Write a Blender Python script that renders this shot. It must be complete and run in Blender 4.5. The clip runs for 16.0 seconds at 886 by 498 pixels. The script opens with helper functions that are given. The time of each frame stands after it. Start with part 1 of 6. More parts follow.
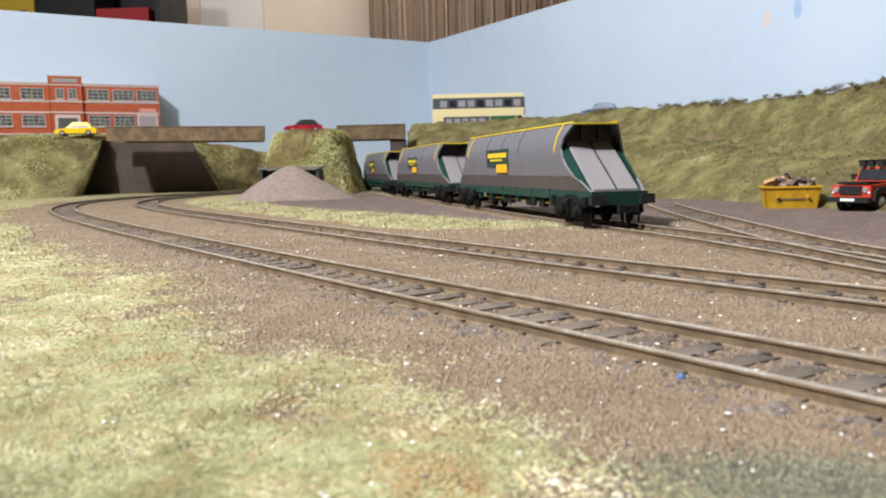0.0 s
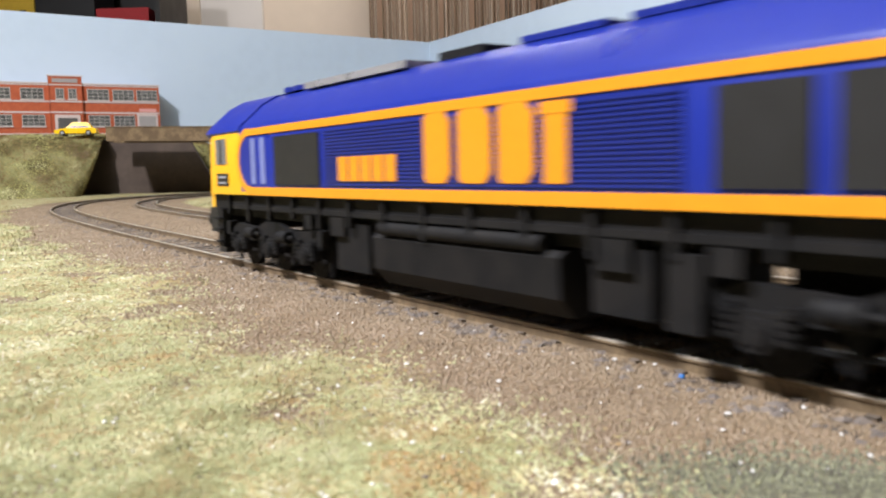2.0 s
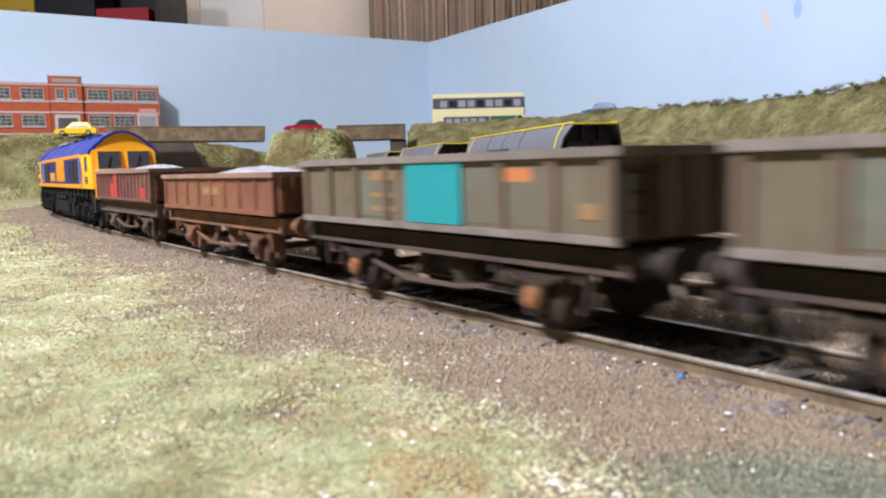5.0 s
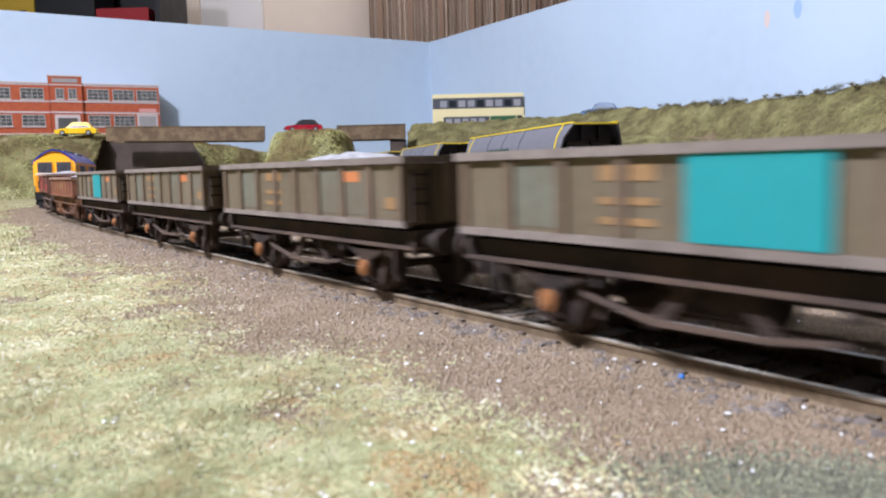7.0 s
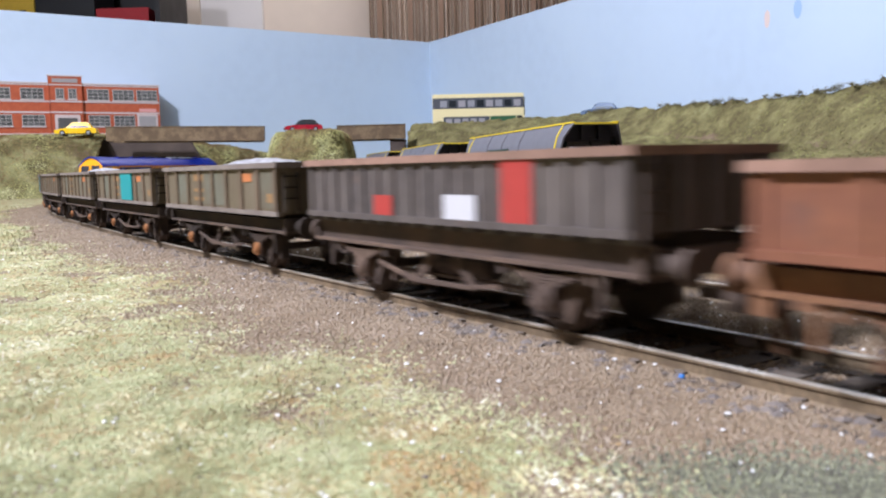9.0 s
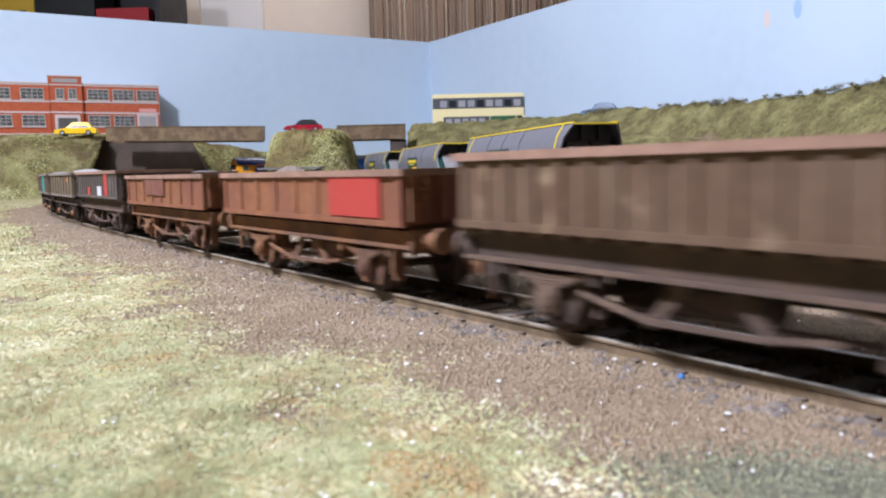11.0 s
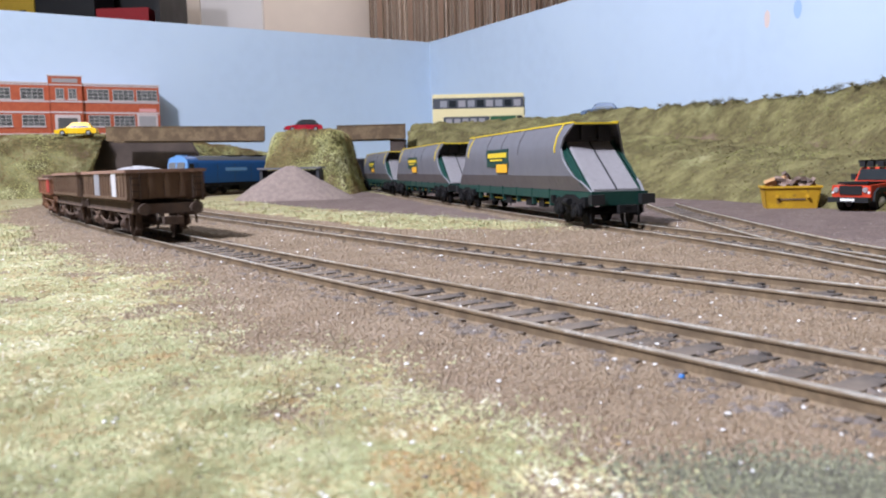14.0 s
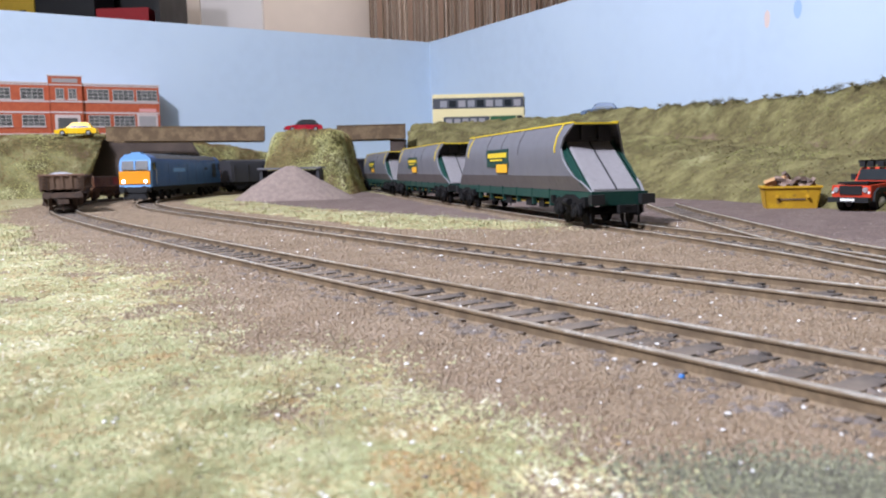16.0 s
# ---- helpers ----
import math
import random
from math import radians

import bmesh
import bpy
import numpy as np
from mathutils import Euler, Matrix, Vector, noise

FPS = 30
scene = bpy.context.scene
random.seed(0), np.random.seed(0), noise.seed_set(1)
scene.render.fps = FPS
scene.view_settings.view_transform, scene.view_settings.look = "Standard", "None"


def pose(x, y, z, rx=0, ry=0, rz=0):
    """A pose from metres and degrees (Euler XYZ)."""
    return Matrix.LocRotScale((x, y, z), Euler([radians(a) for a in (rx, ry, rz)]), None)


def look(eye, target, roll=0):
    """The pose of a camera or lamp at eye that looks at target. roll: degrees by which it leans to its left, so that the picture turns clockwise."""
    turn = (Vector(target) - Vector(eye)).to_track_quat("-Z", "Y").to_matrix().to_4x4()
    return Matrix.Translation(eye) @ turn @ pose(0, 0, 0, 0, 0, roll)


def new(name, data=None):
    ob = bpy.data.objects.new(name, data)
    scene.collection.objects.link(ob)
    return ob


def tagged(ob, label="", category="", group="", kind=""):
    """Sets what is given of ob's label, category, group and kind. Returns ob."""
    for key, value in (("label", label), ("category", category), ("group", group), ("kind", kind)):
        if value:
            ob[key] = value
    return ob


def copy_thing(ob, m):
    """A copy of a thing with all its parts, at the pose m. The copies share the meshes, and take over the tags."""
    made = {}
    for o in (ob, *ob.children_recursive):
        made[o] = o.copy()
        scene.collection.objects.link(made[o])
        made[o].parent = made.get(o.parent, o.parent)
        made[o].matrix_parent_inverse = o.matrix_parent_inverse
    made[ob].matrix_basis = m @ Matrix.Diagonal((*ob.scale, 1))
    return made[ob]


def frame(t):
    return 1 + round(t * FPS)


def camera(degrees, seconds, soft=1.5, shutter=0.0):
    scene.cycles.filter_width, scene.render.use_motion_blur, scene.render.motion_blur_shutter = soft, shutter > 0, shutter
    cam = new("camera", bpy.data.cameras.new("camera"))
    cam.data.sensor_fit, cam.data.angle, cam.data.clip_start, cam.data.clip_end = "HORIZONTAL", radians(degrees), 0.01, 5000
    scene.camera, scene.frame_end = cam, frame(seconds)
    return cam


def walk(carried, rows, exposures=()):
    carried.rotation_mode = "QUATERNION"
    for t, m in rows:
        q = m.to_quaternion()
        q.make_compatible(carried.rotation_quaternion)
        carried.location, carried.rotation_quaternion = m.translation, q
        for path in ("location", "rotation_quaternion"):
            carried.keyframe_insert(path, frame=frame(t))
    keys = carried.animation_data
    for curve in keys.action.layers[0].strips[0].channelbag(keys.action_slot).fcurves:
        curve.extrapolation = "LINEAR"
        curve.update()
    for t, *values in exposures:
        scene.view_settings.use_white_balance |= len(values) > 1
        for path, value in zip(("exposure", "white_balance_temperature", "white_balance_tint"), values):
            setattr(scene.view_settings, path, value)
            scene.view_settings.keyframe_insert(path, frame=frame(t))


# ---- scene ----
# A model railway in a room; all shapes below are given in millimetres, z = 0 is the rail top.
cam = camera(56.05, 16.0, soft=2.0, shutter=0.65)
cam.data.dof.use_dof, cam.data.dof.focus_distance, cam.data.dof.aperture_fstop = True, 0.40, 60
MM = 0.001


def at_mm(x, y, z, rx=0, ry=0, rz=0):
    return pose(x * MM, y * MM, z * MM, rx, ry, rz)


EYE = Matrix.Translation((0, 0, 0.02856)) @ Matrix.Rotation(radians(90 - 5.590), 4, "X") @ Matrix.Rotation(radians(-1.438), 4, "Z")
walk(cam, [(0, EYE), (16.0, EYE)], exposures=[(0, 0.0, 6500, 10), (3.0, 0.0, 6450, 10), (4.4, 0.0, 6150, 12), (6.4, 0.0, 5800, 15), (16.0, 0.0, 5800, 15)])

# ---- light: a room lamp to the side of the camera, and two added fill lamps ----
world = bpy.data.worlds.new("room_light")
scene.world = world
world.use_nodes = True
world.node_tree.nodes["Background"].inputs[0].default_value = (0.85, 0.92, 1.0, 1)
world.node_tree.nodes["Background"].inputs[1].default_value = 0.35


def area_lamp(name, eye, target, watts, size, colour):
    data = bpy.data.lights.new(name, "AREA")
    data.energy, data.size, data.color, data.shape = watts, size, colour, "DISK"
    ob = new(name, data)
    ob.matrix_world = look(eye, target)
    return ob


area_lamp("spot_lamp", (-0.74, -0.10, 1.06), (0.1, 0.6, 0), 41, 0.13, (0.98, 0.97, 1.0))
# unseen broad fill, added to lift the whole layout
area_lamp("fill_lamp", (-0.5, 0.25, 1.40), (0.2, 0.9, 0.05), 13.5, 0.8, (0.88, 0.95, 1.0))
# unseen lamp behind the boards, added to brighten the far room wall
area_lamp("fill_lamp", (-0.1, 2.45, 1.40), (-0.1, 2.9, 0.3), 16, 0.5, (1.0, 0.95, 0.88))


# ---- materials ----
def node(nt, kind, **kw):
    n = nt.nodes.new(kind)
    for k, v in kw.items():
        n.inputs[k].default_value = v
    return n


def mat(name, colour, rough=0.6, metal=0.0, colour2=None, scale=300.0, grain=0.12, bump=0.0, bump_scale=900.0, wear=None, wear_at=0.62,
        wear_scale=120.0, stripe=None, emit=None, per_object=0.0, spec=0.4, streak=None, streak_at=0.5):
    """A procedural surface: base colour with two scales of variation, an optional second colour in patches, wear and fine relief."""
    m = bpy.data.materials.new(name)
    m.use_nodes = True
    nt = m.node_tree
    b = nt.nodes["Principled BSDF"]
    b.inputs["Roughness"].default_value = rough
    b.inputs["Metallic"].default_value = metal
    b.inputs["Specular IOR Level"].default_value = spec
    tc = nt.nodes.new("ShaderNodeTexCoord")
    out = None

    def noise_at(sc, detail=4.0):
        n = node(nt, "ShaderNodeTexNoise", Scale=sc, Detail=detail)
        nt.links.new(tc.outputs["Object"], n.inputs["Vector"])
        return n

    def mixed(fac, a, c):
        mx = nt.nodes.new("ShaderNodeMix")
        mx.data_type = "RGBA"
        for sock, v in ((mx.inputs[0], fac), (mx.inputs[6], a), (mx.inputs[7], c)):
            if isinstance(v, (int, float)):
                sock.default_value = v
            elif isinstance(v, tuple):
                sock.default_value = (*v, 1)
            else:
                nt.links.new(v, sock)
        return mx.outputs[2]

    def ramp(src, lo, hi):
        r = nt.nodes.new("ShaderNodeMapRange")
        r.inputs[1].default_value, r.inputs[2].default_value = lo, hi
        nt.links.new(src, r.inputs[0])
        return r.outputs[0]

    big = noise_at(scale)
    fine = noise_at(scale * 7)
    c1 = tuple(min(1, v * (1 + grain)) for v in colour)
    c0 = tuple(v * (1 - grain) for v in colour)
    col = mixed(ramp(fine.outputs[0], 0.3, 0.7), c0, c1)
    if colour2:
        col = mixed(ramp(big.outputs[0], 0.42, 0.6), col, tuple(colour2))
    else:
        col = mixed(ramp(big.outputs[0], 0.3, 0.75), col, tuple(v * (1 + grain * 0.6) for v in colour))
    if wear:
        w = noise_at(wear_scale, 8.0)
        col = mixed(ramp(w.outputs[0], wear_at, wear_at + 0.1), col, tuple(wear))
    if streak:
        mp = nt.nodes.new("ShaderNodeMapping")
        mp.inputs["Scale"].default_value = (1.0, 1.0, 0.09)
        nt.links.new(tc.outputs["Object"], mp.inputs["Vector"])
        sn = node(nt, "ShaderNodeTexNoise", Scale=420.0, Detail=6.0, Roughness=0.7)
        nt.links.new(mp.outputs[0], sn.inputs["Vector"])
        col = mixed(ramp(sn.outputs[0], streak_at, streak_at + 0.22), col, tuple(streak))
    if per_object:
        oi = nt.nodes.new("ShaderNodeObjectInfo")
        r = nt.nodes.new("ShaderNodeMapRange")
        r.inputs[3].default_value, r.inputs[4].default_value = 1 - per_object, 1 + per_object
        nt.links.new(oi.outputs["Random"], r.inputs[0])
        hs = nt.nodes.new("ShaderNodeHueSaturation")
        nt.links.new(r.outputs[0], hs.inputs["Value"])
        nt.links.new(col, hs.inputs["Color"])
        col = hs.outputs[0]
    nt.links.new(col, b.inputs["Base Color"])
    rr = nt.nodes.new("ShaderNodeMapRange")
    rr.inputs[3].default_value, rr.inputs[4].default_value = max(0.05, rough - 0.12), min(1, rough + 0.12)
    nt.links.new(big.outputs[0], rr.inputs[0])
    nt.links.new(rr.outputs[0], b.inputs["Roughness"])
    if bump:
        bn = noise_at(bump_scale, 3.0)
        bp = node(nt, "ShaderNodeBump", Strength=0.6, Distance=bump * MM)
        nt.links.new(bn.outputs[0], bp.inputs["Height"])
        nt.links.new(bp.outputs[0], b.inputs["Normal"])
    if emit:
        b.inputs["Emission Color"].default_value = (*emit[:3], 1)
        b.inputs["Emission Strength"].default_value = emit[3]
    return m


def glass(name, tint=(0.9, 0.95, 0.95)):
    m = bpy.data.materials.new(name)
    m.use_nodes = True
    b = m.node_tree.nodes["Principled BSDF"]
    b.inputs["Base Color"].default_value = (*tint, 1)
    b.inputs["Roughness"].default_value = 0.06
    b.inputs["Transmission Weight"].default_value = 0.9
    b.inputs["IOR"].default_value = 1.2
    return m


M = {}
M["blue"] = mat("blue_gloss_paint", (0.010, 0.023, 0.235), 0.32, scale=60, grain=0.06)
M["blue_rib"] = mat("blue_panel_paint", (0.010, 0.022, 0.205), 0.36, scale=60, grain=0.06)
M["yellow"] = mat("warning_yellow_paint", (0.76, 0.385, 0.012), 0.4, scale=70, grain=0.05)
M["amber"] = mat("amber_cab_paint", (0.85, 0.38, 0.01), 0.4, scale=70, grain=0.05)
M["orange"] = mat("orange_paint", (0.74, 0.28, 0.012), 0.42, scale=70, grain=0.05)
M["black"] = mat("black_plastic", (0.012, 0.012, 0.013), 0.55, scale=200, grain=0.25)
M["frame_black"] = mat("weathered_black_underframe", (0.007, 0.007, 0.008), 0.72, colour2=(0.012, 0.011, 0.011), scale=120, grain=0.25, bump=0.1, spec=0.2)
M["pale_blue"] = mat("pale_blue_paint", (0.16, 0.19, 0.42), 0.35, scale=70)
M["dark_glass"] = mat("dark_glazing", (0.02, 0.024, 0.028), 0.12, scale=40, spec=0.6)
M["cab_glass"] = mat("smoky_cab_glazing", (0.05, 0.05, 0.055), 0.1, scale=40, spec=0.7)
M["grey_glass"] = mat("grey_glazing", (0.16, 0.16, 0.16), 0.15, scale=40, spec=0.6)
M["white"] = mat("white_paint", (0.75, 0.74, 0.70), 0.5, scale=90)
M["cream_line"] = mat("pale_rim_paint", (0.75, 0.68, 0.5), 0.5, scale=90)
M["rust_red"] = mat("weathered_maroon_paint", (0.15, 0.056, 0.042), 0.62, colour2=(0.19, 0.08, 0.056), scale=55, grain=0.18, wear=(0.24, 0.13, 0.09), wear_at=0.6, wear_scale=90, bump=0.1, streak=(0.085, 0.04, 0.03), streak_at=0.47)
M["rust_orange"] = mat("rusty_orange_brown_paint", (0.22, 0.088, 0.04), 0.65, colour2=(0.165, 0.06, 0.037), scale=50, grain=0.2, wear=(0.12, 0.06, 0.045), wear_at=0.6, bump=0.12, streak=(0.15, 0.06, 0.035), streak_at=0.5)
M["mid_brown"] = mat("dusty_brown_paint", (0.105, 0.06, 0.036), 0.65, colour2=(0.135, 0.085, 0.054), scale=50, grain=0.2, wear=(0.23, 0.16, 0.1), wear_at=0.6, bump=0.1, streak=(0.085, 0.05, 0.033), streak_at=0.48)
M["charcoal"] = mat("weathered_charcoal_paint", (0.085, 0.07, 0.064), 0.72, colour2=(0.12, 0.098, 0.085), scale=50, grain=0.18, wear=(0.13, 0.09, 0.07), wear_at=0.64, bump=0.1, streak=(0.06, 0.045, 0.038), streak_at=0.48)
M["olive"] = mat("dirty_olive_grey_paint", (0.125, 0.098, 0.06), 0.62, colour2=(0.15, 0.122, 0.08), scale=50, grain=0.15, wear=(0.16, 0.1, 0.06), wear_at=0.64, bump=0.1, streak=(0.1, 0.072, 0.045), streak_at=0.48)
M["olive_rib"] = mat("brown_dusted_rib_paint", (0.115, 0.08, 0.048), 0.72, colour2=(0.145, 0.10, 0.065), scale=60, grain=0.15, bump=0.1, streak=(0.1, 0.068, 0.045), streak_at=0.5)
M["olive_pale"] = mat("grey_green_panel_paint", (0.135, 0.135, 0.10), 0.62, colour2=(0.12, 0.10, 0.066), scale=60, grain=0.12, streak=(0.12, 0.1, 0.07), streak_at=0.5)
M["dust_rim"] = mat("dusty_grey_rim", (0.20, 0.165, 0.14), 0.85, colour2=(0.15, 0.12, 0.10), scale=80, grain=0.2)
M["dust_pink"] = mat("dusty_pink_brown_rim", (0.27, 0.16, 0.115), 0.85, colour2=(0.2, 0.12, 0.085), scale=80, grain=0.2)
M["teal"] = mat("teal_patch_paint", (0.015, 0.24, 0.25), 0.6, scale=70, grain=0.08, streak=(0.03, 0.16, 0.16), streak_at=0.58)
M["red_patch"] = mat("red_patch_paint", (0.36, 0.04, 0.032), 0.6, scale=70, grain=0.08, streak=(0.22, 0.05, 0.04), streak_at=0.56)
M["white_patch"] = mat("white_patch_paint", (0.52, 0.51, 0.53), 0.6, scale=70, grain=0.06, streak=(0.42, 0.38, 0.36), streak_at=0.58)
M["grey_patch"] = mat("grey_patch_paint", (0.24, 0.24, 0.26), 0.65, scale=70, grain=0.08)
M["orange_mark"] = mat("orange_stencil_paint", (0.42, 0.15, 0.05), 0.7, scale=70, grain=0.15)
M["tan_mark"] = mat("faded_ochre_stencil", (0.25, 0.145, 0.06), 0.75, scale=90, grain=0.2)
M["axle_orange"] = mat("orange_axlebox_paint", (0.27, 0.115, 0.04), 0.7, scale=90, grain=0.2)
M["gear"] = mat("rust_dusted_running_gear", (0.065, 0.045, 0.035), 0.85, colour2=(0.10, 0.066, 0.047), scale=90, grain=0.25, bump=0.15)
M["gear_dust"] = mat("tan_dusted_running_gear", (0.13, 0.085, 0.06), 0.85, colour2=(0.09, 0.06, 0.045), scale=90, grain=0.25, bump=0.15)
# near-black puts the shadow under panel wagons into their gear; also hoses and pans
M["gear_dark"] = mat("shaded_black_running_gear", (0.032, 0.024, 0.02), 0.85, colour2=(0.055, 0.038, 0.028), scale=90, grain=0.3, bump=0.15, spec=0.25)
M["gear_orange"] = mat("rusty_orange_running_gear", (0.20, 0.095, 0.045), 0.85, colour2=(0.13, 0.07, 0.045), scale=90, grain=0.25, bump=0.15)
M["steel"] = mat("wheel_steel", (0.28, 0.26, 0.24), 0.4, 0.8, scale=150)
M["rail_side"] = mat("rust_brown_rail", (0.22, 0.16, 0.098), 0.48, 0.2, colour2=(0.15, 0.108, 0.068), scale=150, grain=0.2)
M["rail_top"] = mat("polished_rail_head", (0.66, 0.60, 0.51), 0.3, 0.55, colour2=(0.42, 0.34, 0.25), scale=120, grain=0.15)
M["sleeper"] = mat("grey_brown_sleeper_plastic", (0.095, 0.08, 0.07), 0.75, colour2=(0.155, 0.125, 0.10), scale=160, grain=0.25, bump=0.15, per_object=0.25)
M["stone_load"] = mat("grey_aggregate", (0.33, 0.32, 0.33), 0.9, colour2=(0.22, 0.21, 0.21), scale=400, grain=0.3, bump=0.5, bump_scale=600)
M["hop_grey"] = mat("matt_grey_paint", (0.125, 0.124, 0.14), 0.5, scale=60, grain=0.06, streak=(0.1, 0.095, 0.1), streak_at=0.56)
M["hop_edge"] = mat("scuffed_grey_edge", (0.20, 0.20, 0.215), 0.55, scale=60, grain=0.08)
M["hop_dusty"] = mat("brown_dusted_grey_paint", (0.105, 0.092, 0.09), 0.6, scale=60, grain=0.1, streak=(0.075, 0.062, 0.058), streak_at=0.5)
M["hop_dark"] = mat("dark_grey_inside_paint", (0.035, 0.035, 0.04), 0.6, scale=60, grain=0.1)
M["hop_green"] = mat("dark_green_paint", (0.007, 0.040, 0.031), 0.5, scale=60, grain=0.1)
M["hop_slope"] = mat("pale_grey_slope_sheet", (0.27, 0.255, 0.265), 0.55, scale=60, grain=0.1)
M["line_yellow"] = mat("yellow_line_paint", (0.62, 0.46, 0.02), 0.5, scale=90, grain=0.06)
M["sky_blue"] = mat("mid_blue_paint", (0.012, 0.07, 0.22), 0.4, scale=60, grain=0.08)
M["sky_blue_pale"] = mat("pale_blue_cab_paint", (0.16, 0.33, 0.62), 0.4, scale=60, grain=0.06)
M["roof_grey"] = mat("dark_roof_grey", (0.055, 0.06, 0.07), 0.6, scale=60, grain=0.15)
M["lamp_on"] = mat("lit_headlight", (1, 1, 1), 0.4, emit=(0.92, 0.96, 1.0, 5.0))
M["concrete_dark"] = mat("dark_brown_grey_card", (0.085, 0.062, 0.05), 0.85, colour2=(0.068, 0.05, 0.042), scale=25, grain=0.1, bump=0.1)
M["board_wood"] = mat("brown_grained_timber", (0.17, 0.115, 0.06), 0.75, colour2=(0.105, 0.068, 0.036), scale=70, grain=0.25, bump=0.15)
M["backscene"] = mat("pale_blue_painted_board", (0.50, 0.60, 0.72), 0.65, scale=6, grain=0.025, colour2=(0.52, 0.62, 0.735))
M["board_edge"] = mat("raw_board_edge", (0.45, 0.47, 0.50), 0.8, scale=40)
M["brick"] = mat("orange_red_brick_paper", (0.43, 0.095, 0.035), 0.7, scale=120, grain=0.12, colour2=(0.38, 0.08, 0.03))
M["stone_trim"] = mat("pale_stone_trim", (0.55, 0.45, 0.42), 0.7, scale=90, grain=0.08)
M["pane"] = mat("grey_window_pane", (0.105, 0.105, 0.10), 0.25, scale=60, grain=0.2, per_object=0.3)
M["brick_dark"] = mat("dark_red_brick_edge", (0.30, 0.065, 0.025), 0.8, scale=90)
M["sign_pink"] = mat("faded_pink_sign_board", (0.62, 0.30, 0.27), 0.6, scale=90)
M["glazing_bar"] = mat("pale_glazing_bar", (0.42, 0.39, 0.36), 0.6, scale=90)
M["shutter"] = mat("grey_roller_shutter", (0.30, 0.28, 0.27), 0.55, scale=90)
M["car_yellow"] = mat("bright_yellow_car_paint", (0.85, 0.52, 0.01), 0.25, scale=60, grain=0.04)
M["car_red"] = mat("dark_red_car_paint", (0.35, 0.015, 0.03), 0.25, scale=60, grain=0.05)
M["car_blue"] = mat("dull_blue_car_paint", (0.10, 0.15, 0.24), 0.5, scale=60, grain=0.05)
M["car_dark"] = mat("dark_green_grey_car_paint", (0.045, 0.055, 0.055), 0.3, scale=60, grain=0.05)
M["lr_red"] = mat("orange_red_vehicle_paint", (0.52, 0.05, 0.02), 0.35, scale=60, grain=0.06)
M["tyre"] = mat("tyre_rubber", (0.014, 0.014, 0.014), 0.8, scale=200)
M["silver"] = mat("silver_plastic", (0.5, 0.5, 0.52), 0.3, 0.6, scale=90)
M["skip_yellow"] = mat("scuffed_yellow_skip_paint", (0.55, 0.33, 0.012), 0.6, colour2=(0.48, 0.27, 0.01), scale=120, wear=(0.22, 0.12, 0.03), wear_at=0.63, wear_scale=180, bump=0.1)
M["junk"] = mat("mixed_scrap", (0.16, 0.11, 0.09), 0.8, colour2=(0.30, 0.22, 0.18), scale=250, grain=0.3, per_object=0.5)
M["junk_tan"] = mat("tan_scrap_board", (0.42, 0.24, 0.11), 0.8, scale=250, grain=0.2)
M["bus_cream"] = mat("cream_bus_paint", (0.72, 0.62, 0.34), 0.4, scale=60, grain=0.04)
M["bus_green"] = mat("dark_green_bus_paint", (0.03, 0.10, 0.045), 0.4, scale=60, grain=0.06)
M["mound"] = mat("pinkish_grey_gravel", (0.25, 0.195, 0.165), 0.95, colour2=(0.21, 0.16, 0.14), scale=200, grain=0.25, bump=0.5, bump_scale=900)
M["cream_wall"] = mat("cream_painted_wall", (0.62, 0.52, 0.43), 0.8, scale=3, grain=0.03)
M["white_wall"] = mat("off_white_painted_panel", (0.66, 0.62, 0.60), 0.7, scale=3, grain=0.03)
M["curtain_tan"] = mat("tan_curtain_cloth", (0.46, 0.37, 0.29), 0.9, scale=30, grain=0.08, bump=1.0, bump_scale=300)
M["curtain_brown"] = mat("brown_curtain_stripe", (0.19, 0.12, 0.08), 0.9, scale=30, grain=0.1, bump=1.0, bump_scale=300)
M["shelf_dark"] = mat("black_shelf_board", (0.02, 0.018, 0.018), 0.6, scale=20, grain=0.2)
M["carton_yellow"] = mat("yellow_carton", (0.55, 0.36, 0.03), 0.6, scale=20)
M["carton_red"] = mat("red_carton", (0.35, 0.015, 0.02), 0.6, scale=20)
M["carton_black"] = mat("black_carton", (0.012, 0.012, 0.014), 0.5, scale=20)
M["carpet"] = mat("grey_brown_carpet", (0.16, 0.13, 0.11), 0.95, scale=30, grain=0.2, bump=2.0, bump_scale=300)
M["ceiling"] = mat("white_ceiling_paint", (0.78, 0.77, 0.74), 0.9, scale=5, grain=0.02)
M["balloon_orange"] = mat("faded_orange_brush_mark", (0.68, 0.55, 0.5), 0.7, scale=60, grain=0.05)
M["balloon_blue"] = mat("blue_brush_mark", (0.33, 0.47, 0.68), 0.7, scale=60, grain=0.05)
# glossy white for the chips and flecks that imitate glints
M["glint_white"] = mat("white_glint_chip", (0.82, 0.81, 0.79), 0.18, scale=200)
M["bead"] = mat("bright_blue_plastic_bead", (0.02, 0.16, 0.5), 0.3, scale=200)
M["clinker"] = mat("dark_grey_stone_chip", (0.12, 0.10, 0.09), 0.85, colour2=(0.17, 0.14, 0.12), scale=300, grain=0.3, bump=0.3)


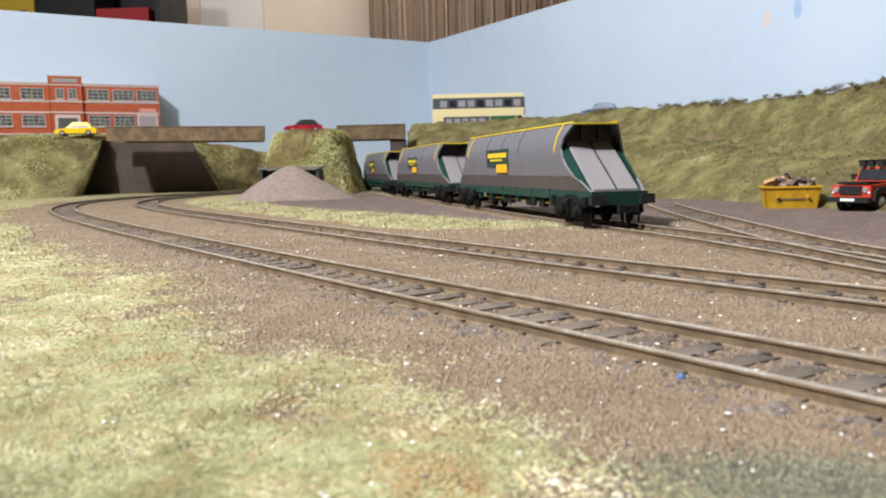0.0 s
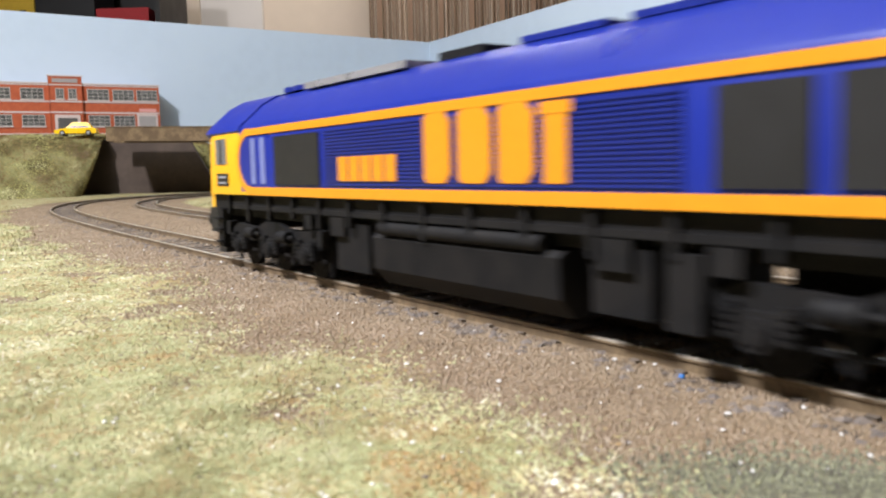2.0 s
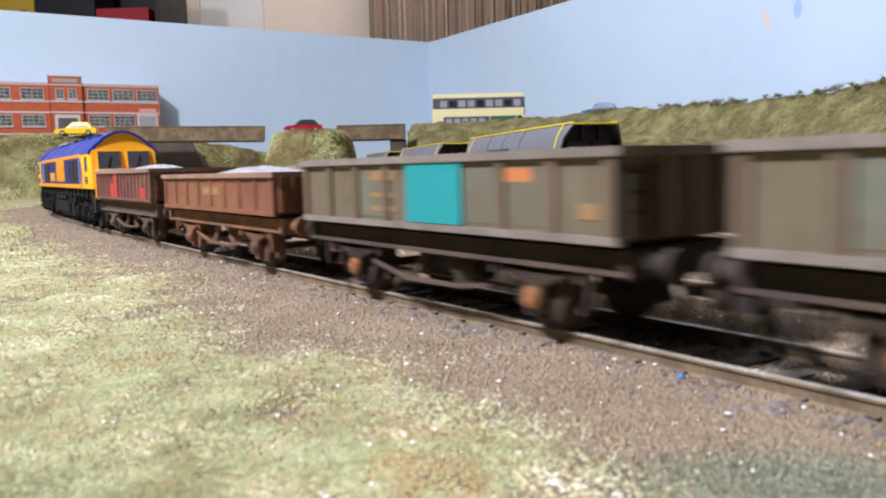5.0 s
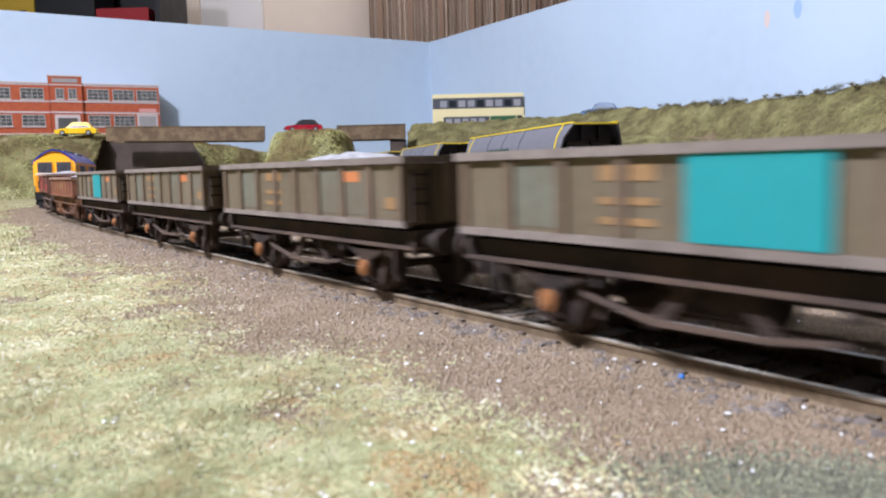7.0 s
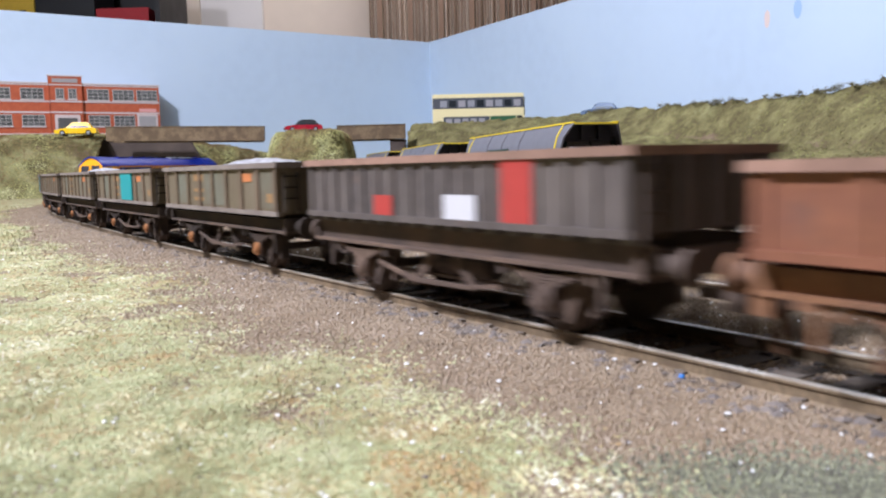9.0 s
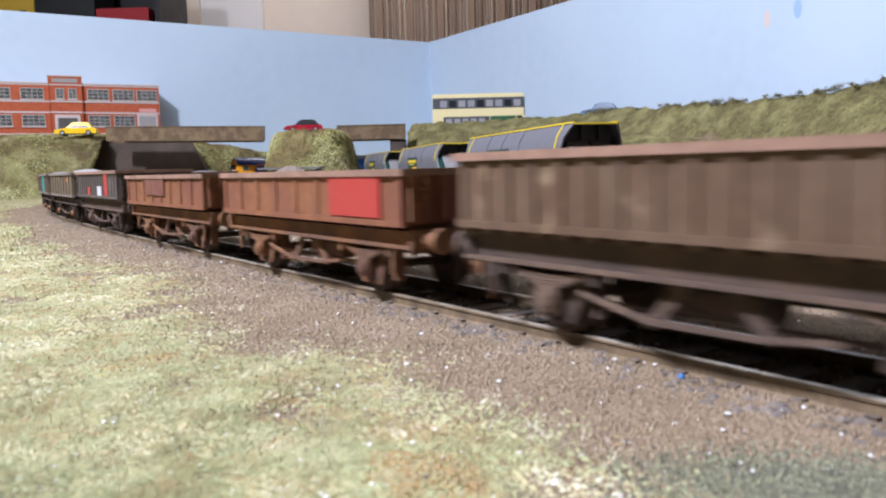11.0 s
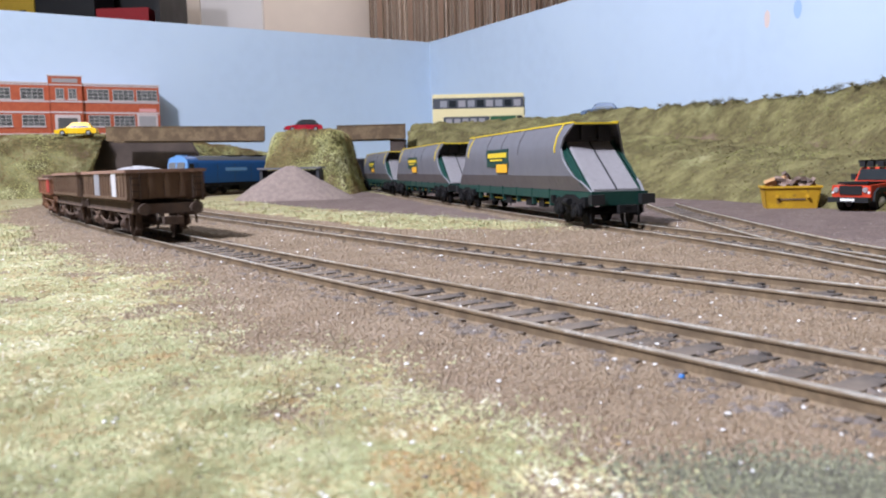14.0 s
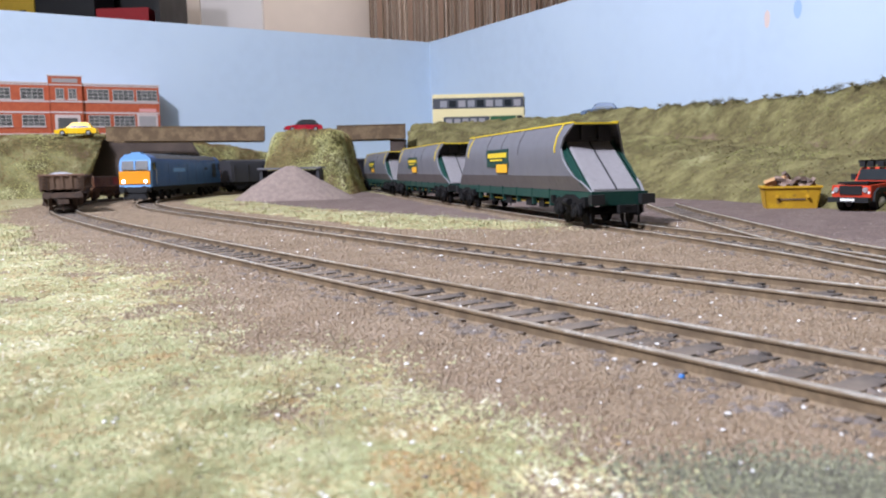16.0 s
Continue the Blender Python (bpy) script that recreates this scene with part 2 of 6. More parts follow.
def blend_mat(name, layers, bump=0.4, attr="zone"):
    """Ground cover: layers of (colour, colour2, colour3) chosen by the mesh's zone colours, with ragged borders."""
    m = bpy.data.materials.new(name)
    m.use_nodes = True
    nt = m.node_tree
    b = nt.nodes["Principled BSDF"]
    b.inputs["Roughness"].default_value = 0.92
    b.inputs["Specular IOR Level"].default_value = 0.25
    tc = nt.nodes.new("ShaderNodeTexCoord")
    at = nt.nodes.new("ShaderNodeAttribute")
    at.attribute_name = attr
    sep = nt.nodes.new("ShaderNodeSeparateColor")
    nt.links.new(at.outputs["Color"], sep.inputs[0])

    def nz(sc, d=5.0):
        n = node(nt, "ShaderNodeTexNoise", Scale=sc, Detail=d, Roughness=0.65)
        nt.links.new(tc.outputs["Object"], n.inputs["Vector"])
        return n.outputs[0]

    def mr(src, a, c, lo=0.0, hi=1.0):
        r = nt.nodes.new("ShaderNodeMapRange")
        r.inputs[1].default_value, r.inputs[2].default_value, r.inputs[3].default_value, r.inputs[4].default_value = a, c, lo, hi
        nt.links.new(src, r.inputs[0])
        return r.outputs[0]

    def mx(fac, a, c):
        n = nt.nodes.new("ShaderNodeMix")
        n.data_type = "RGBA"
        nt.links.new(fac, n.inputs[0])
        for s, v in ((n.inputs[6], a), (n.inputs[7], c)):
            if isinstance(v, tuple):
                s.default_value = (*v, 1)
            else:
                nt.links.new(v, s)
        return n.outputs[2]

    big, mid, fine = nz(42), nz(190), nz(1100, 3.0)

    def layer(c):
        a = mx(mr(mid, 0.38, 0.62), c[0], c[1])
        a = mx(mr(big, 0.45, 0.66), a, c[2])
        d = nt.nodes.new("ShaderNodeMix")
        d.data_type, d.blend_type = "RGBA", "MULTIPLY"
        d.inputs[0].default_value = 1.0
        nt.links.new(a, d.inputs[6])
        g = mr(fine, 0.3, 0.7, 0.7, 1.25)
        cc = nt.nodes.new("ShaderNodeCombineColor")
        for i in range(3):
            nt.links.new(g, cc.inputs[i])
        nt.links.new(cc.outputs[0], d.inputs[7])
        return d.outputs[2]

    col = layer(layers[0])
    for i, l in enumerate(layers[1:]):
        add = nt.nodes.new("ShaderNodeMath")
        nt.links.new(sep.outputs[i] if i < 3 else at.outputs["Alpha"], add.inputs[0])
        nt.links.new(mr(mid, 0.25, 0.75, -0.3, 0.3), add.inputs[1])
        col = mx(mr(add.outputs[0], 0.4, 0.62), col, layer(l))
    nt.links.new(col, b.inputs["Base Color"])
    bp = node(nt, "ShaderNodeBump", Strength=0.8, Distance=bump * MM)
    nt.links.new(fine, bp.inputs["Height"])
    nt.links.new(bp.outputs[0], b.inputs["Normal"])
    return m


M["ground"] = blend_mat("scenic_ground_cover", [((0.20, 0.145, 0.094), (0.15, 0.106, 0.069), (0.245, 0.185, 0.127)),
                                               ((0.32, 0.32, 0.155), (0.30, 0.205, 0.10), (0.39, 0.365, 0.21)),
                                               ((0.145, 0.105, 0.092), (0.12, 0.087, 0.077), (0.17, 0.128, 0.11)),
                                               ((0.125, 0.093, 0.066), (0.095, 0.07, 0.052), (0.155, 0.12, 0.088)),
                                               # dark grey-green layer: the shadow near the board edge, put into the
                                               # colour
                                               ((0.12, 0.115, 0.075), (0.09, 0.088, 0.065), (0.17, 0.165, 0.095))])
M["hill"] = blend_mat("flocked_hill", [((0.16, 0.14, 0.055), (0.10, 0.08, 0.036), (0.25, 0.225, 0.095)),
                                       ((0.19, 0.135, 0.085), (0.16, 0.11, 0.07), (0.23, 0.17, 0.11)),
                                       ((0.30, 0.285, 0.13), (0.22, 0.21, 0.085), (0.36, 0.33, 0.17))], bump=1.2)


# ---- mesh helpers (millimetres) ----
def box(bm, x0, x1, y0, y1, z0, z1, m=None):
    vs = [bm.verts.new((x, y, z)) for x in (x0, x1) for y in (y0, y1) for z in (z0, z1)]
    if m is not None:
        for v in vs:
            v.co = m @ v.co
    fs = []
    for f in ((0, 1, 3, 2), (4, 6, 7, 5), (0, 4, 5, 1), (2, 3, 7, 6), (0, 2, 6, 4), (1, 5, 7, 3)):
        fs.append(bm.faces.new([vs[i] for i in f]))
    return vs


def prism(bm, outline, a0, a1, axis="x", m=None):
    """A closed outline of (u, v) pushed along an axis: x -> (a, u, v), y -> (u, a, v), z -> (u, v, a)."""
    def put(a, u, v):
        p = Vector((a, u, v) if axis == "x" else (u, a, v) if axis == "y" else (u, v, a))
        return bm.verts.new(m @ p if m is not None else p)
    r0 = [put(a0, u, v) for u, v in outline]
    r1 = [put(a1, u, v) for u, v in outline]
    n = len(outline)
    bm.faces.new(r0), bm.faces.new(r1[::-1])
    for i in range(n):
        bm.faces.new((r0[i], r1[i], r1[(i + 1) % n], r0[(i + 1) % n]))
    return r0 + r1


def cyl(bm, cx, cy, cz, r, length, axis="y", seg=16, r2=None):
    k = {"x": lambda a, c, s: (cx + a, cy + c, cz + s), "y": lambda a, c, s: (cx + c, cy + a, cz + s), "z": lambda a, c, s: (cx + c, cy + s, cz + a)}[axis]
    rings = []
    for a, rad in ((-length / 2, r), (length / 2, r if r2 is None else r2)):
        rings.append([bm.verts.new(k(a, rad * math.cos(2 * math.pi * i / seg), rad * math.sin(2 * math.pi * i / seg))) for i in range(seg)])
    bm.faces.new(rings[0]), bm.faces.new(rings[1][::-1])
    for i in range(seg):
        bm.faces.new((rings[0][i], rings[1][i], rings[1][(i + 1) % seg], rings[0][(i + 1) % seg]))


def rounded(bm, w, seg=1, angle=30):
    es = [e for e in bm.edges if len(e.link_faces) == 2 and e.calc_face_angle(0) > radians(angle)]
    bmesh.ops.bevel(bm, geom=es, offset=w, segments=seg, affect="EDGES", clamp_overlap=True)


def finish(bm, name, material, smooth=False):
    bmesh.ops.recalc_face_normals(bm, faces=bm.faces)
    bmesh.ops.scale(bm, vec=(MM, MM, MM), verts=bm.verts)
    me = bpy.data.meshes.new(name)
    bm.to_mesh(me)
    bm.free()
    me.materials.append(material)
    if smooth:
        me.polygons.foreach_set("use_smooth", [True] * len(me.polygons))
        me.set_sharp_from_angle(angle=radians(35))
    return me


def part(name, bm, material, parent, label="", smooth=False):
    ob = new(name, finish(bm, name, material, smooth))
    ob.parent = parent
    if label:
        ob["label"] = label
    return ob


def thing(name, bm, material, label, category, m=None, group="", kind="", smooth=False):
    ob = new(name, finish(bm, name, material, smooth))
    if m is not None:
        ob.matrix_basis = m
    return tagged(ob, label, category, group, kind)


def empty(name, label, category, m=None, group="", kind=""):
    ob = new(name)
    ob.empty_display_size = 0.01
    if m is not None:
        ob.matrix_basis = m
    return tagged(ob, label, category, group, kind)


def one_box(*a, bevel=0.0):
    bm = bmesh.new()
    box(bm, *a)
    if bevel:
        rounded(bm, bevel)
    return bm


# ---- the lines of track: a start, a heading and the bend of each 120 mm stretch ----
def line_of(x, y, a, bends, before, after, end_bends=()):
    pts = []
    n = int(before / 5)
    for i in range(n):
        d = (n - i) * 5
        pts.append((x - math.cos(a) * d, y - math.sin(a) * d, a))
    for k, length in [(b, 120) for b in bends] + list(end_bends) + [(0, after)]:
        for _ in range(int(length / 5)):
            pts.append((x, y, a))
            a += k / 1000 * 5
            x += math.cos(a) * 5
            y += math.sin(a) * 5
    return np.array(pts), -float(before)


MAIN = line_of(70.371, 85.588, 2.154, (0.096, -0.087, -0.06, -0.171, -0.16, -0.471, -0.757, -1.179, -1.799, -2.229, -2.389, -2.369, -2.292), 2100, 1300)
INNER = line_of(141.812, 99.64, 2.203, (-0.303, -0.367, -0.132, 0.07, -0.029, -0.359, -0.829, -1.366, -1.942, -2.409, -2.584, -2.4, -1.6), 300, 1700)


def along(line, s):
    pts, s0 = line
    f = min(max((s - s0) / 5, 0), len(pts) - 1.001)
    i = int(f)
    p = pts[i] + (pts[i + 1] - pts[i]) * (f - i)
    return p


def on_line(line, s, base, way=1):
    """The pose of a vehicle whose bogies stand base apart round s."""
    a, b = along(line, s - base / 2 * way), along(line, s + base / 2 * way)
    return at_mm((a[0] + b[0]) / 2, (a[1] + b[1]) / 2, 0, 0, 0, math.degrees(math.atan2(b[1] - a[1], b[0] - a[0])))


def spline(points, step=5.0):
    """A smooth line through points of (x, y), as rows of x, y, heading."""
    p = [Vector(q) for q in points]
    p = [2 * p[0] - p[1]] + p + [2 * p[-1] - p[-2]]
    raw = []
    for i in range(1, len(p) - 2):
        for k in range(40):
            t = k / 40
            raw.append(0.5 * ((2 * p[i]) + (p[i + 1] - p[i - 1]) * t + (2 * p[i - 1] - 5 * p[i] + 4 * p[i + 1] - p[i + 2]) * t * t
                              + (3 * p[i] - p[i - 1] - 3 * p[i + 1] + p[i + 2]) * t ** 3))
    raw.append(p[-2])
    out, acc = [raw[0]], 0.0
    for a, b in zip(raw, raw[1:]):
        acc += (b - a).length
        if acc >= step:
            out.append(b)
            acc = 0.0
    rows = []
    for i, q in enumerate(out):
        d = out[min(i + 1, len(out) - 1)] - out[max(i - 1, 0)]
        rows.append((q.x, q.y, math.atan2(d.y, d.x)))
    return np.array(rows), 0.0


SIDING = spline([(168, 10), (141, 120), (121, 208), (115, 250), (105, 304), (95, 344), (81, 398), (33, 600), (-32, 900), (-97, 1200), (-110, 1260)])
SPUR = spline([(133, 190), (129, 250), (128, 304), (134, 396), (142, 491), (152, 578)])
GAUGE = 19.6


# ---- ground: one sheet with ballast, grass, yard and the dark bed of the tracks ----
def nz(x, y, s, k=0.0):
    return noise.noise(Vector((x / s, y / s, k)))


def side_of(line, X, Y):
    """Distance of grid points from a line, + on its left."""
    pts = line[0][::3]
    best = np.full(X.shape, 1e9)
    sgn = np.zeros(X.shape)
    for x, y, a in pts:
        dx, dy = X - x, Y - y
        d = np.hypot(dx, dy)
        w = d < best
        best = np.where(w, d, best)
        sgn = np.where(w, np.sign(np.cos(a) * dy - np.sin(a) * dx), sgn)
    return best, sgn


def smooth(a, b, v):
    t = np.clip((v - a) / (b - a), 0, 1)
    return t * t * (3 - 2 * t)


def spaced(rows):
    out = []
    for a, b, d in rows:
        out += list(np.arange(a, b, d))
    return np.array(out + [rows[-1][1]])


def build_ground():
    xs = spaced([(-1000, -500, 50), (-500, -200, 8), (-200, 260, 4), (260, 460, 10), (460, 1400, 60)])
    ys = spaced([(-1900, 0, 80), (0, 60, 10), (60, 520, 4), (520, 1000, 7), (1000, 1480, 12), (1480, 2050, 40)])
    X, Y = np.meshgrid(xs, ys)
    dm, sm = side_of(MAIN, X, Y)
    di, si = side_of(INNER, X, Y)
    ds, _ = side_of(SIDING, X, Y)
    dp, _ = side_of(SPUR, X, Y)
    wob = np.array([[nz(x, y, 34, 1.3) * 9 + nz(x, y, 11, 5.0) * 5 for x in xs] for y in ys])
    dmain = dm * sm + wob
    wide = np.array([[nz(x, y, 55, 8.2) for x in xs] for y in ys])
    patchy = np.array([[nz(x, y, 15, 4.4) + 0.5 * nz(x, y, 6, 2.2) for x in xs] for y in ys])
    grass = smooth(20, 74, dmain + wide * 16)
    grass = grass * (1 - 0.62 * smooth(0.18, 0.6, patchy))
    far = np.where((dm * sm > 0) & (Y > 600), smooth(45, 90, dmain), 0)
    grass = np.maximum(grass, far)
    right = di * (si < 0)
    g2 = smooth(33, 46, right + wob * 0.6) * (1 - smooth(95, 118, right + wob)) * smooth(360, 440, Y + wob)
    g2 = np.where(Y > 950, smooth(30, 46, right + wob), g2)
    g2 *= 0.4 + 0.6 * smooth(-0.3, 0.25, wob / 9 + 0.2)
    grass = np.maximum(grass, g2)
    yard = smooth(92, 116, right + wob) * (Y < 1250) * smooth(16, 26, np.minimum(ds, 99) + wob * 0.4)
    bed = np.maximum.reduce([1 - smooth(9, 19, dm + wob * 0.25), 1 - smooth(9, 19, di + wob * 0.25), 1 - smooth(8, 20, ds + wob * 0.25), 1 - smooth(8, 20, dp + wob * 0.25)])
    # a soft shadow close to the board edge, painted as a dark grey-green patch
    shade_patch = 1.15 * np.exp(-((X - 33 - (80 - Y) * 0.4) / 15) ** 2 - ((Y - 76) / 11) ** 2)
    grass = grass * (1 - 0.6 * np.clip(shade_patch, 0, 1))
    lumps = np.array([[nz(x, y, 13, 6.1) * 1.3 + nz(x, y, 30, 3.7) * 0.9 for x in xs] for y in ys])
    fine = np.array([[nz(x, y, 9, 2.0) * 0.5 + nz(x, y, 60, 7.0) * 0.9 for x in xs] for y in ys])
    inner = np.minimum(np.minimum(dm, di), np.minimum(ds, dp))
    Z = -2.78 + smooth(8.5, 12.5, inner) * (0.62 + wob * 0.03) + fine * smooth(9, 30, inner) * 0.75 - smooth(24, 40, inner) * 0.5 + grass * (0.8 + lumps)
    verts = np.stack([X.ravel(), Y.ravel(), Z.ravel()], 1) * MM
    nx, ny = len(xs), len(ys)
    faces = [(j * nx + i, j * nx + i + 1, (j + 1) * nx + i + 1, (j + 1) * nx + i) for j in range(ny - 1) for i in range(nx - 1)]
    me = bpy.data.meshes.new("ground")
    me.from_pydata(verts.tolist(), [], faces)
    ca = me.color_attributes.new("zone", "FLOAT_COLOR", "POINT")
    ca.data.foreach_set("color", np.stack([grass.ravel(), yard.ravel(), bed.ravel(), shade_patch.ravel()], 1).astype(np.float32).ravel())
    me.polygons.foreach_set("use_smooth", [True] * len(me.polygons))
    me.materials.append(M["ground"])
    tagged(new("ground", me), "model ground of tan ballast, pale static grass and pinkish yard dust", "ground", kind="structure")
    return xs, ys, Z, grass, bed, yard, shade_patch


GXS, GYS, GZ, GGRASS, GBED, GYARD, GSHADE = build_ground()


def ground_at(x, y, field=None):
    f = GZ if field is None else field
    i = min(max(int(np.searchsorted(GXS, x)) - 1, 0), len(GXS) - 2)
    j = min(max(int(np.searchsorted(GYS, y)) - 1, 0), len(GYS) - 2)
    u, v = (x - GXS[i]) / (GXS[i + 1] - GXS[i]), (y - GYS[j]) / (GYS[j + 1] - GYS[j])
    return float(f[j, i] * (1 - u) * (1 - v) + f[j, i + 1] * u * (1 - v) + f[j + 1, i] * (1 - u) * v + f[j + 1, i + 1] * u * v)


thing("baseboard", one_box(-1000, 1400, -1900, 2050, -60, -8), M["board_wood"], "plywood layout baseboard under the scenery", "baseboard", kind="structure")


# ---- backscene boards ----
def backscene():
    a = math.degrees(math.atan2(-496, -728))
    bm = bmesh.new()
    prism(bm, [(0, -60), (1100, -60), (1100, 316), (0, 317)], -9, 0, "y")
    thing("backdrop", bm, M["backscene"], "pale blue painted backscene board behind the town", "backscene", at_mm(-20, 1957, 0, 0, 0, a), kind="structure")
    b = math.degrees(math.atan2(-994, 525))
    bm = bmesh.new()
    prism(bm, [(0, -60), (250, -60), (250, 64), (640, 64), (640, -60), (1900, -60), (1900, 312), (1124, 306), (0, 317)], 0, 9, "y")
    thing("backdrop", bm, M["backscene"], "pale blue painted backscene board above the long hill", "backscene", at_mm(-20, 1957, 0, 0, 0, b), kind="structure")


backscene()


# ---- room ----
def room():
    thing("floor", one_box(-2600, 2600, -2700, 3300, -1060, -1000), M["carpet"], "grey-brown carpeted room floor", "floor", kind="structure")
    thing("ceiling", one_box(-2600, 2600, -2700, 3300, 1460, 1500), M["ceiling"], "plain white painted ceiling", "ceiling", kind="structure")
    thing("wall_north", one_box(-2600, 2600, 3200, 3300, -1000, 1460), M["cream_wall"], "cream painted room wall", "wall", kind="structure")
    thing("wall_south", one_box(-2600, 2600, -2700, -2600, -1000, 1460), M["cream_wall"], "cream painted room wall", "wall", kind="structure")
    thing("wall_west", one_box(-2600, -2500, -2600, 3200, -1000, 1460), M["cream_wall"], "cream painted room wall", "wall", kind="structure")
    thing("wall_east", one_box(2500, 2600, -2600, 3200, -1000, 1460), M["cream_wall"], "cream painted room wall", "wall", kind="structure")
    # pale door beside the shelf, with its frame
    d = empty("door_1", "off-white painted room door in a cream frame", "door", at_mm(-650, 3180, -1000), kind="structure")
    part("door_leaf", one_box(-228, 0, -12, 18, 0, 2050, bevel=3), M["white_wall"], d)
    part("door_frame", one_box(-400, -230, -20, 18, 0, 2130, bevel=3), M["cream_wall"], d)
    # striped curtain hung in folds
    cur = empty("curtain", "long tan curtain with narrow brown vertical stripes", "curtain", at_mm(0, 2900, 0))
    for i in range(26):
        x = -232 + i * 26
        bm = bmesh.new()
        prof = [(x + t * 26, 14 * math.sin(t * math.pi * 2 + i) + 6 * math.sin(i * 1.7)) for t in (0, 0.25, 0.5, 0.75, 1.0)]
        prism(bm, prof + [(u, v + 3) for u, v in prof[::-1]], -900, 1250, "z")
        part("fold", bm, M["curtain_tan"], cur)
        for w0, w1, yo in ((3, 7, -16), (15, 17.5, -15)) if i % 4 != 1 else ((2, 20, -17),):
            part("stripe", one_box(x + w0, x + w1, yo - 4 + 6 * math.sin(i * 1.7), yo + 4, -900, 1250), M["curtain_brown"], cur)
    # dark shelf unit with boxes
    sh = empty("shelf", "black open shelf unit against the room wall", "shelf", at_mm(-1106, 2500, -1000))
    part("side_panel", one_box(318, 332, -120, 140, 0, 1700), M["shelf_dark"], sh)
    part("side_panel", one_box(-800, -786, -120, 140, 0, 1700), M["shelf_dark"], sh)
    part("back_panel", one_box(-786, 318, 130, 140, 0, 1700), M["shelf_dark"], sh)
    for z in (300, 800, 1340, 1690):
        part("shelf_board", one_box(-786, 318, -118, 130, z, z + 16), M["shelf_dark"], sh)
    def carton(x0, x1, z0, z1, m, label):
        thing("carton", one_box(x0, x1, -90, 60, z0, z1, bevel=2), m, label, "box", at_mm(-1106, 2500, -1000))
    carton(-300, -32, 1356, 1640, M["carton_yellow"], "yellow cardboard carton with dark bars on a shelf")
    carton(-28, 138, 1356, 1660, M["carton_black"], "tall black cardboard carton on a shelf")
    carton(142, 290, 1356, 1500, M["carton_red"], "flat red cardboard carton on a shelf")
    for i in range(8):
        thing("label_strip", one_box(-290 + i * 31, -272 + i * 31, -93, -90.2, 1480, 1500), M["carton_black"], "dark printed bar on a yellow carton", "print", at_mm(-1106, 2500, -1000), group="printed bars")


room()


# ---- hills ----
def sheet(name, rows, label, zone=None, bump=3.0, seed=0.0, parent_label="hill"):
    """A hill lofted over rows of points (each row from foot to back), roughened by noise."""
    rows = [[Vector(p) for p in r] for r in rows]
    def cat(p, t):
        n = len(p) - 1
        f = min(t * n, n - 1e-6)
        i = int(f)
        u = f - i
        a, b, c, d = p[max(i - 1, 0)], p[i], p[i + 1], p[min(i + 2, n)]
        return 0.5 * (2 * b + (c - a) * u + (2 * a - 5 * b + 4 * c - d) * u * u + (3 * b - a - 3 * c + d) * u ** 3)
    nu, nv = 26 * (len(rows) - 1), 14 * (len(rows[0]) - 1)
    verts, cols = [], []
    for i in range(nu + 1):
        u = i / nu
        line = [cat([r[k] for r in rows], u) for k in range(len(rows[0]))]
        for j in range(nv + 1):
            v = j / nv
            p = cat(line, v)
            k = min(1.0, v * 6)
            d = noise.fractal(p / 26 + Vector((seed, 0, 0)), 1.0, 2.0, 4) * bump + noise.noise(p / 7) * bump * 0.4
            p = p + Vector((d * 0.5, -d * 0.6, d)) * k
            verts.append(p)
            cols.append(zone(p, u, v) if zone else (0, 0, 0))
    faces = [(i * (nv + 1) + j, (i + 1) * (nv + 1) + j, (i + 1) * (nv + 1) + j + 1, i * (nv + 1) + j + 1) for i in range(nu) for j in range(nv)]
    me = bpy.data.meshes.new(name)
    me.from_pydata([tuple(p * MM) for p in verts], [], faces)
    ca = me.color_attributes.new("zone", "FLOAT_COLOR", "POINT")
    ca.data.foreach_set("color", np.array([(*c, 1) for c in cols], dtype=np.float32).ravel())
    me.polygons.foreach_set("use_smooth", [True] * len(me.polygons))
    me.materials.append(M["hill"])
    ob = tagged(new(name, me), label, "hill", kind="structure")
    return ob, verts


def right_hill():
    foot = [(331, 294), (271, 396), (241, 470), (232, 551), (215, 631), (182, 731), (127, 889), (66, 1048), (9, 1198), (-51, 1298)]
    terr = [(402, 344, 24), (369, 470, 24), (324, 567, 28), (309, 645, 33), (288, 772, 43), (258, 857, 50), (189, 973, 61), (112, 1123, 68), (35, 1242, 76), (-51, 1319, 86)]
    ridge = [(472, 385, 93), (429, 545, 93), (390, 645, 90), (364, 709, 89), (338, 784, 87), (296, 868, 88), (224, 1037, 94), (129, 1225, 96), (46, 1306, 98), (-44, 1339, 98)]
    rows = []
    for f, t, r in zip(foot, terr, ridge):
        out = Vector((r[0] - f[0], r[1] - f[1], 0)).normalized() * 14
        rows.append([(f[0], f[1], -6), ((f[0] + t[0]) / 2 - out.x * 0.4, (f[1] + t[1]) / 2 - out.y * 0.4, t[2] * 0.62), t, (t[0] + out.x, t[1] + out.y, t[2] + 2), r,
                     (r[0] + out.x, r[1] + out.y, r[2] - 12), (r[0] + out.x * 4.2, r[1] + out.y * 4.2, 79), (r[0] + out.x * 4.5, r[1] + out.y * 4.5, -6)])
    def zone(p, u, v):
        path = math.exp(-((v - 3 / 7 * 1.0) / 0.03) ** 2) * (0.35 + 0.5 * noise.noise(p / 40))
        return (max(0, path) + 0.35 * max(0, noise.noise(p / 30)), max(0, noise.noise(p / 55 + Vector((9, 0, 0)))) * 0.9, 0)
    return sheet("hill", rows, "long grassy model hillside with a worn terrace path", zone, 4.2)


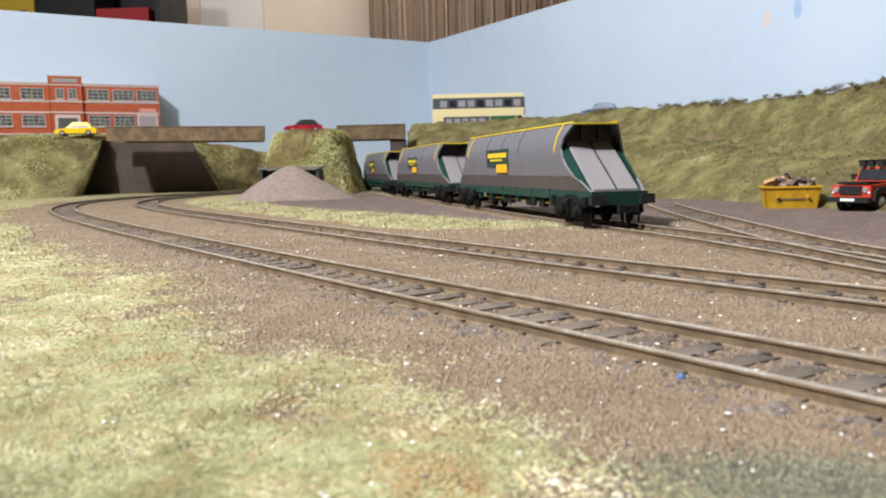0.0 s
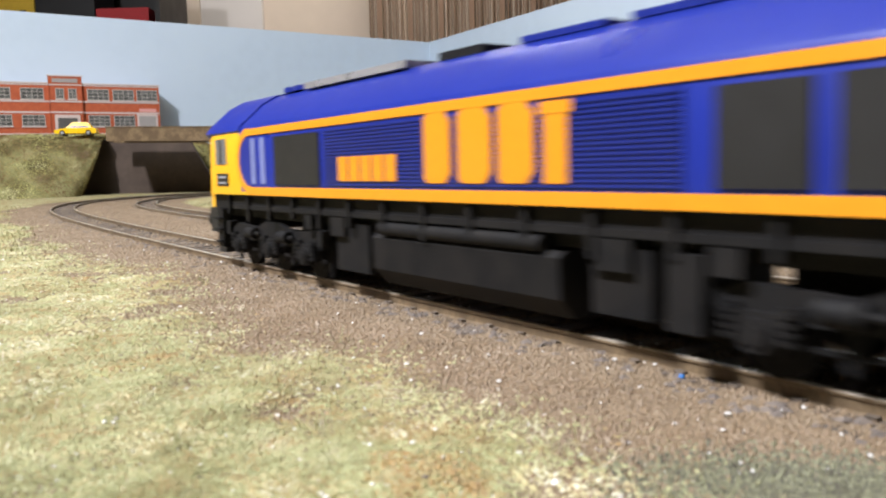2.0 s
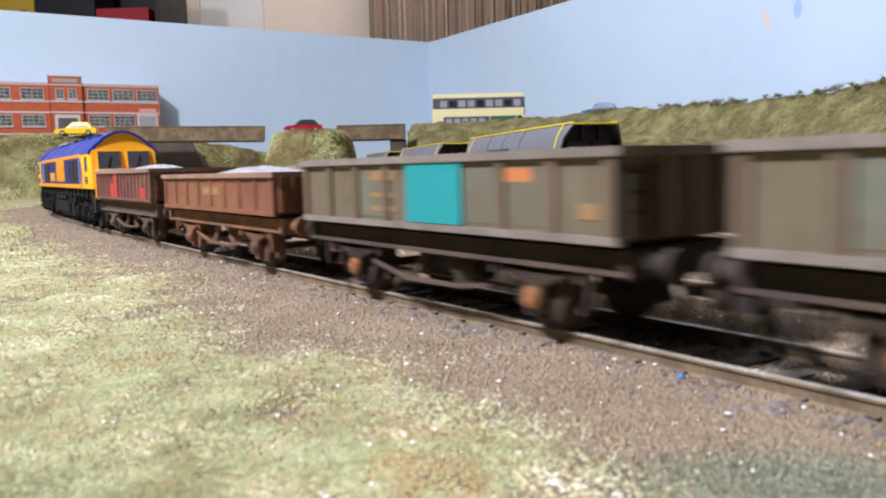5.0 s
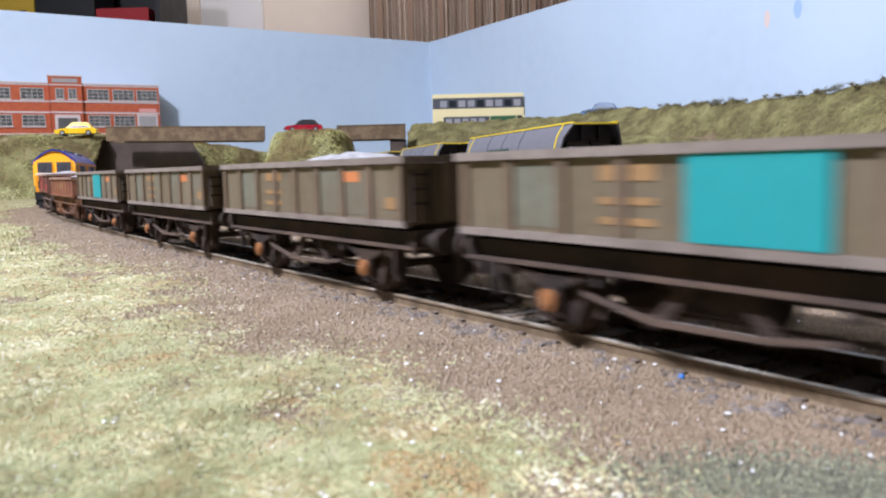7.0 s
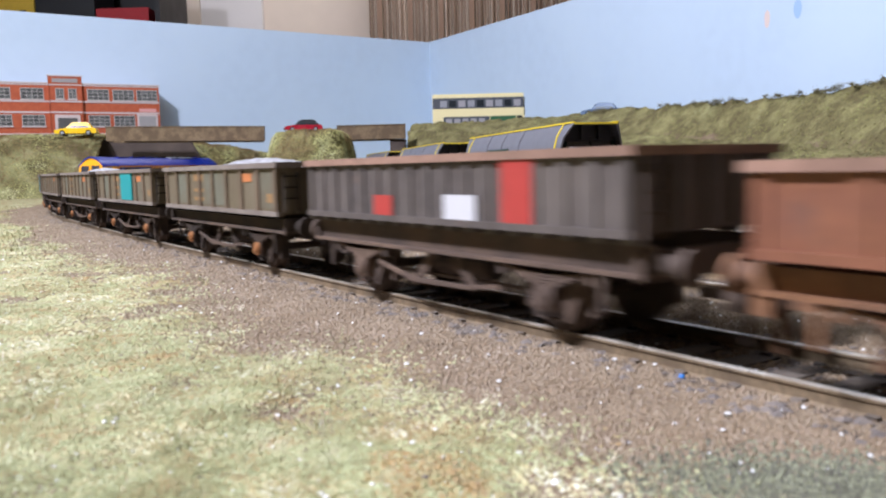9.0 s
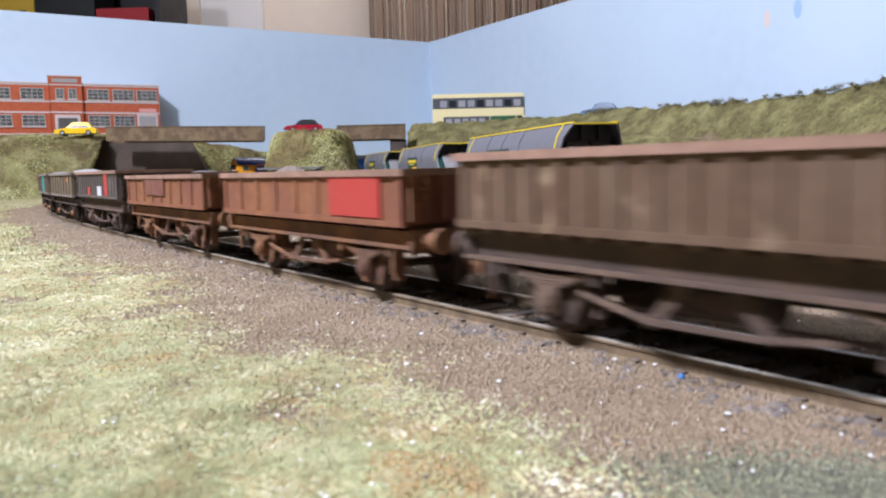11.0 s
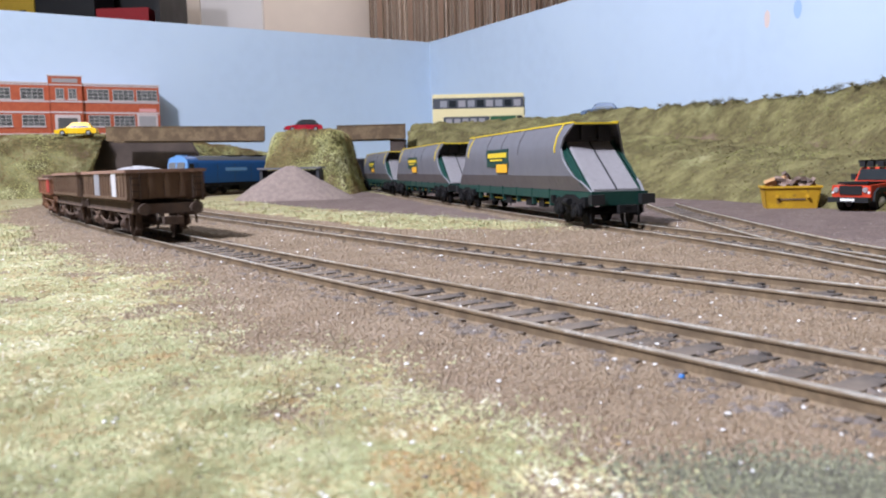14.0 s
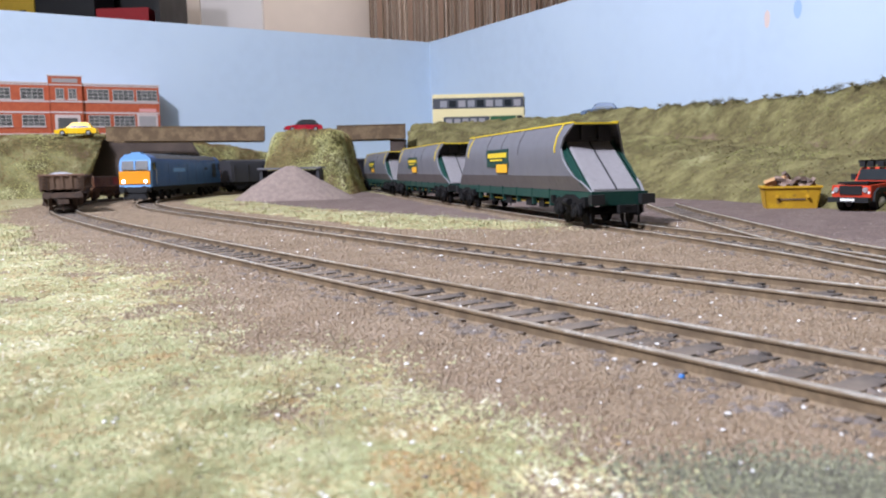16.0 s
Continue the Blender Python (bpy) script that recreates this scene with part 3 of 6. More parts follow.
def left_hill():
    rows = []
    for x, yf in ((-990, 1150), (-860, 1190), (-740, 1228), (-640, 1254)):
        dx, dy = 0, 1
        rows.append([(x + 8, yf - 70 * dy, -6), (x + dx * 8, yf - dy * 22, 30), (x + dx * 22, yf + dy * 22, 66), (x + dx * 44, yf + dy * 62, 91), (x + dx * 90, yf + dy * 230, 99), (x + dx * 120, yf + dy * 420, 101)])
    rows.append([(-556, 1262, -6), (-550, 1298, 30), (-547, 1333, 66), (-549, 1366, 91), (-560, 1460, 99), (-570, 1600, 101)])
    rows.append([(-600, 1378, -6), (-598, 1380, 30), (-596, 1384, 62), (-585, 1388, 85), (-575, 1460, 97), (-580, 1600, 100)])
    def zone(p, u, v):
        return (0.3 + 0.5 * noise.noise(p / 30), 0.42 + 0.7 * noise.noise(p / 34 + Vector((3, 1, 0))), 0)
    return sheet("hill", rows, "steep grassy bank under the town building", zone, 5.0, 4.0)


def mound_hill(cx, cy, rx, ry, top, label, seed, squash=0.82):
    rows = []
    for k in range(13):
        a = 2 * math.pi * k / 12 - math.pi / 2
        c, s = math.cos(a), math.sin(a)
        c, s = math.copysign(abs(c) ** 0.6, c), math.copysign(abs(s) ** 0.6, s)
        r = []
        for q, z in ((1.32, -6), (1.08, top * 0.26), (0.94, top * 0.66), (squash, top * 0.93), (0.6, top), (0.0, top + 3)):
            r.append((cx + rx * q * c, cy + ry * q * s, z))
        rows.append(r)
    def zone(p, u, v):
        return (0.3 + 0.5 * noise.noise(p / 26), 0.4 + 0.6 * noise.noise(p / 24 + Vector((3, seed, 0))), 0)
    return sheet("hill", rows, label, zone, 4.0, seed)


def rear_bank():
    rows = []
    for x, y, t in ((-440, 1408, 86), (-400, 1430, 80), (-347, 1463, 70), (-306, 1492, 62), (-266, 1519, 57)):
        rows.append([(x, y, -6), (x - 6, y + 12, t * 0.5), (x - 14, y + 30, t), (x - 60, y + 120, t - 6)])
    return sheet("hill", rows, "grassy bank behind the bridge opening", lambda p, u, v: (0.25 + 0.4 * noise.noise(p / 26), 0.2 + 0.6 * noise.noise(p / 24), 0), 3.5, 7.0)


HILLS = [right_hill(), left_hill(), mound_hill(-176, 1162, 57, 104, 80, "steep-sided grassy island between the bridge spans", 2.0), rear_bank()]


# ---- bridge ----
def bridge():
    for x0, x1, z0, z1, lab in ((-502, -264, 78, 98.5, "long brown timber road bridge deck spanning the main lines"), (-155, -52, 73.5, 94, "short brown timber road bridge deck over the siding")):
        sag = Matrix.Translation((-0.383, 0, 0.088)) @ pose(0, 0, 0, 0, 1.2, 0) @ Matrix.Translation((0.383, 0, -0.088)) if x0 < -400 else Matrix.Identity(4)
        b = empty("road_bridge", lab, "bridge", sag, group="road bridge spans")
        part("front_beam", one_box(x0, x1, 1262, 1267, z0, z1, bevel=0.6), M["board_wood"], b)
        part("rear_beam", one_box(x0 - 18, x1 - 18, 1336, 1341, z0, z1, bevel=0.6), M["board_wood"], b)
        part("deck", one_box(x0, x1 - 18, 1267.2, 1335.8, z0 + 2, z0 + 9), M["concrete_dark"], b)
        part("coping", one_box(x0, x1, 1260.8, 1268, z1 + 0.1, z1 + 1.4, bevel=0.3), M["board_wood"], b)
    thing("abutment", one_box(-76, -54, 1268, 1334, -6, 73.4, bevel=0.8), M["concrete_dark"], "dark brown card bridge abutment pier", "abutment")
    bm = bmesh.new()
    prism(bm, [(-612, -6), (-368, -6), (-416, 86), (-568, 86)], 1392, 1401, "y")
    k = empty("abutment", "sloping dark brown card retaining wall under the bridge", "abutment")
    part("wall_sheet", bm, M["concrete_dark"], k)
    part("coping", one_box(-566, -418, 1389, 1403, 86.1, 88.4, bevel=0.4), M["concrete_dark"], k)
    # bunker wall with its dark recess behind the gravel heap
    k = empty("bunker", "small black-sided loading bunker behind the gravel heap", "bunker", at_mm(-176, 992, 0))
    part("back_wall", one_box(-34, 34, 14, 18, -5, 30), M["hop_dark"], k)
    part("side_wall", one_box(-36, -32.5, -16, 14, -5, 31), M["hop_dark"], k)
    part("side_wall", one_box(30, 33.5, -16, 14, -5, 31), M["hop_dark"], k)
    part("lintel", one_box(-38, 36, -18, 18, 31.1, 33.2, bevel=0.3), M["hop_grey"], k)


bridge()


def gravel_mound():
    verts, faces = [], []
    n, r = 64, 18
    for j in range(r + 1):
        q = j / r
        for i in range(n):
            a = 2 * math.pi * i / n
            wob = 1 + 0.12 * noise.noise(Vector((math.cos(a) * 1.6, math.sin(a) * 1.6, 4)))
            x, y = math.cos(a) * 68 * q * wob, math.sin(a) * 47 * q * wob
            z = 37.5 * (1 - q) ** 0.9 * (1 - 0.12 * math.cos(a) * q) - 4.6 * q if j else 36.0
            z += noise.noise(Vector((x / 5, y / 5, 1))) * 1.0 * min(1, q * 4)
            if q < 0.12:
                z = min(z, 34.5)
            verts.append((x * MM, y * MM, z * MM))
    for j in range(r):
        for i in range(n):
            faces.append((j * n + i, j * n + (i + 1) % n, (j + 1) * n + (i + 1) % n, (j + 1) * n + i))
    me = bpy.data.meshes.new("gravel_mound")
    me.from_pydata(verts, [], faces)
    me.polygons.foreach_set("use_smooth", [True] * len(me.polygons))
    me.materials.append(M["mound"])
    ob = tagged(new("gravel_mound", me), "conical heap of fine pinkish-grey gravel beside the bunker", "gravel mound")
    ob.matrix_basis = at_mm(-166, 925, 0)


gravel_mound()


# ---- factory ----
def factory():
    a = math.degrees(math.atan2(1550 - 1421, -514.5 + 740))
    f = empty("factory", "two-storey orange brick factory with pale bands and a stepped parapet", "building", at_mm(-514.5, 1550, 99, 0, 0, a) @ Matrix.Scale(1.13, 4))
    part("wall", one_box(-320, 0, 0, 45, 0, 80, bevel=0.4), M["brick"], f)
    part("centre_bay", one_box(-163, -116, -5, 0, 0, 91, bevel=0.4), M["brick"], f, "projecting brick bay with a parapet")
    part("name_panel", one_box(-158, -122, -6, -5.1, 82, 88), M["shutter"], f, "grey name panel")
    for z, hgt in ((77.6, 1.8), (52.0, 2.6), (35.4, 2.6), (3, 2)):
        part("band", one_box(-320, 0.8, -0.9, -0.05, z, z + hgt), M["stone_trim"], f)
        part("band", one_box(-164, -115, -6.2, -5.1, z, z + hgt), M["stone_trim"], f)
    part("coping", one_box(-321, 1, -1.5, 46, 80.1, 82, bevel=0.3), M["stone_trim"], f)
    part("coping", one_box(-164.5, -114.5, -6.5, 1, 91.1, 93, bevel=0.3), M["stone_trim"], f)
    for x in (-163, -117.2):
        part("pilaster", one_box(x, x + 1.2, -6.3, -5.05, 5, 77), M["brick_dark"], f)

    def window(x0, x1, z0, z1, y=-0.1, cols=4):
        w = part("window", one_box(x0, x1, y - 0.7, y, z0, z1), M["glazing_bar"], f)
        part("sill", one_box(x0 - 1, x1 + 1, y - 1.8, y, z0 - 1.6, z0 - 0.1), M["stone_trim"], w)
        for i in range(cols):
            for k in range(3):
                px0 = x0 + 0.7 + (x1 - x0 - 1.4) * i / cols + 0.35
                px1 = x0 + 0.7 + (x1 - x0 - 1.4) * (i + 1) / cols - 0.35
                pz0 = z0 + 0.7 + (z1 - z0 - 1.4) * k / 3 + 0.35
                pz1 = z0 + 0.7 + (z1 - z0 - 1.4) * (k + 1) / 3 - 0.35
                part("pane", one_box(px0, px1, y - 1.0, y - 0.72, pz0, pz1), M["pane"], w)
    for z0, z1 in ((56, 73.5), (15.5, 33)):
        for x in (-292, -247, -202, -108.5, -71, -35):
            if z0 > 20 or x < -40:
                window(x, x + 32, z0, z1)
    window(-154, -142, 57, 73, -5.2, 2)
    window(-136, -124, 57, 73, -5.2, 2)
    e = part("entrance", one_box(-157, -121, -6.6, -5.1, 0, 33), M["stone_trim"], f, "pale framed entrance")
    part("entrance_door", one_box(-153, -125, -7.1, -6.65, 0, 28), M["pane"], e)
    d = part("loading_door", one_box(-36, -4, -1.6, -0.95, 0, 35), M["stone_trim"], f)
    part("shutter", one_box(-33, -7, -2.1, -1.65, 0, 32), M["shutter"], d)
    part("sign_board", one_box(-32, -6, -1.8, -0.95, 38.5, 44), M["sign_pink"], f, "pale pink sign strip")


factory()


# ---- railway vehicles: x forward, y left, z up from the rail top ----
def wheelset(parent, x, r=6.2, label=""):
    bm = bmesh.new()
    cyl(bm, x, 0, r, 1.1, 16, "y", 10)
    ax = part("axle", bm, M["gear"], parent, label, smooth=True)
    for s in (-1, 1):
        bm = bmesh.new()
        y = s * GAUGE / 2
        prof = [(1.6, r * 0.4), (1.3, r), (-1.3, r), (-1.35, r + 0.7), (-1.9, r + 0.7), (-1.9, r * 0.4)]
        rings = []
        for o, rad in prof:
            rings.append([bm.verts.new((x + rad * math.cos(2 * math.pi * i / 26), y + s * o, r + rad * math.sin(2 * math.pi * i / 26))) for i in range(26)])
        for r0, r1 in zip(rings, rings[1:]):
            for i in range(26):
                bm.faces.new((r0[i], r1[i], r1[(i + 1) % 26], r0[(i + 1) % 26]))
        bm.faces.new(rings[0]), bm.faces.new(rings[-1][::-1])
        part("wheel", bm, M["gear"], ax, smooth=True)
    return ax


def buffers(parent, x_end, z=13.5, m=None, way=1, r=3.1):
    for s in (-1, 1):
        bm = bmesh.new()
        cyl(bm, x_end + way * 2.5, s * 11.5, z, 1.7, 5, "x", 14)
        cyl(bm, x_end + way * 5.6, s * 11.5, z, r, 1.4, "x", 20)
        part("buffer", bm, m or M["gear"], parent, smooth=True)


def coupling(parent, x_end, way=1, m=None):
    bm = bmesh.new()
    box(bm, *sorted((x_end, x_end + way * 9)), -1.4, 1.4, 7.4, 9.0)
    box(bm, *sorted((x_end + way * 6, x_end + way * 9)), -4.2, 4.2, 6.4, 10.0)
    cyl(bm, x_end + way * 7, 0, 3.6, 0.6, 6, "z", 8)
    rounded(bm, 0.4)
    part("coupling", bm, m or M["frame_black"], parent)


def bogie_frame(parent, x, z=6.2, m=None, spread=24, three=True):
    """A side-framed bogie with axle boxes, coil springs, brake cylinders, sand pipes and wheels behind."""
    m = m or M["frame_black"]
    axles = (-spread, 0, spread) if three else (-spread, spread)
    for s in (-1, 1):
        bm = bmesh.new()
        y0, y1 = sorted((s * 12.8, s * 14.4))
        prism(bm, [(x - spread - 9, 10.6), (x - spread - 7, 8.2), (x - 8, 8.2), (x - 4, 6.4), (x + 4, 6.4), (x + 8, 8.2), (x + spread + 7, 8.2), (x + spread + 9, 10.6), (x + spread + 3, 13.0), (x + 12, 12.2),
                   (x + 5, 14.2), (x - 5, 14.2), (x - 12, 12.2), (x - spread - 3, 13.0)], y0, y1, "y")
        rounded(bm, 0.3)
        fr = part("bogie_frame", bm, m, parent)
        for ax in axles:
            bm = bmesh.new()
            prism(bm, [(x + ax - 3.4, 9.4), (x + ax - 2.6, 4.0), (x + ax + 2.6, 4.0), (x + ax + 3.4, 9.4)], *sorted((s * 13.6, s * 15.4)), "y")
            cyl(bm, x + ax, s * 15.7, 6.4, 2.3, 1.6, "y", 14)
            cyl(bm, x + ax, s * 16.6, 6.4, 1.2, 0.6, "y", 10)
            part("axle_box", bm, m, fr, smooth=True)
            for q in (-4.4, 4.4):
                bm = bmesh.new()
                for k in range(4):
                    cyl(bm, x + ax + q, s * 15.0, 6.0 + k * 1.15, 1.45, 0.75, "z", 10)
                cyl(bm, x + ax + q, s * 15.0, 7.8, 0.9, 5.2, "z", 8)
                part("coil_spring", bm, m, fr)
        for ax in [(a + b) / 2 for a, b in zip(axles, axles[1:])]:
            bm = bmesh.new()
            cyl(bm, x + ax + 0.6, s * 15.6, 10.6, 1.7, 5.6, "x", 12)
            cyl(bm, x + ax - 3.4, s * 15.6, 10.6, 0.6, 3.2, "x", 8)
            part("brake_cylinder", bm, m, fr, smooth=True)
            bm = bmesh.new()
            prism(bm, [(x + ax - 1.0, 8.6), (x + ax + 1.0, 8.6), (x + ax + 1.8, 3.4), (x + ax + 0.4, 2.6)], *sorted((s * 12.4, s * 13.4)), "y")
            part("brake_hanger", bm, m, fr)
        bm = bmesh.new()
        prism(bm, [(x - spread - 8, 5.6), (x + spread + 8, 5.6), (x + spread + 8, 4.9), (x - spread - 8, 4.9)], *sorted((s * 12.9, s * 13.5)), "y")
        part("brake_rod", bm, m, fr)
        for q in (-1, 1):
            bm = bmesh.new()
            box(bm, x + q * (spread + 9) - 1.5, x + q * (spread + 9) + 1.5, *sorted((s * 12.6, s * 15.6)), 9.4, 13.4)
            cyl(bm, x + q * (spread + 8.4), s * 11.8, 5.4, 0.5, 8.4, "z", 8)
            rounded(bm, 0.3)
            part("sand_box", bm, m, fr)
    for ax in axles:
        bm = bmesh.new()
        for s in (-1, 1):
            cyl(bm, x + ax, s * GAUGE / 2, z, z, 2.2, "y", 28)
            cyl(bm, x + ax, s * (GAUGE / 2 + 0.2), z, z * 0.72, 2.6, "y", 28, z * 0.62)
        cyl(bm, x + ax, 0, z, 1.3, 22, "y", 10)
        part("wheelset", bm, M["frame_black"] if m is M["frame_black"] else M["gear"], parent, smooth=True)


def heavy_loco():
    """Long blue and orange diesel with two cabs; the left side has panels and lettering shapes."""
    L = empty("diesel_locomotive", "glossy blue and orange freight diesel locomotive with yellow cabs", "locomotive")
    h = 138.0
    half = [(17.25, 22), (17.25, 41.0), (16.4, 42.3), (9.6, 48.4), (4.6, 51.2), (0, 51.9)]
    full = half + [(-y, z) for y, z in half[-2::-1]]
    bm = bmesh.new()
    prism(bm, full, -107.3, 107.3, "x")
    part("body", bm, M["blue"], L, smooth=True)
    roof_half = [(17.7, 40.9), (16.8, 42.5), (9.8, 48.8), (4.7, 51.6), (0, 52.4)]
    for way in (1, -1):
        # cab: yellow shell with a raked front, roof peak above it
        bm = bmesh.new()
        x0 = way * 107.5
        rings = []
        for x, k, top in ((x0, 1.0, 0), (way * (h - 5), 1.0, 0), (way * h, 0.94, 0)):
            rings.append([bm.verts.new((x - (way * 4.2 * max(0, (z - 32) / 20) if abs(x) > 130 else 0), y * k, z)) for y, z in full])
        for r0, r1 in zip(rings, rings[1:]):
            for i in range(len(full)):
                bm.faces.new((r0[i], r1[i], r1[(i + 1) % len(full)], r0[(i + 1) % len(full)]))
        bm.faces.new(rings[0]), bm.faces.new(rings[-1][::-1])
        cabm = M["yellow"] if way > 0 else M["amber"]
        part("cab", bm, cabm, L, "yellow driving cab" if way > 0 else "amber driving cab", smooth=True)
        # lower nose, below the windscreen
        bm = bmesh.new()
        prism(bm, [(way * (h - 1), 15.5), (way * (h + 2.6), 16.5), (way * (h + 2.6), 30), (way * (h + 0.6), 32), (way * (h - 2), 32)], -15.2, 15.2, "y")
        rounded(bm, 0.7, 2)
        nose = part("nose", bm, M["yellow"] if way > 0 else M["orange"], L, smooth=True)
        part("lamp_cluster", one_box(*sorted((way * (h + 2.5), way * (h + 3.1))), -13, -6.5, 20, 25.5, bevel=0.3), M["black"], nose)
        part("lamp_cluster", one_box(*sorted((way * (h + 2.5), way * (h + 3.1))), 6.5, 13, 20, 25.5, bevel=0.3), M["black"], nose)
        part("handrail", one_box(*sorted((way * (h + 2.4), way * (h + 3.2))), -14, 14, 31.4, 32.3), M["white"], nose, "white rail across the nose")
        # windscreens lie on the raked front
        rake = Matrix.Rotation(radians(way * -12), 4, "Y")
        for s in (-1, 1):
            m4 = Matrix.Translation((way * (h - 1.0), s * 7.4, 37.0)) @ rake
            bm = bmesh.new()
            box(bm, -0.6, 0.6, -5.6, 5.6, -4.6, 4.4, m4)
            rounded(bm, 0.35, 2)
            w = part("windscreen", bm, M["cab_glass"], L)
            bm = bmesh.new()
            for a0, a1, b0, b1 in ((-6.2, 6.2, 4.4, 5.0), (-6.2, 6.2, -5.2, -4.6), (-6.2, -5.6, -4.6, 4.4), (5.6, 6.2, -4.6, 4.4)):
                box(bm, -0.3, 0.75, a0, a1, b0, b1, m4)
            part("windscreen_frame", bm, cabm, w)
            bm = bmesh.new()
            box(bm, -0.35 + way * 0.7, 0.35 + way * 0.7, -0.25, 0.25, -4.4, 2.4, m4 @ Matrix.Rotation(0.25, 4, "X"))
            part("wiper", bm, M["black"], w)
        # roof over the cab with its dark peak
        bm = bmesh.new()
        rr = roof_half + [(-y, z) for y, z in roof_half[-2::-1]]
        inner = [(y * 0.94, z - 1.2) for y, z in rr[::-1]]
        prism(bm, rr + inner, *sorted((way * 107, way * (h - 2.2))), "x")
        part("cab_roof", bm, M["blue"], L, smooth=True)
        for s in (-1, 1):
            a, b = sorted((way * 119, way * 128.5))
            y0, y1 = sorted((s * 17.0, s * 17.45))
            w = part("side_window", one_box(a, b, y0, y1, 31.2, 39, bevel=0.2), M["grey_glass"], L, "cab side window with a pale blind")
            part("window_post", one_box((a + b) / 2 - 0.5, (a + b) / 2 + 0.5, *sorted((s * 17.4, s * 17.7)), 31.2, 39), M["black"], w)
            part("number_plate", one_box(*sorted((way * 118, way * 128)), *sorted((s * 17.15, s * 17.5)), 24.6, 28.4), M["black"], L, "black plate with unreadable grey bars")
            part("plate_bar", one_box(*sorted((way * 119.5, way * 126.5)), *sorted((s * 17.5, s * 17.6)), 26.9, 27.6), M["grey_patch"], L)
            part("plate_bar", one_box(*sorted((way * 119.5, way * 126.5)), *sorted((s * 17.5, s * 17.6)), 25.2, 25.8), M["grey_patch"], L)
            # curved orange end of the blue field
            for i in range(9):
                t0, t1 = -math.pi / 2 + math.pi * i / 9, -math.pi / 2 + math.pi * (i + 1) / 9
                bm = bmesh.new()
                def q(t, r, z):
                    return (way * (100.0 + r * math.cos(t) * 0.9), 31.8 + z * math.sin(t))
                prism(bm, [q(t0, 8.6, 7.3), q(t1, 8.6, 7.3), q(t1, 11.2, 9.6), q(t0, 11.2, 9.6)], *sorted((s * 17.2, s * 17.5)), "y")
                part("stripe", bm, M["orange"], L)
            bm = bmesh.new()
            prism(bm, [(way * 99, 24.6)] + [(way * (100.0 + 8.5 * math.cos(-math.pi / 2 + math.pi * i / 12) * 0.9), 31.8 + 7.2 * math.sin(-math.pi / 2 + math.pi * i / 12)) for i in range(13)] + [(way * 99, 39)],
                  *sorted((s * 17.2, s * 17.36)), "y")
            part("end_field", bm, M["blue"], L)
        buffers(L, way * (h + 2), 13.2, M["black"], way, 3.3)
        coupling(L, way * (h + 1), way, M["black"])
        part("buffer_beam", one_box(*sorted((way * (h - 6), way * (h + 2))), -16, 16, 9.5, 17.5, bevel=0.5), M["black"], L)
        part("snow_plough", one_box(*sorted((way * (h - 4), way * (h + 2.4))), -13.5, 13.5, 2.6, 8.4, bevel=0.6), M["black"], L)
        bogie_frame(L, way * 92, three=True)
    for s in (-1, 1):
        y0, y1 = sorted((s * 17.15, s * 17.55))
        part("stripe", one_box(-101, 101, y0, y1, 22.0, 24.3), M["orange"], L, "orange sill stripe")
        part("stripe", one_box(-101, 101, y0, y1, 39.1, 41.0), M["orange"], L, "orange gutter stripe")
        part("sill_yellow", one_box(-108, 108, *sorted((s * 17.05, s * 17.35)), 22, 22.9), M["yellow"], L)
        for a, b in ((53, 81), (-76.5, -63), (-92.5, -79.5)):
            part("grille", one_box(a, b, *sorted((s * 17.1, s * 17.7)), 25, 38, bevel=0.2), M["black"], L, "black side grille")
        for a, b in ((88, 91.5), (95, 98.5), (-98.4, -95)):
            part("handrail_panel", one_box(a, b, *sorted((s * 17.15, s * 17.45)), 25.2, 38.2), M["pale_blue"], L, "pale upright panel")
        rp = part("ribbed_panel", one_box(-58, 51, *sorted((s * 17.1, s * 17.3)), 24.9, 38.6), M["blue_rib"], L, "blue horizontally ribbed bodyside panel")
        for i in range(17):
            z = 25.0 + i * 0.8
            part("panel_rib", one_box(-57.5, 50.5, *sorted((s * 17.25, s * 17.62)), z, z + 0.42), M["blue_rib"], rp)
        # lettering shapes, not letters
        lay = [(5.5, -3.5, 25.6, 39), (-6, -16, 25.6, 39), (-18, -27.5, 25.6, 39)]
        for a, b, z0, z1 in lay:
            bm = bmesh.new()
            y0, y1 = sorted((s * 17.5, s * 17.85))
            x0, x1 = sorted((a * s, b * s)) if s > 0 else sorted((-b - 22, -a - 22))
            prism(bm, [(x0, z0 + 2), (x0 + 2, z0), (x1 - 1, z0), (x1, z0 + 1), (x1, z1 - 1), (x1 - 1, z1), (x0 + 2, z1), (x0, z1 - 2)], y0, y1, "y")
            part("logo_shape", bm, M["orange"], L, "orange logo block")
        part("logo_shape", one_box(-35.5, -30, *sorted((s * 17.5, s * 17.85)), 25.6, 36.5, bevel=0.3), M["orange"], L, "orange logo block")
        part("logo_shape", one_box(-36.5, -29, *sorted((s * 17.55, s * 17.9)), 36.6, 38.6, bevel=0.3), M["orange"], L, "orange logo block")
        for i in range(5):
            part("number_bar", one_box(16.5 + i * 5.4, 21.0 + i * 5.4, *sorted((s * 17.5, s * 17.82)), 26.0, 31.6), M["orange"], L, "orange bar in place of the fleet number")
        # underframe
        part("solebar", one_box(-136, 136, *sorted((s * 13, s * 15.6)), 17.4, 21.9, bevel=0.3), M["frame_black"], L)
        part("cable_duct", one_box(-118, 118, *sorted((s * 15.6, s * 16.3)), 17.6, 18.8, bevel=0.2), M["frame_black"], L)
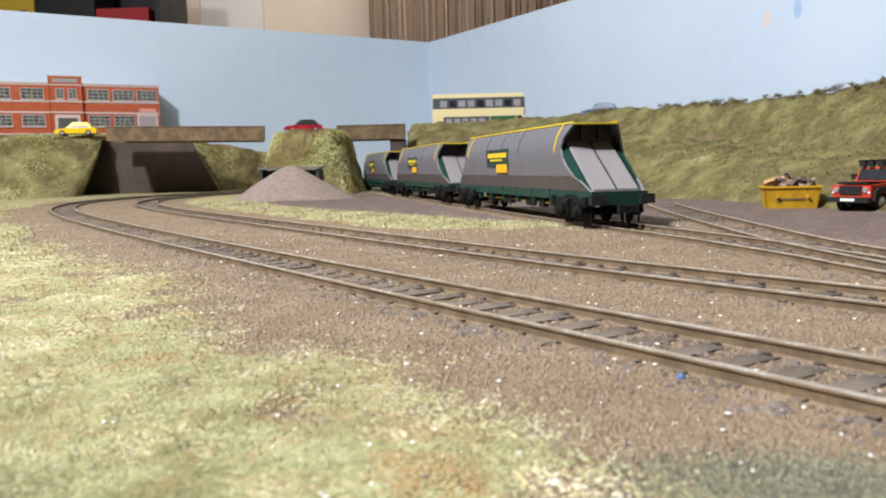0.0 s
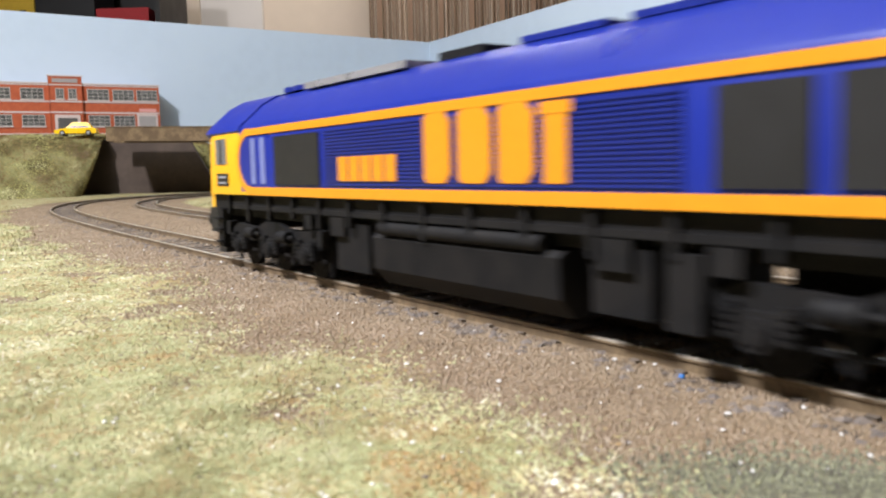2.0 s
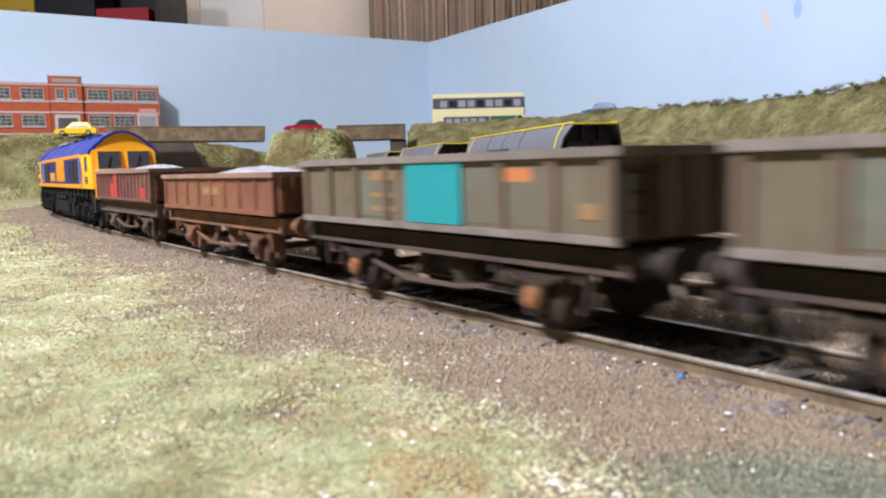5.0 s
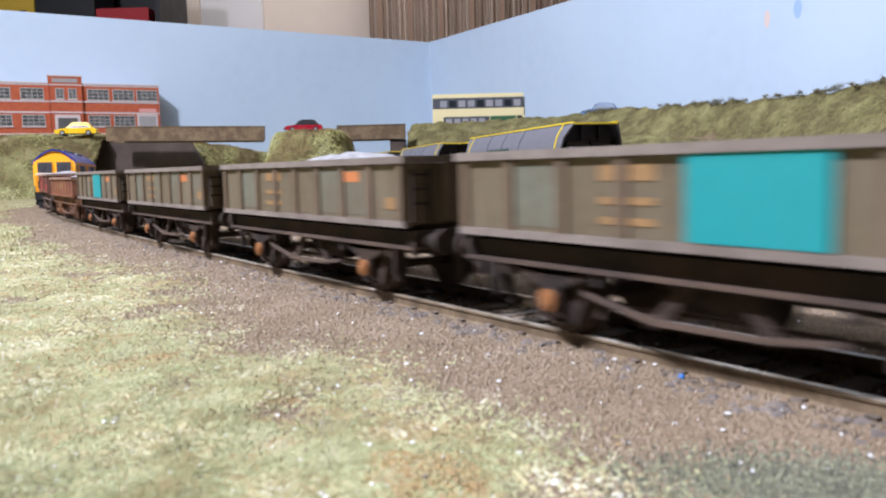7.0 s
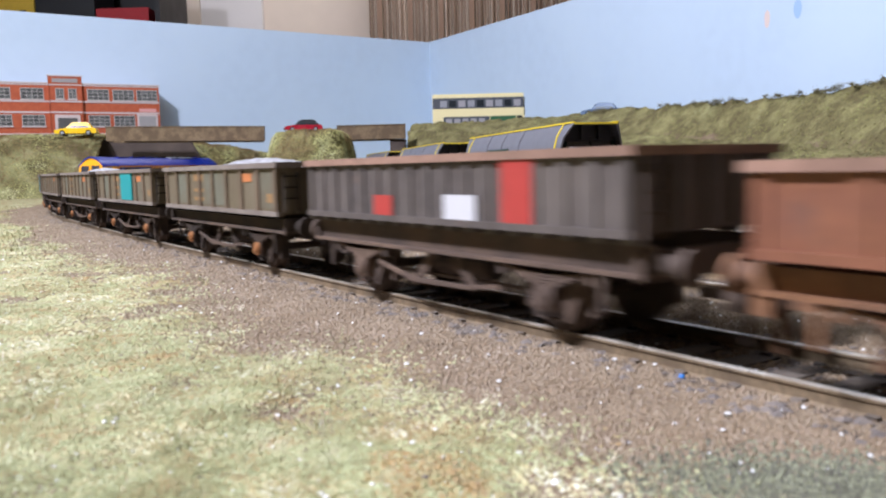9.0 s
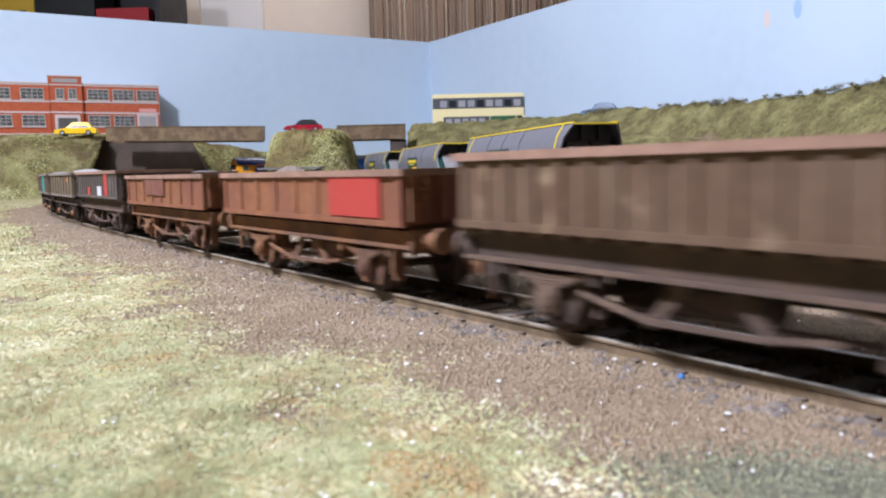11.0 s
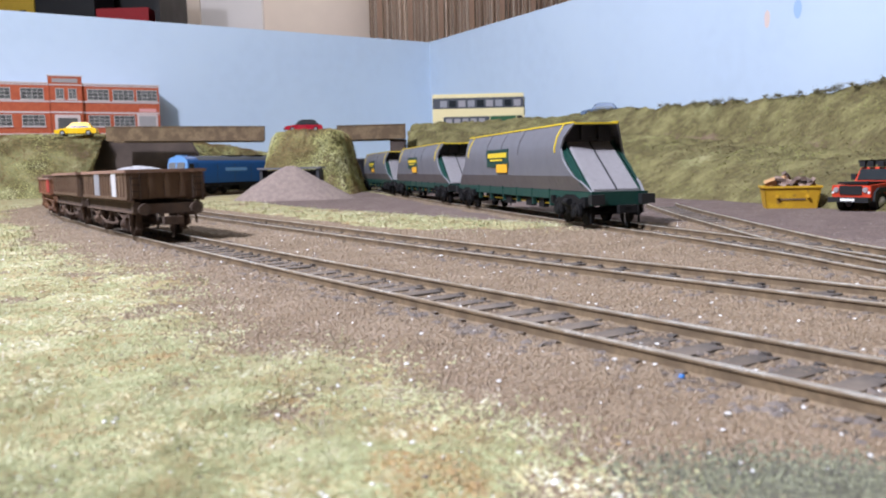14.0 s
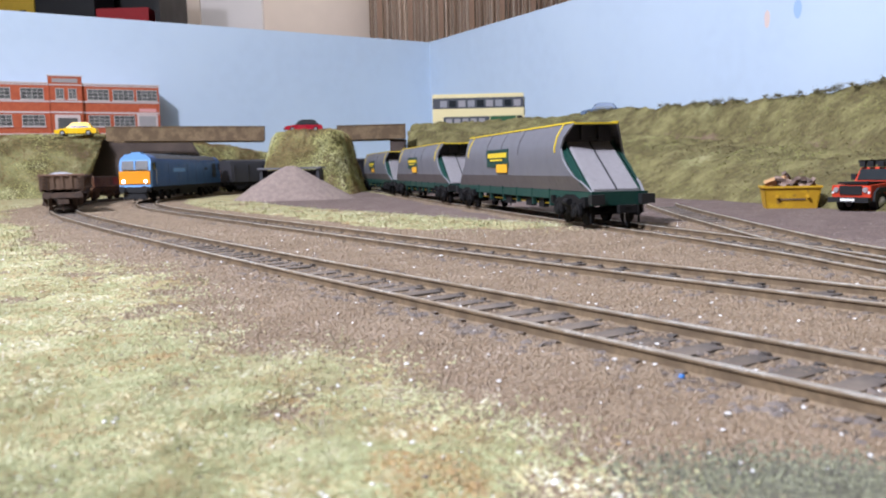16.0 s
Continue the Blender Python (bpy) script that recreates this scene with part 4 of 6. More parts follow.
        for i in range(16):
            x = -120 + i * 16
            part("gusset", one_box(x, x + 1.4, *sorted((s * 15.5, s * 16.8)), 16.0 - (i % 3), 21.6), M["frame_black"], L)
        for x, lo_z, wid in ((-134, 5, 5), (128, 5, 5), (-47, 12.4, 8), (44, 12.8, 7), (62, 13.6, 4), (-66, 13.4, 5)):
            part("equipment_case", one_box(x, x + wid, *sorted((s * 13.2, s * 16.2)), lo_z, 17.3, bevel=0.4), M["frame_black"], L)
        for z in (6.4, 10.2, 13.8):
            for x in (-133.5, 129):
                part("cab_step", one_box(x - 0.5, x + 4.5, *sorted((s * 15.8, s * 17.2)), z, z + 0.7), M["frame_black"], L)
        bm = bmesh.new()
        cyl(bm, 0, s * 15.4, 15.6, 1.5, 54, "x", 12)
        part("air_reservoir", bm, M["frame_black"], L, smooth=True)
        part("step", one_box(-60, -54, *sorted((s * 13, s * 16.4)), 5, 16), M["frame_black"], L)
    bm = bmesh.new()
    prism(bm, [(15.4, 6.4), (15.8, 13.4), (14.6, 14.4), (-14.6, 14.4), (-15.8, 13.4), (-15.4, 6.4), (-12, 2.8), (12, 2.8)], -31, 31, "x")
    rounded(bm, 0.8, 2)
    part("fuel_tank", bm, M["frame_black"], L, smooth=True)
    part("battery_box", one_box(34, 50, -15, 15, 4.6, 16, bevel=0.6), M["frame_black"], L)
    part("battery_box", one_box(-50, -38, -15, 15, 5.4, 16, bevel=0.6), M["frame_black"], L)
    part("floor_frame", one_box(-134, 134, -13, 13, 15, 22), M["frame_black"], L)
    part("roof_panel", one_box(30, 84, -6.5, 6.5, 51.2, 52.9, bevel=0.5), M["silver"], L, "pale silver roof cover")
    for x in (92, 99):
        bm = bmesh.new()
        cyl(bm, x, 0, 52.4, 5.5, 1.4, "z", 20)
        part("roof_fan", bm, M["blue_rib"], L)
    for x in (-20, -48, -76):
        part("roof_hatch", one_box(x - 11, x + 11, -5, 5, 51.3, 52.5, bevel=0.4), M["blue_rib"], L)
    part("exhaust", one_box(4, 20, -4, 4, 51.4, 53.2, bevel=0.5), M["frame_black"], L)
    return L


def running_gear(W, x, s, gear, dust, kind):
    """One corner of a wagon: axle guard, leaf spring, axle box, brake shoes and spring hangers."""
    bm = bmesh.new()
    y0, y1 = sorted((s * 12.2, s * 13.0))
    prism(bm, [(x - 8.4, 11.2), (x - 6.4, 11.2), (x - 3.0, 6.0), (x - 3.0, 2.6), (x + 3.0, 2.6), (x + 3.0, 6.0), (x + 6.4, 11.2), (x + 8.4, 11.2), (x + 4.2, 2.2), (x - 4.2, 2.2)], y0, y1, "y")
    guard = part("axle_guard", bm, gear, W)
    part("guard_plate", one_box(x - 5.2, x + 5.2, y0, y1, 8.6, 11.2), gear, guard)
    bm = bmesh.new()
    for k, ln in enumerate((10.5, 8.6, 6.6, 4.6)):
        z = 10.2 - k * 0.62
        prism(bm, [(x - ln, z + 0.5), (x - ln * 0.5, z - 0.1), (x, z - 0.35), (x + ln * 0.5, z - 0.1), (x + ln, z + 0.5), (x + ln, z + 0.95), (x + ln * 0.5, z + 0.4), (x, z + 0.15), (x - ln * 0.5, z + 0.4), (x - ln, z + 0.95)],
              *sorted((s * 13.3, s * 14.9)), "y")
    part("leaf_spring", bm, dust if kind != "panel" else gear, W)
    bm = bmesh.new()
    box(bm, x - 2.4, x + 2.4, *sorted((s * 13.1, s * 15.0)), 4.0, 8.2)
    rounded(bm, 0.6)
    box_part = part("axle_box", bm, dust if kind != "panel" else gear, W)
    bm = bmesh.new()
    cyl(bm, x, s * 15.3, 6.1, 1.9, 0.9, "y", 16)
    cyl(bm, x, s * 15.9, 6.1, 1.1, 0.5, "y", 12)
    part("axle_cover", bm, M["axle_orange"] if kind == "panel" else dust, box_part, "orange axle box cover" if kind == "panel" else "")
    for q in (-11.2, 11.2):
        part("spring_hanger", one_box(x + q - 0.8, x + q + 0.8, *sorted((s * 13.0, s * 15.2)), 9.4, 11.5), gear, W)
    for q in (-1, 1):
        bm = bmesh.new()
        prism(bm, [(x + q * 7.0, 10.8), (x + q * 8.2, 10.8), (x + q * 8.6, 3.6), (x + q * 7.2, 3.2), (x + q * 6.9, 6.4)], *sorted((s * 8.6, s * 11.2)), "y")
        part("brake_shoe", bm, gear, W)


def box_wagon(kind, paint, rim, gear, label, patches=(), load=True, pale=None):
    """Open two-axle box wagon. kind 'ribbed' has many close ribs, 'panel' has wide panels."""
    W = empty("box_wagon", label, "wagon", group="open box wagons in the moving train")
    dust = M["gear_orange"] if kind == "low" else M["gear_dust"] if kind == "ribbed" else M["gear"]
    L, w, zb, zt = 53.8, 17.0, 18.4 if kind == "ribbed" else 17.2, 29.6 if kind != "low" else 27.0
    t = 0.9
    for s in (-1, 1):
        part("side", one_box(-L, L, *sorted((s * (w - t), s * w)), zb, zt), paint, W)
        part("end", one_box(*sorted((s * (L - t), s * L)), -w + t, w - t, zb, zt), paint, W)
        # rim
        part("rim", one_box(-L - 1.2, L + 1.2, *sorted((s * (w - 1.2), s * (w + 1.0))), zt + 0.02, zt + 1.5, bevel=0.25), rim, W)
        part("rim", one_box(*sorted((s * (L - 1.2), s * (L + 1.1))), -w + 1.2, w - 1.2, zt + 0.02, zt + 1.5, bevel=0.25), rim, W)
        part("sill", one_box(-L - 0.4, L + 0.4, *sorted((s * (w - 1), s * (w + 0.7))), zb - 0.9, zb + 0.4), rim if kind == "panel" else paint, W)
        n = 17 if kind == "ribbed" else 9
        for i in range(n):
            x = -L + 1.2 + (2 * L - 2.4) * i / (n - 1)
            hw = 0.95 if kind == "ribbed" else 1.1
            pr = {"ribbed": 0.45, "low": 0.4, "panel": 0.6}[kind]
            part("rib", one_box(x - hw, x + hw, *sorted((s * (w - 0.1), s * (w + pr))), zb + 0.3, zt, bevel=0.2), paint if kind != "panel" else M["olive_rib"], W)
            if kind == "ribbed":
                part("foot", one_box(x - 1.9, x + 1.9, *sorted((s * (w - 2.6), s * (w - 0.2))), zb - 1.9, zb - 0.95), paint, W)
        for i in range(5):
            y = -w + 3 + (2 * w - 6) * i / 4
            part("end_rib", one_box(*sorted((s * (L - 0.1), s * (L + 0.9))), y - 1.1, y + 1.1, zb + 0.3, zt, bevel=0.25), paint, W)
        # solebar, flanges in a lighter dust colour that paints them lit, headstock
        part("solebar", one_box(-L - 1, L + 1, *sorted((s * 12.0, s * 14.6)), 12.2, zb - 1.95), gear, W)
        part("solebar_flange", one_box(-L - 1, L + 1, *sorted((s * 12.0, s * 15.8)), 11.5, 12.18), dust, W, "dusty lower flange of the solebar, coloured lighter to look lit")
        part("headstock", one_box(*sorted((s * (L - 1), s * (L + 0.8))), -15.5, 15.5, 11.0, 15.6, bevel=0.3), gear, W)
        buffers(W, s * (L + 0.6), 13.4, gear, s, 2.7)
        coupling(W, s * (L + 0.4), s, gear)
        bm = bmesh.new()
        bend = [(s * (L + 1.2 + 1.8 * math.sin(k * 0.45)), 11.4 - k * 1.0) for k in range(8)]
        prism(bm, [(u - 0.5, v) for u, v in bend] + [(u + 0.5, v) for u, v in bend[::-1]], 4.7, 5.7, "y")
        part("brake_hose", bm, M["gear_dark"], W, "hanging black brake hose")
        for x in (-32, 32):
            running_gear(W, x, s, gear, dust, kind)
        # brake linkage between the axles
        for q in (-1, 1):
            bm = bmesh.new()
            prism(bm, [(q * 3, 11.2), (q * 6, 11.2), (q * 10.6, 5.4), (q * 9.0, 4.6)], *sorted((s * 12.8, s * 13.6)), "y")
            part("v_hanger", bm, gear, W)
        bm = bmesh.new()
        cyl(bm, 9.8, s * 13.4, 5.4, 1.1, 2.6, "y", 10)
        part("brake_pivot", bm, dust, W)
        bm = bmesh.new()
        prism(bm, [(-20, 6.4), (-9, 5.2), (9.8, 4.9), (24, 7.6), (24, 8.4), (9.8, 5.9), (-9, 6.0), (-20, 7.2)], *sorted((s * 14.4, s * 15.0)), "y")
        part("brake_lever", bm, dust, W, "long dusty brake lever")
        part("brake_rod", one_box(-26, 26, *sorted((s * 11.2, s * 11.8)), 6.2, 6.8), gear, W)
        for x in (-46, 46):
            part("lever_guide", one_box(x - 0.5, x + 0.5, *sorted((s * 14.6, s * 15.4)), 5.6, 11.2), gear, W)
        for z in (21.0, 24.0, 27.0):
            if z < zt - 1:
                part("ladder_rung", one_box(-L - 1.7, -L - 1.1, *sorted((s * 11.5, s * 16)), z, z + 0.5), gear, W)
        for y in (11.5, 15.6):
            part("ladder_rail", one_box(-L - 1.7, -L - 0.9, *sorted((s * y, s * (y + 0.5))), 17.5, min(28.4, zt)), gear, W)
    part("floor", one_box(-L + t, L - t, -w + t, w - t, zb - 0.5, zb + 0.8), paint, W)
    part("hopper_pan", one_box(-14, 14, -8, 8, 9.5, 16.6, bevel=1.5), M["gear_dark"], W)
    bm = bmesh.new()
    cyl(bm, 4, 4, 8.5, 3.2, 18, "x", 14)
    part("brake_cylinder", bm, gear, W, smooth=True)
    for x in (-32, 32):
        wheelset(W, x)
    for x0, x1, z0, z1, m, lab in patches:
        for s in (-1, 1):
            a, b = (x0, x1) if s > 0 else (-x1, -x0)
            mark = m in (M["tan_mark"], M["orange_mark"])
            y0, y1 = (w + 0.02, w + 0.14) if mark else (w + 0.3, w + 0.64)
            part("patch", one_box(a, b, *sorted((s * y0, s * y1)), max(z0, zb + 0.35), min(z1, zt)), m, W, lab)
    if pale:
        for s in (-1, 1):
            for i in range(8):
                x = -L + 1.2 + (2 * L - 2.4) * (i + 0.5) / 8
                if i in pale:
                    part("panel", one_box(x - 5.2, x + 5.2, *sorted((s * w, s * (w + 0.08))), zb + 1.2, zt - 1.0), M["olive_pale"], W, "grey-green faded panel")
    if load:
        rnd = random.Random(len(label))
        verts, faces = [], []
        nx, ny = 60, 20
        for i in range(nx + 1):
            for j in range(ny + 1):
                u, v = i / nx * 2 - 1, j / ny * 2 - 1
                z = zt - 1.4 + 4.8 * max(0, 1 - abs(u * 1.25) ** 1.6) * max(0, 1 - v * v) + rnd.uniform(-0.5, 0.5)
                verts.append((u * (L - 1.2) * MM, v * (w - 1.2) * MM, z * MM))
        for i in range(nx):
            for j in range(ny):
                k = i * (ny + 1) + j
                faces.append((k, k + ny + 1, k + ny + 2, k + 1))
        me = bpy.data.meshes.new("load")
        me.from_pydata(verts, [], faces)
        me.materials.append(M["stone_load"])
        ob = new("load", me)
        ob.parent = W
        ob["label"] = "heaped grey stone load"
    return W


def hopper_wagon():
    H = empty("hopper_wagon", "grey and dark green covered-end stone hopper wagon standing on the siding", "wagon", group="hopper wagons on the siding")
    L, w = 126.0, 13.4
    side = [(w - 0.2, 15.8), (w + 2.4, 23.0), (w + 3.0, 31.0), (w + 3.0, 37.0), (w + 1.6, 42.0), (w - 1.2, 46.8), (w - 2.0, 48.2)]
    for s in (-1, 1):
        # bodyside in two bands, cut back at both ends in a curve
        edge = {15.8: L - 3, 19.4: L - 9, 23.0: L - 18, 27: L - 25, 31: L - 30, 36.5: L - 33, 41.5: L - 32, 46.8: L - 28, 48.2: L - 27}
        zs = sorted(edge)
        ys = np.interp(zs, [z for _, z in side], [y for y, _ in side])
        for lo, hi, m, lab in ((15.8, 23.0, M["hop_dusty"], "brown-dusted lower bodyside"), (23.0, 48.2, M["hop_grey"], "plain grey bodyside")):
            bm = bmesh.new()
            zz = [z for z in zs if lo <= z <= hi]
            grid = []
            for off in (0, -0.9):
                for z in zz:
                    y = s * (float(np.interp(z, zs, ys)) + off)
                    grid.append([bm.verts.new((x, y, z)) for x in (-edge[z], -edge[z] * 0.3, edge[z] * 0.3, edge[z])])
            n = len(zz)
            for k in (0, n):
                for i in range(n - 1):
                    for j in range(3):
                        bm.faces.new((grid[k + i][j], grid[k + i][j + 1], grid[k + i + 1][j + 1], grid[k + i + 1][j]))
            for j in range(3):
                bm.faces.new((grid[0][j], grid[0][j + 1], grid[n][j + 1], grid[n][j]))
                bm.faces.new((grid[n - 1][j], grid[n - 1][j + 1], grid[2 * n - 1][j + 1], grid[2 * n - 1][j]))
            for i in range(n - 1):
                for j in (0, 3):
                    bm.faces.new((grid[i][j], grid[i + 1][j], grid[n + i + 1][j], grid[n + i][j]))
            part("bodyside", bm, m, H, lab, smooth=True)
        # pale edge of the cut-back end
        for way in (-1, 1):
            for z0, z1 in zip(zs, zs[1:]):
                bm = bmesh.new()
                y0, y1 = s * float(np.interp(z0, zs, ys)), s * float(np.interp(z1, zs, ys))
                a, b = Vector((way * edge[z0], y0, z0)), Vector((way * edge[z1], y1, z1))
                vs = []
                for p in (a, b):
                    for dx, dy in ((0.35 * way, 0.12 * s), (0.35 * way, -1.0 * s), (-0.2 * way, -1.0 * s), (-0.2 * way, 0.12 * s)):
                        vs.append(bm.verts.new((p.x + dx, p.y + dy, p.z)))
                bm.faces.new(vs[:4]), bm.faces.new(vs[4:])
                for i in range(4):
                    bm.faces.new((vs[i], vs[(i + 1) % 4], vs[4 + (i + 1) % 4], vs[4 + i]))
                part("end_flange", bm, M["hop_edge"], H, "grey end flange")
        part("top_rail", one_box(-L + 27, L - 27, *sorted((s * (w - 2.8), s * (w - 1.6))), 48.2, 49.0), M["line_yellow"], H, "yellow top rail")
        for x in (-L + 40, -40, -8, 26, L - 40):
            bm = bmesh.new()
            out = [(w - 1.8, 48.4), (w - 0.9, 47.0), (w + 1.9, 42.2), (w + 3.35, 37.2), (w + 3.35, 34.5), (w + 2.8, 34.5), (w + 2.8, 36.8), (w + 1.3, 41.8), (w - 2.2, 47.9)]
            prism(bm, [(s * y, z) for y, z in out], x - 0.7, x + 0.7, "x")
            part("strap", bm, M["line_yellow"] if abs(x) > 80 else M["hop_grey"], H, "yellow marker strap" if abs(x) > 80 else "")
        a = part("logo_panel", one_box(-38, 8, *sorted((s * (w + 2.9), s * (w + 3.3))), 28.0, 38.5), M["hop_green"], H, "dark green operator panel")
        part("logo_shape", one_box(-35, 5, *sorted((s * (w + 3.3), s * (w + 3.5))), 33.6, 36.4), M["line_yellow"], a, "yellow logo bar")
        part("logo_shape", one_box(-30, -4, *sorted((s * (w + 3.3), s * (w + 3.5))), 31.6, 32.7), M["line_yellow"], a, "yellow logo bar")
        part("logo_shape", one_box(-16, 6, *sorted((s * (w + 3.3), s * (w + 3.6))), 24.6, 29.6), M["yellow"], a, "orange-yellow logo block")
        # green frame
        part("sole_bar", one_box(-L, L, *sorted((s * (w - 2), s * (w + 0.3))), 11.4, 15.7, bevel=0.25), M["hop_green"], H, "dark green frame member")
        part("yellow_pipe", one_box(-70, 74, *sorted((s * (w - 3), s * (w - 2.2))), 8.4, 9.1), M["line_yellow"], H, "yellow pipe")
        for way in (-1, 1):
            part("data_plate", one_box(*sorted((way * 108, way * 114)), *sorted((s * (w - 0.2), s * (w + 0.3))), 18, 20.4), M["black"], H)
    for way in (-1, 1):
        # slope sheet with fluted ribs, hood and end platform
        ang = math.atan2(24, 34)
        m4 = Matrix.Translation((way * (L - 4), 0, 16.0)) @ (Matrix.Rotation(radians(0), 4, "Z") if way < 0 else Matrix.Rotation(radians(180), 4, "Z")) @ Matrix.Rotation(-ang, 4, "Y")
        bm = bmesh.new()
        box(bm, 0, 42, -11.2, 11.2, -0.8, 0, m4)
        part("slope_sheet", bm, M["hop_slope"], H, "pale grey fluted slope sheet")
        for i in range(22):
            y = -10.6 + i * 1.01
            bm = bmesh.new()
            box(bm, 0.5, 40, y - 0.27, y + 0.27, -0.1, 0.7, m4)
            part("flute", bm, M["hop_slope"], H)
        bm = bmesh.new()
        box(bm, 0.5, 40, -0.35, 0.35, 0.1, 1.1, m4)
        part("centre_seam", bm, M["hop_dark"], H)
        for s in (-1, 1):
            bm = bmesh.new()
            prism(bm, [(way * (L - 3.5), 15.8), (way * (L - 18), 23.0), (way * (L - 33), 36.5), (way * (L - 36), 40.0), (way * (L - 36), 34)], *sorted((s * 12.2, s * 13.0)), "y")
            part("end_cheek", bm, M["hop_green"], H, "dark green side cheek of the slope")
        bm = bmesh.new()
        prism(bm, [(0, -12.4), (8, -14.6), (20, -15.6), (36, -15.6), (42, -15.0), (42, 15.0), (36, 15.6), (20, 15.6), (8, 14.6), (0, 12.4)], -1.9, -1.0, "z", m4)
        part("slope_surround", bm, M["hop_green"], H, "dark green plate round the slope sheet")
        part("hood_plate", one_box(*sorted((way * (L - 38), way * (L - 36.8))), -w - 1.4, w + 1.4, 33, 42, bevel=0.2), M["hop_dark"], H, "dark inner hood plate")
        part("hood_plate", one_box(*sorted((way * (L - 38), way * (L - 36.8))), -w + 1.6, w - 1.6, 42.02, 48, bevel=0.2), M["hop_dark"], H)
        for y in (-4.5, 4.5):
            part("hood_rib", one_box(*sorted((way * (L - 36.8), way * (L - 33))), y - 0.5, y + 0.5, 40.5, 47.9), M["hop_dark"], H)
        part("hood_top", one_box(*sorted((way * (L - 40), way * (L - 27))), -w + 2.2, w - 2.2, 47.6, 48.2), M["hop_dark"], H)
        part("hood_edge", one_box(*sorted((way * (L - 27), way * (L - 26))), -w + 2.2, w - 2.2, 47.6, 48.4), M["line_yellow"], H, "yellow front edge of the hood")
        part("headstock", one_box(*sorted((way * (L - 2.5), way * L)), -w, w, 9.5, 15.7, bevel=0.3), M["hop_green"], H, "dark green headstock")
        for s in (-1, 1):
            part("buffer", one_box(*sorted((way * L, way * (L + 4))), *sorted((s * 9, s * 15.4)), 10.2, 14.6, bevel=0.4), M["black"], H, "black oblong buffer")
        coupling(H, way * L, way)
        bm = bmesh.new()
        cyl(bm, way * (L + 5.5), 0, 5.6, 0.45, 7.5, "z", 8)
        part("coupling_hook", bm, M["silver"], H, "bright metal coupling hook")
        bogie_frame(H, way * (L - 26), 5.8, M["frame_black"], spread=12, three=False)
    part("roof_inner", one_box(-L + 40, L - 40, -w + 2.4, w - 2.4, 46.2, 47.4), M["hop_dark"], H)
    part("belly", one_box(-70, 70, -8.5, 8.5, 8.5, 15.8, bevel=2), M["frame_black"], H)
    for s in (-1, 1):
        for x in range(-70, 71, 28):
            part("frame_bracket", one_box(x - 0.8, x + 0.8, *sorted((s * 10.6, s * 13.4)), 7.6, 11.4), M["hop_green"], H, "dark green frame bracket")
            part("side_stay", one_box(x - 0.5, x + 0.5, *sorted((s * 12.6, s * 14.0)), 11.6, 16.2), M["hop_green"], H)
        for x, wid in ((-52, 12), (-18, 16), (26, 10), (48, 8)):
            part("valve_case", one_box(x, x + wid, *sorted((s * 8.8, s * 11.8)), 6.2, 11.0, bevel=0.5), M["frame_black"], H)
    return H


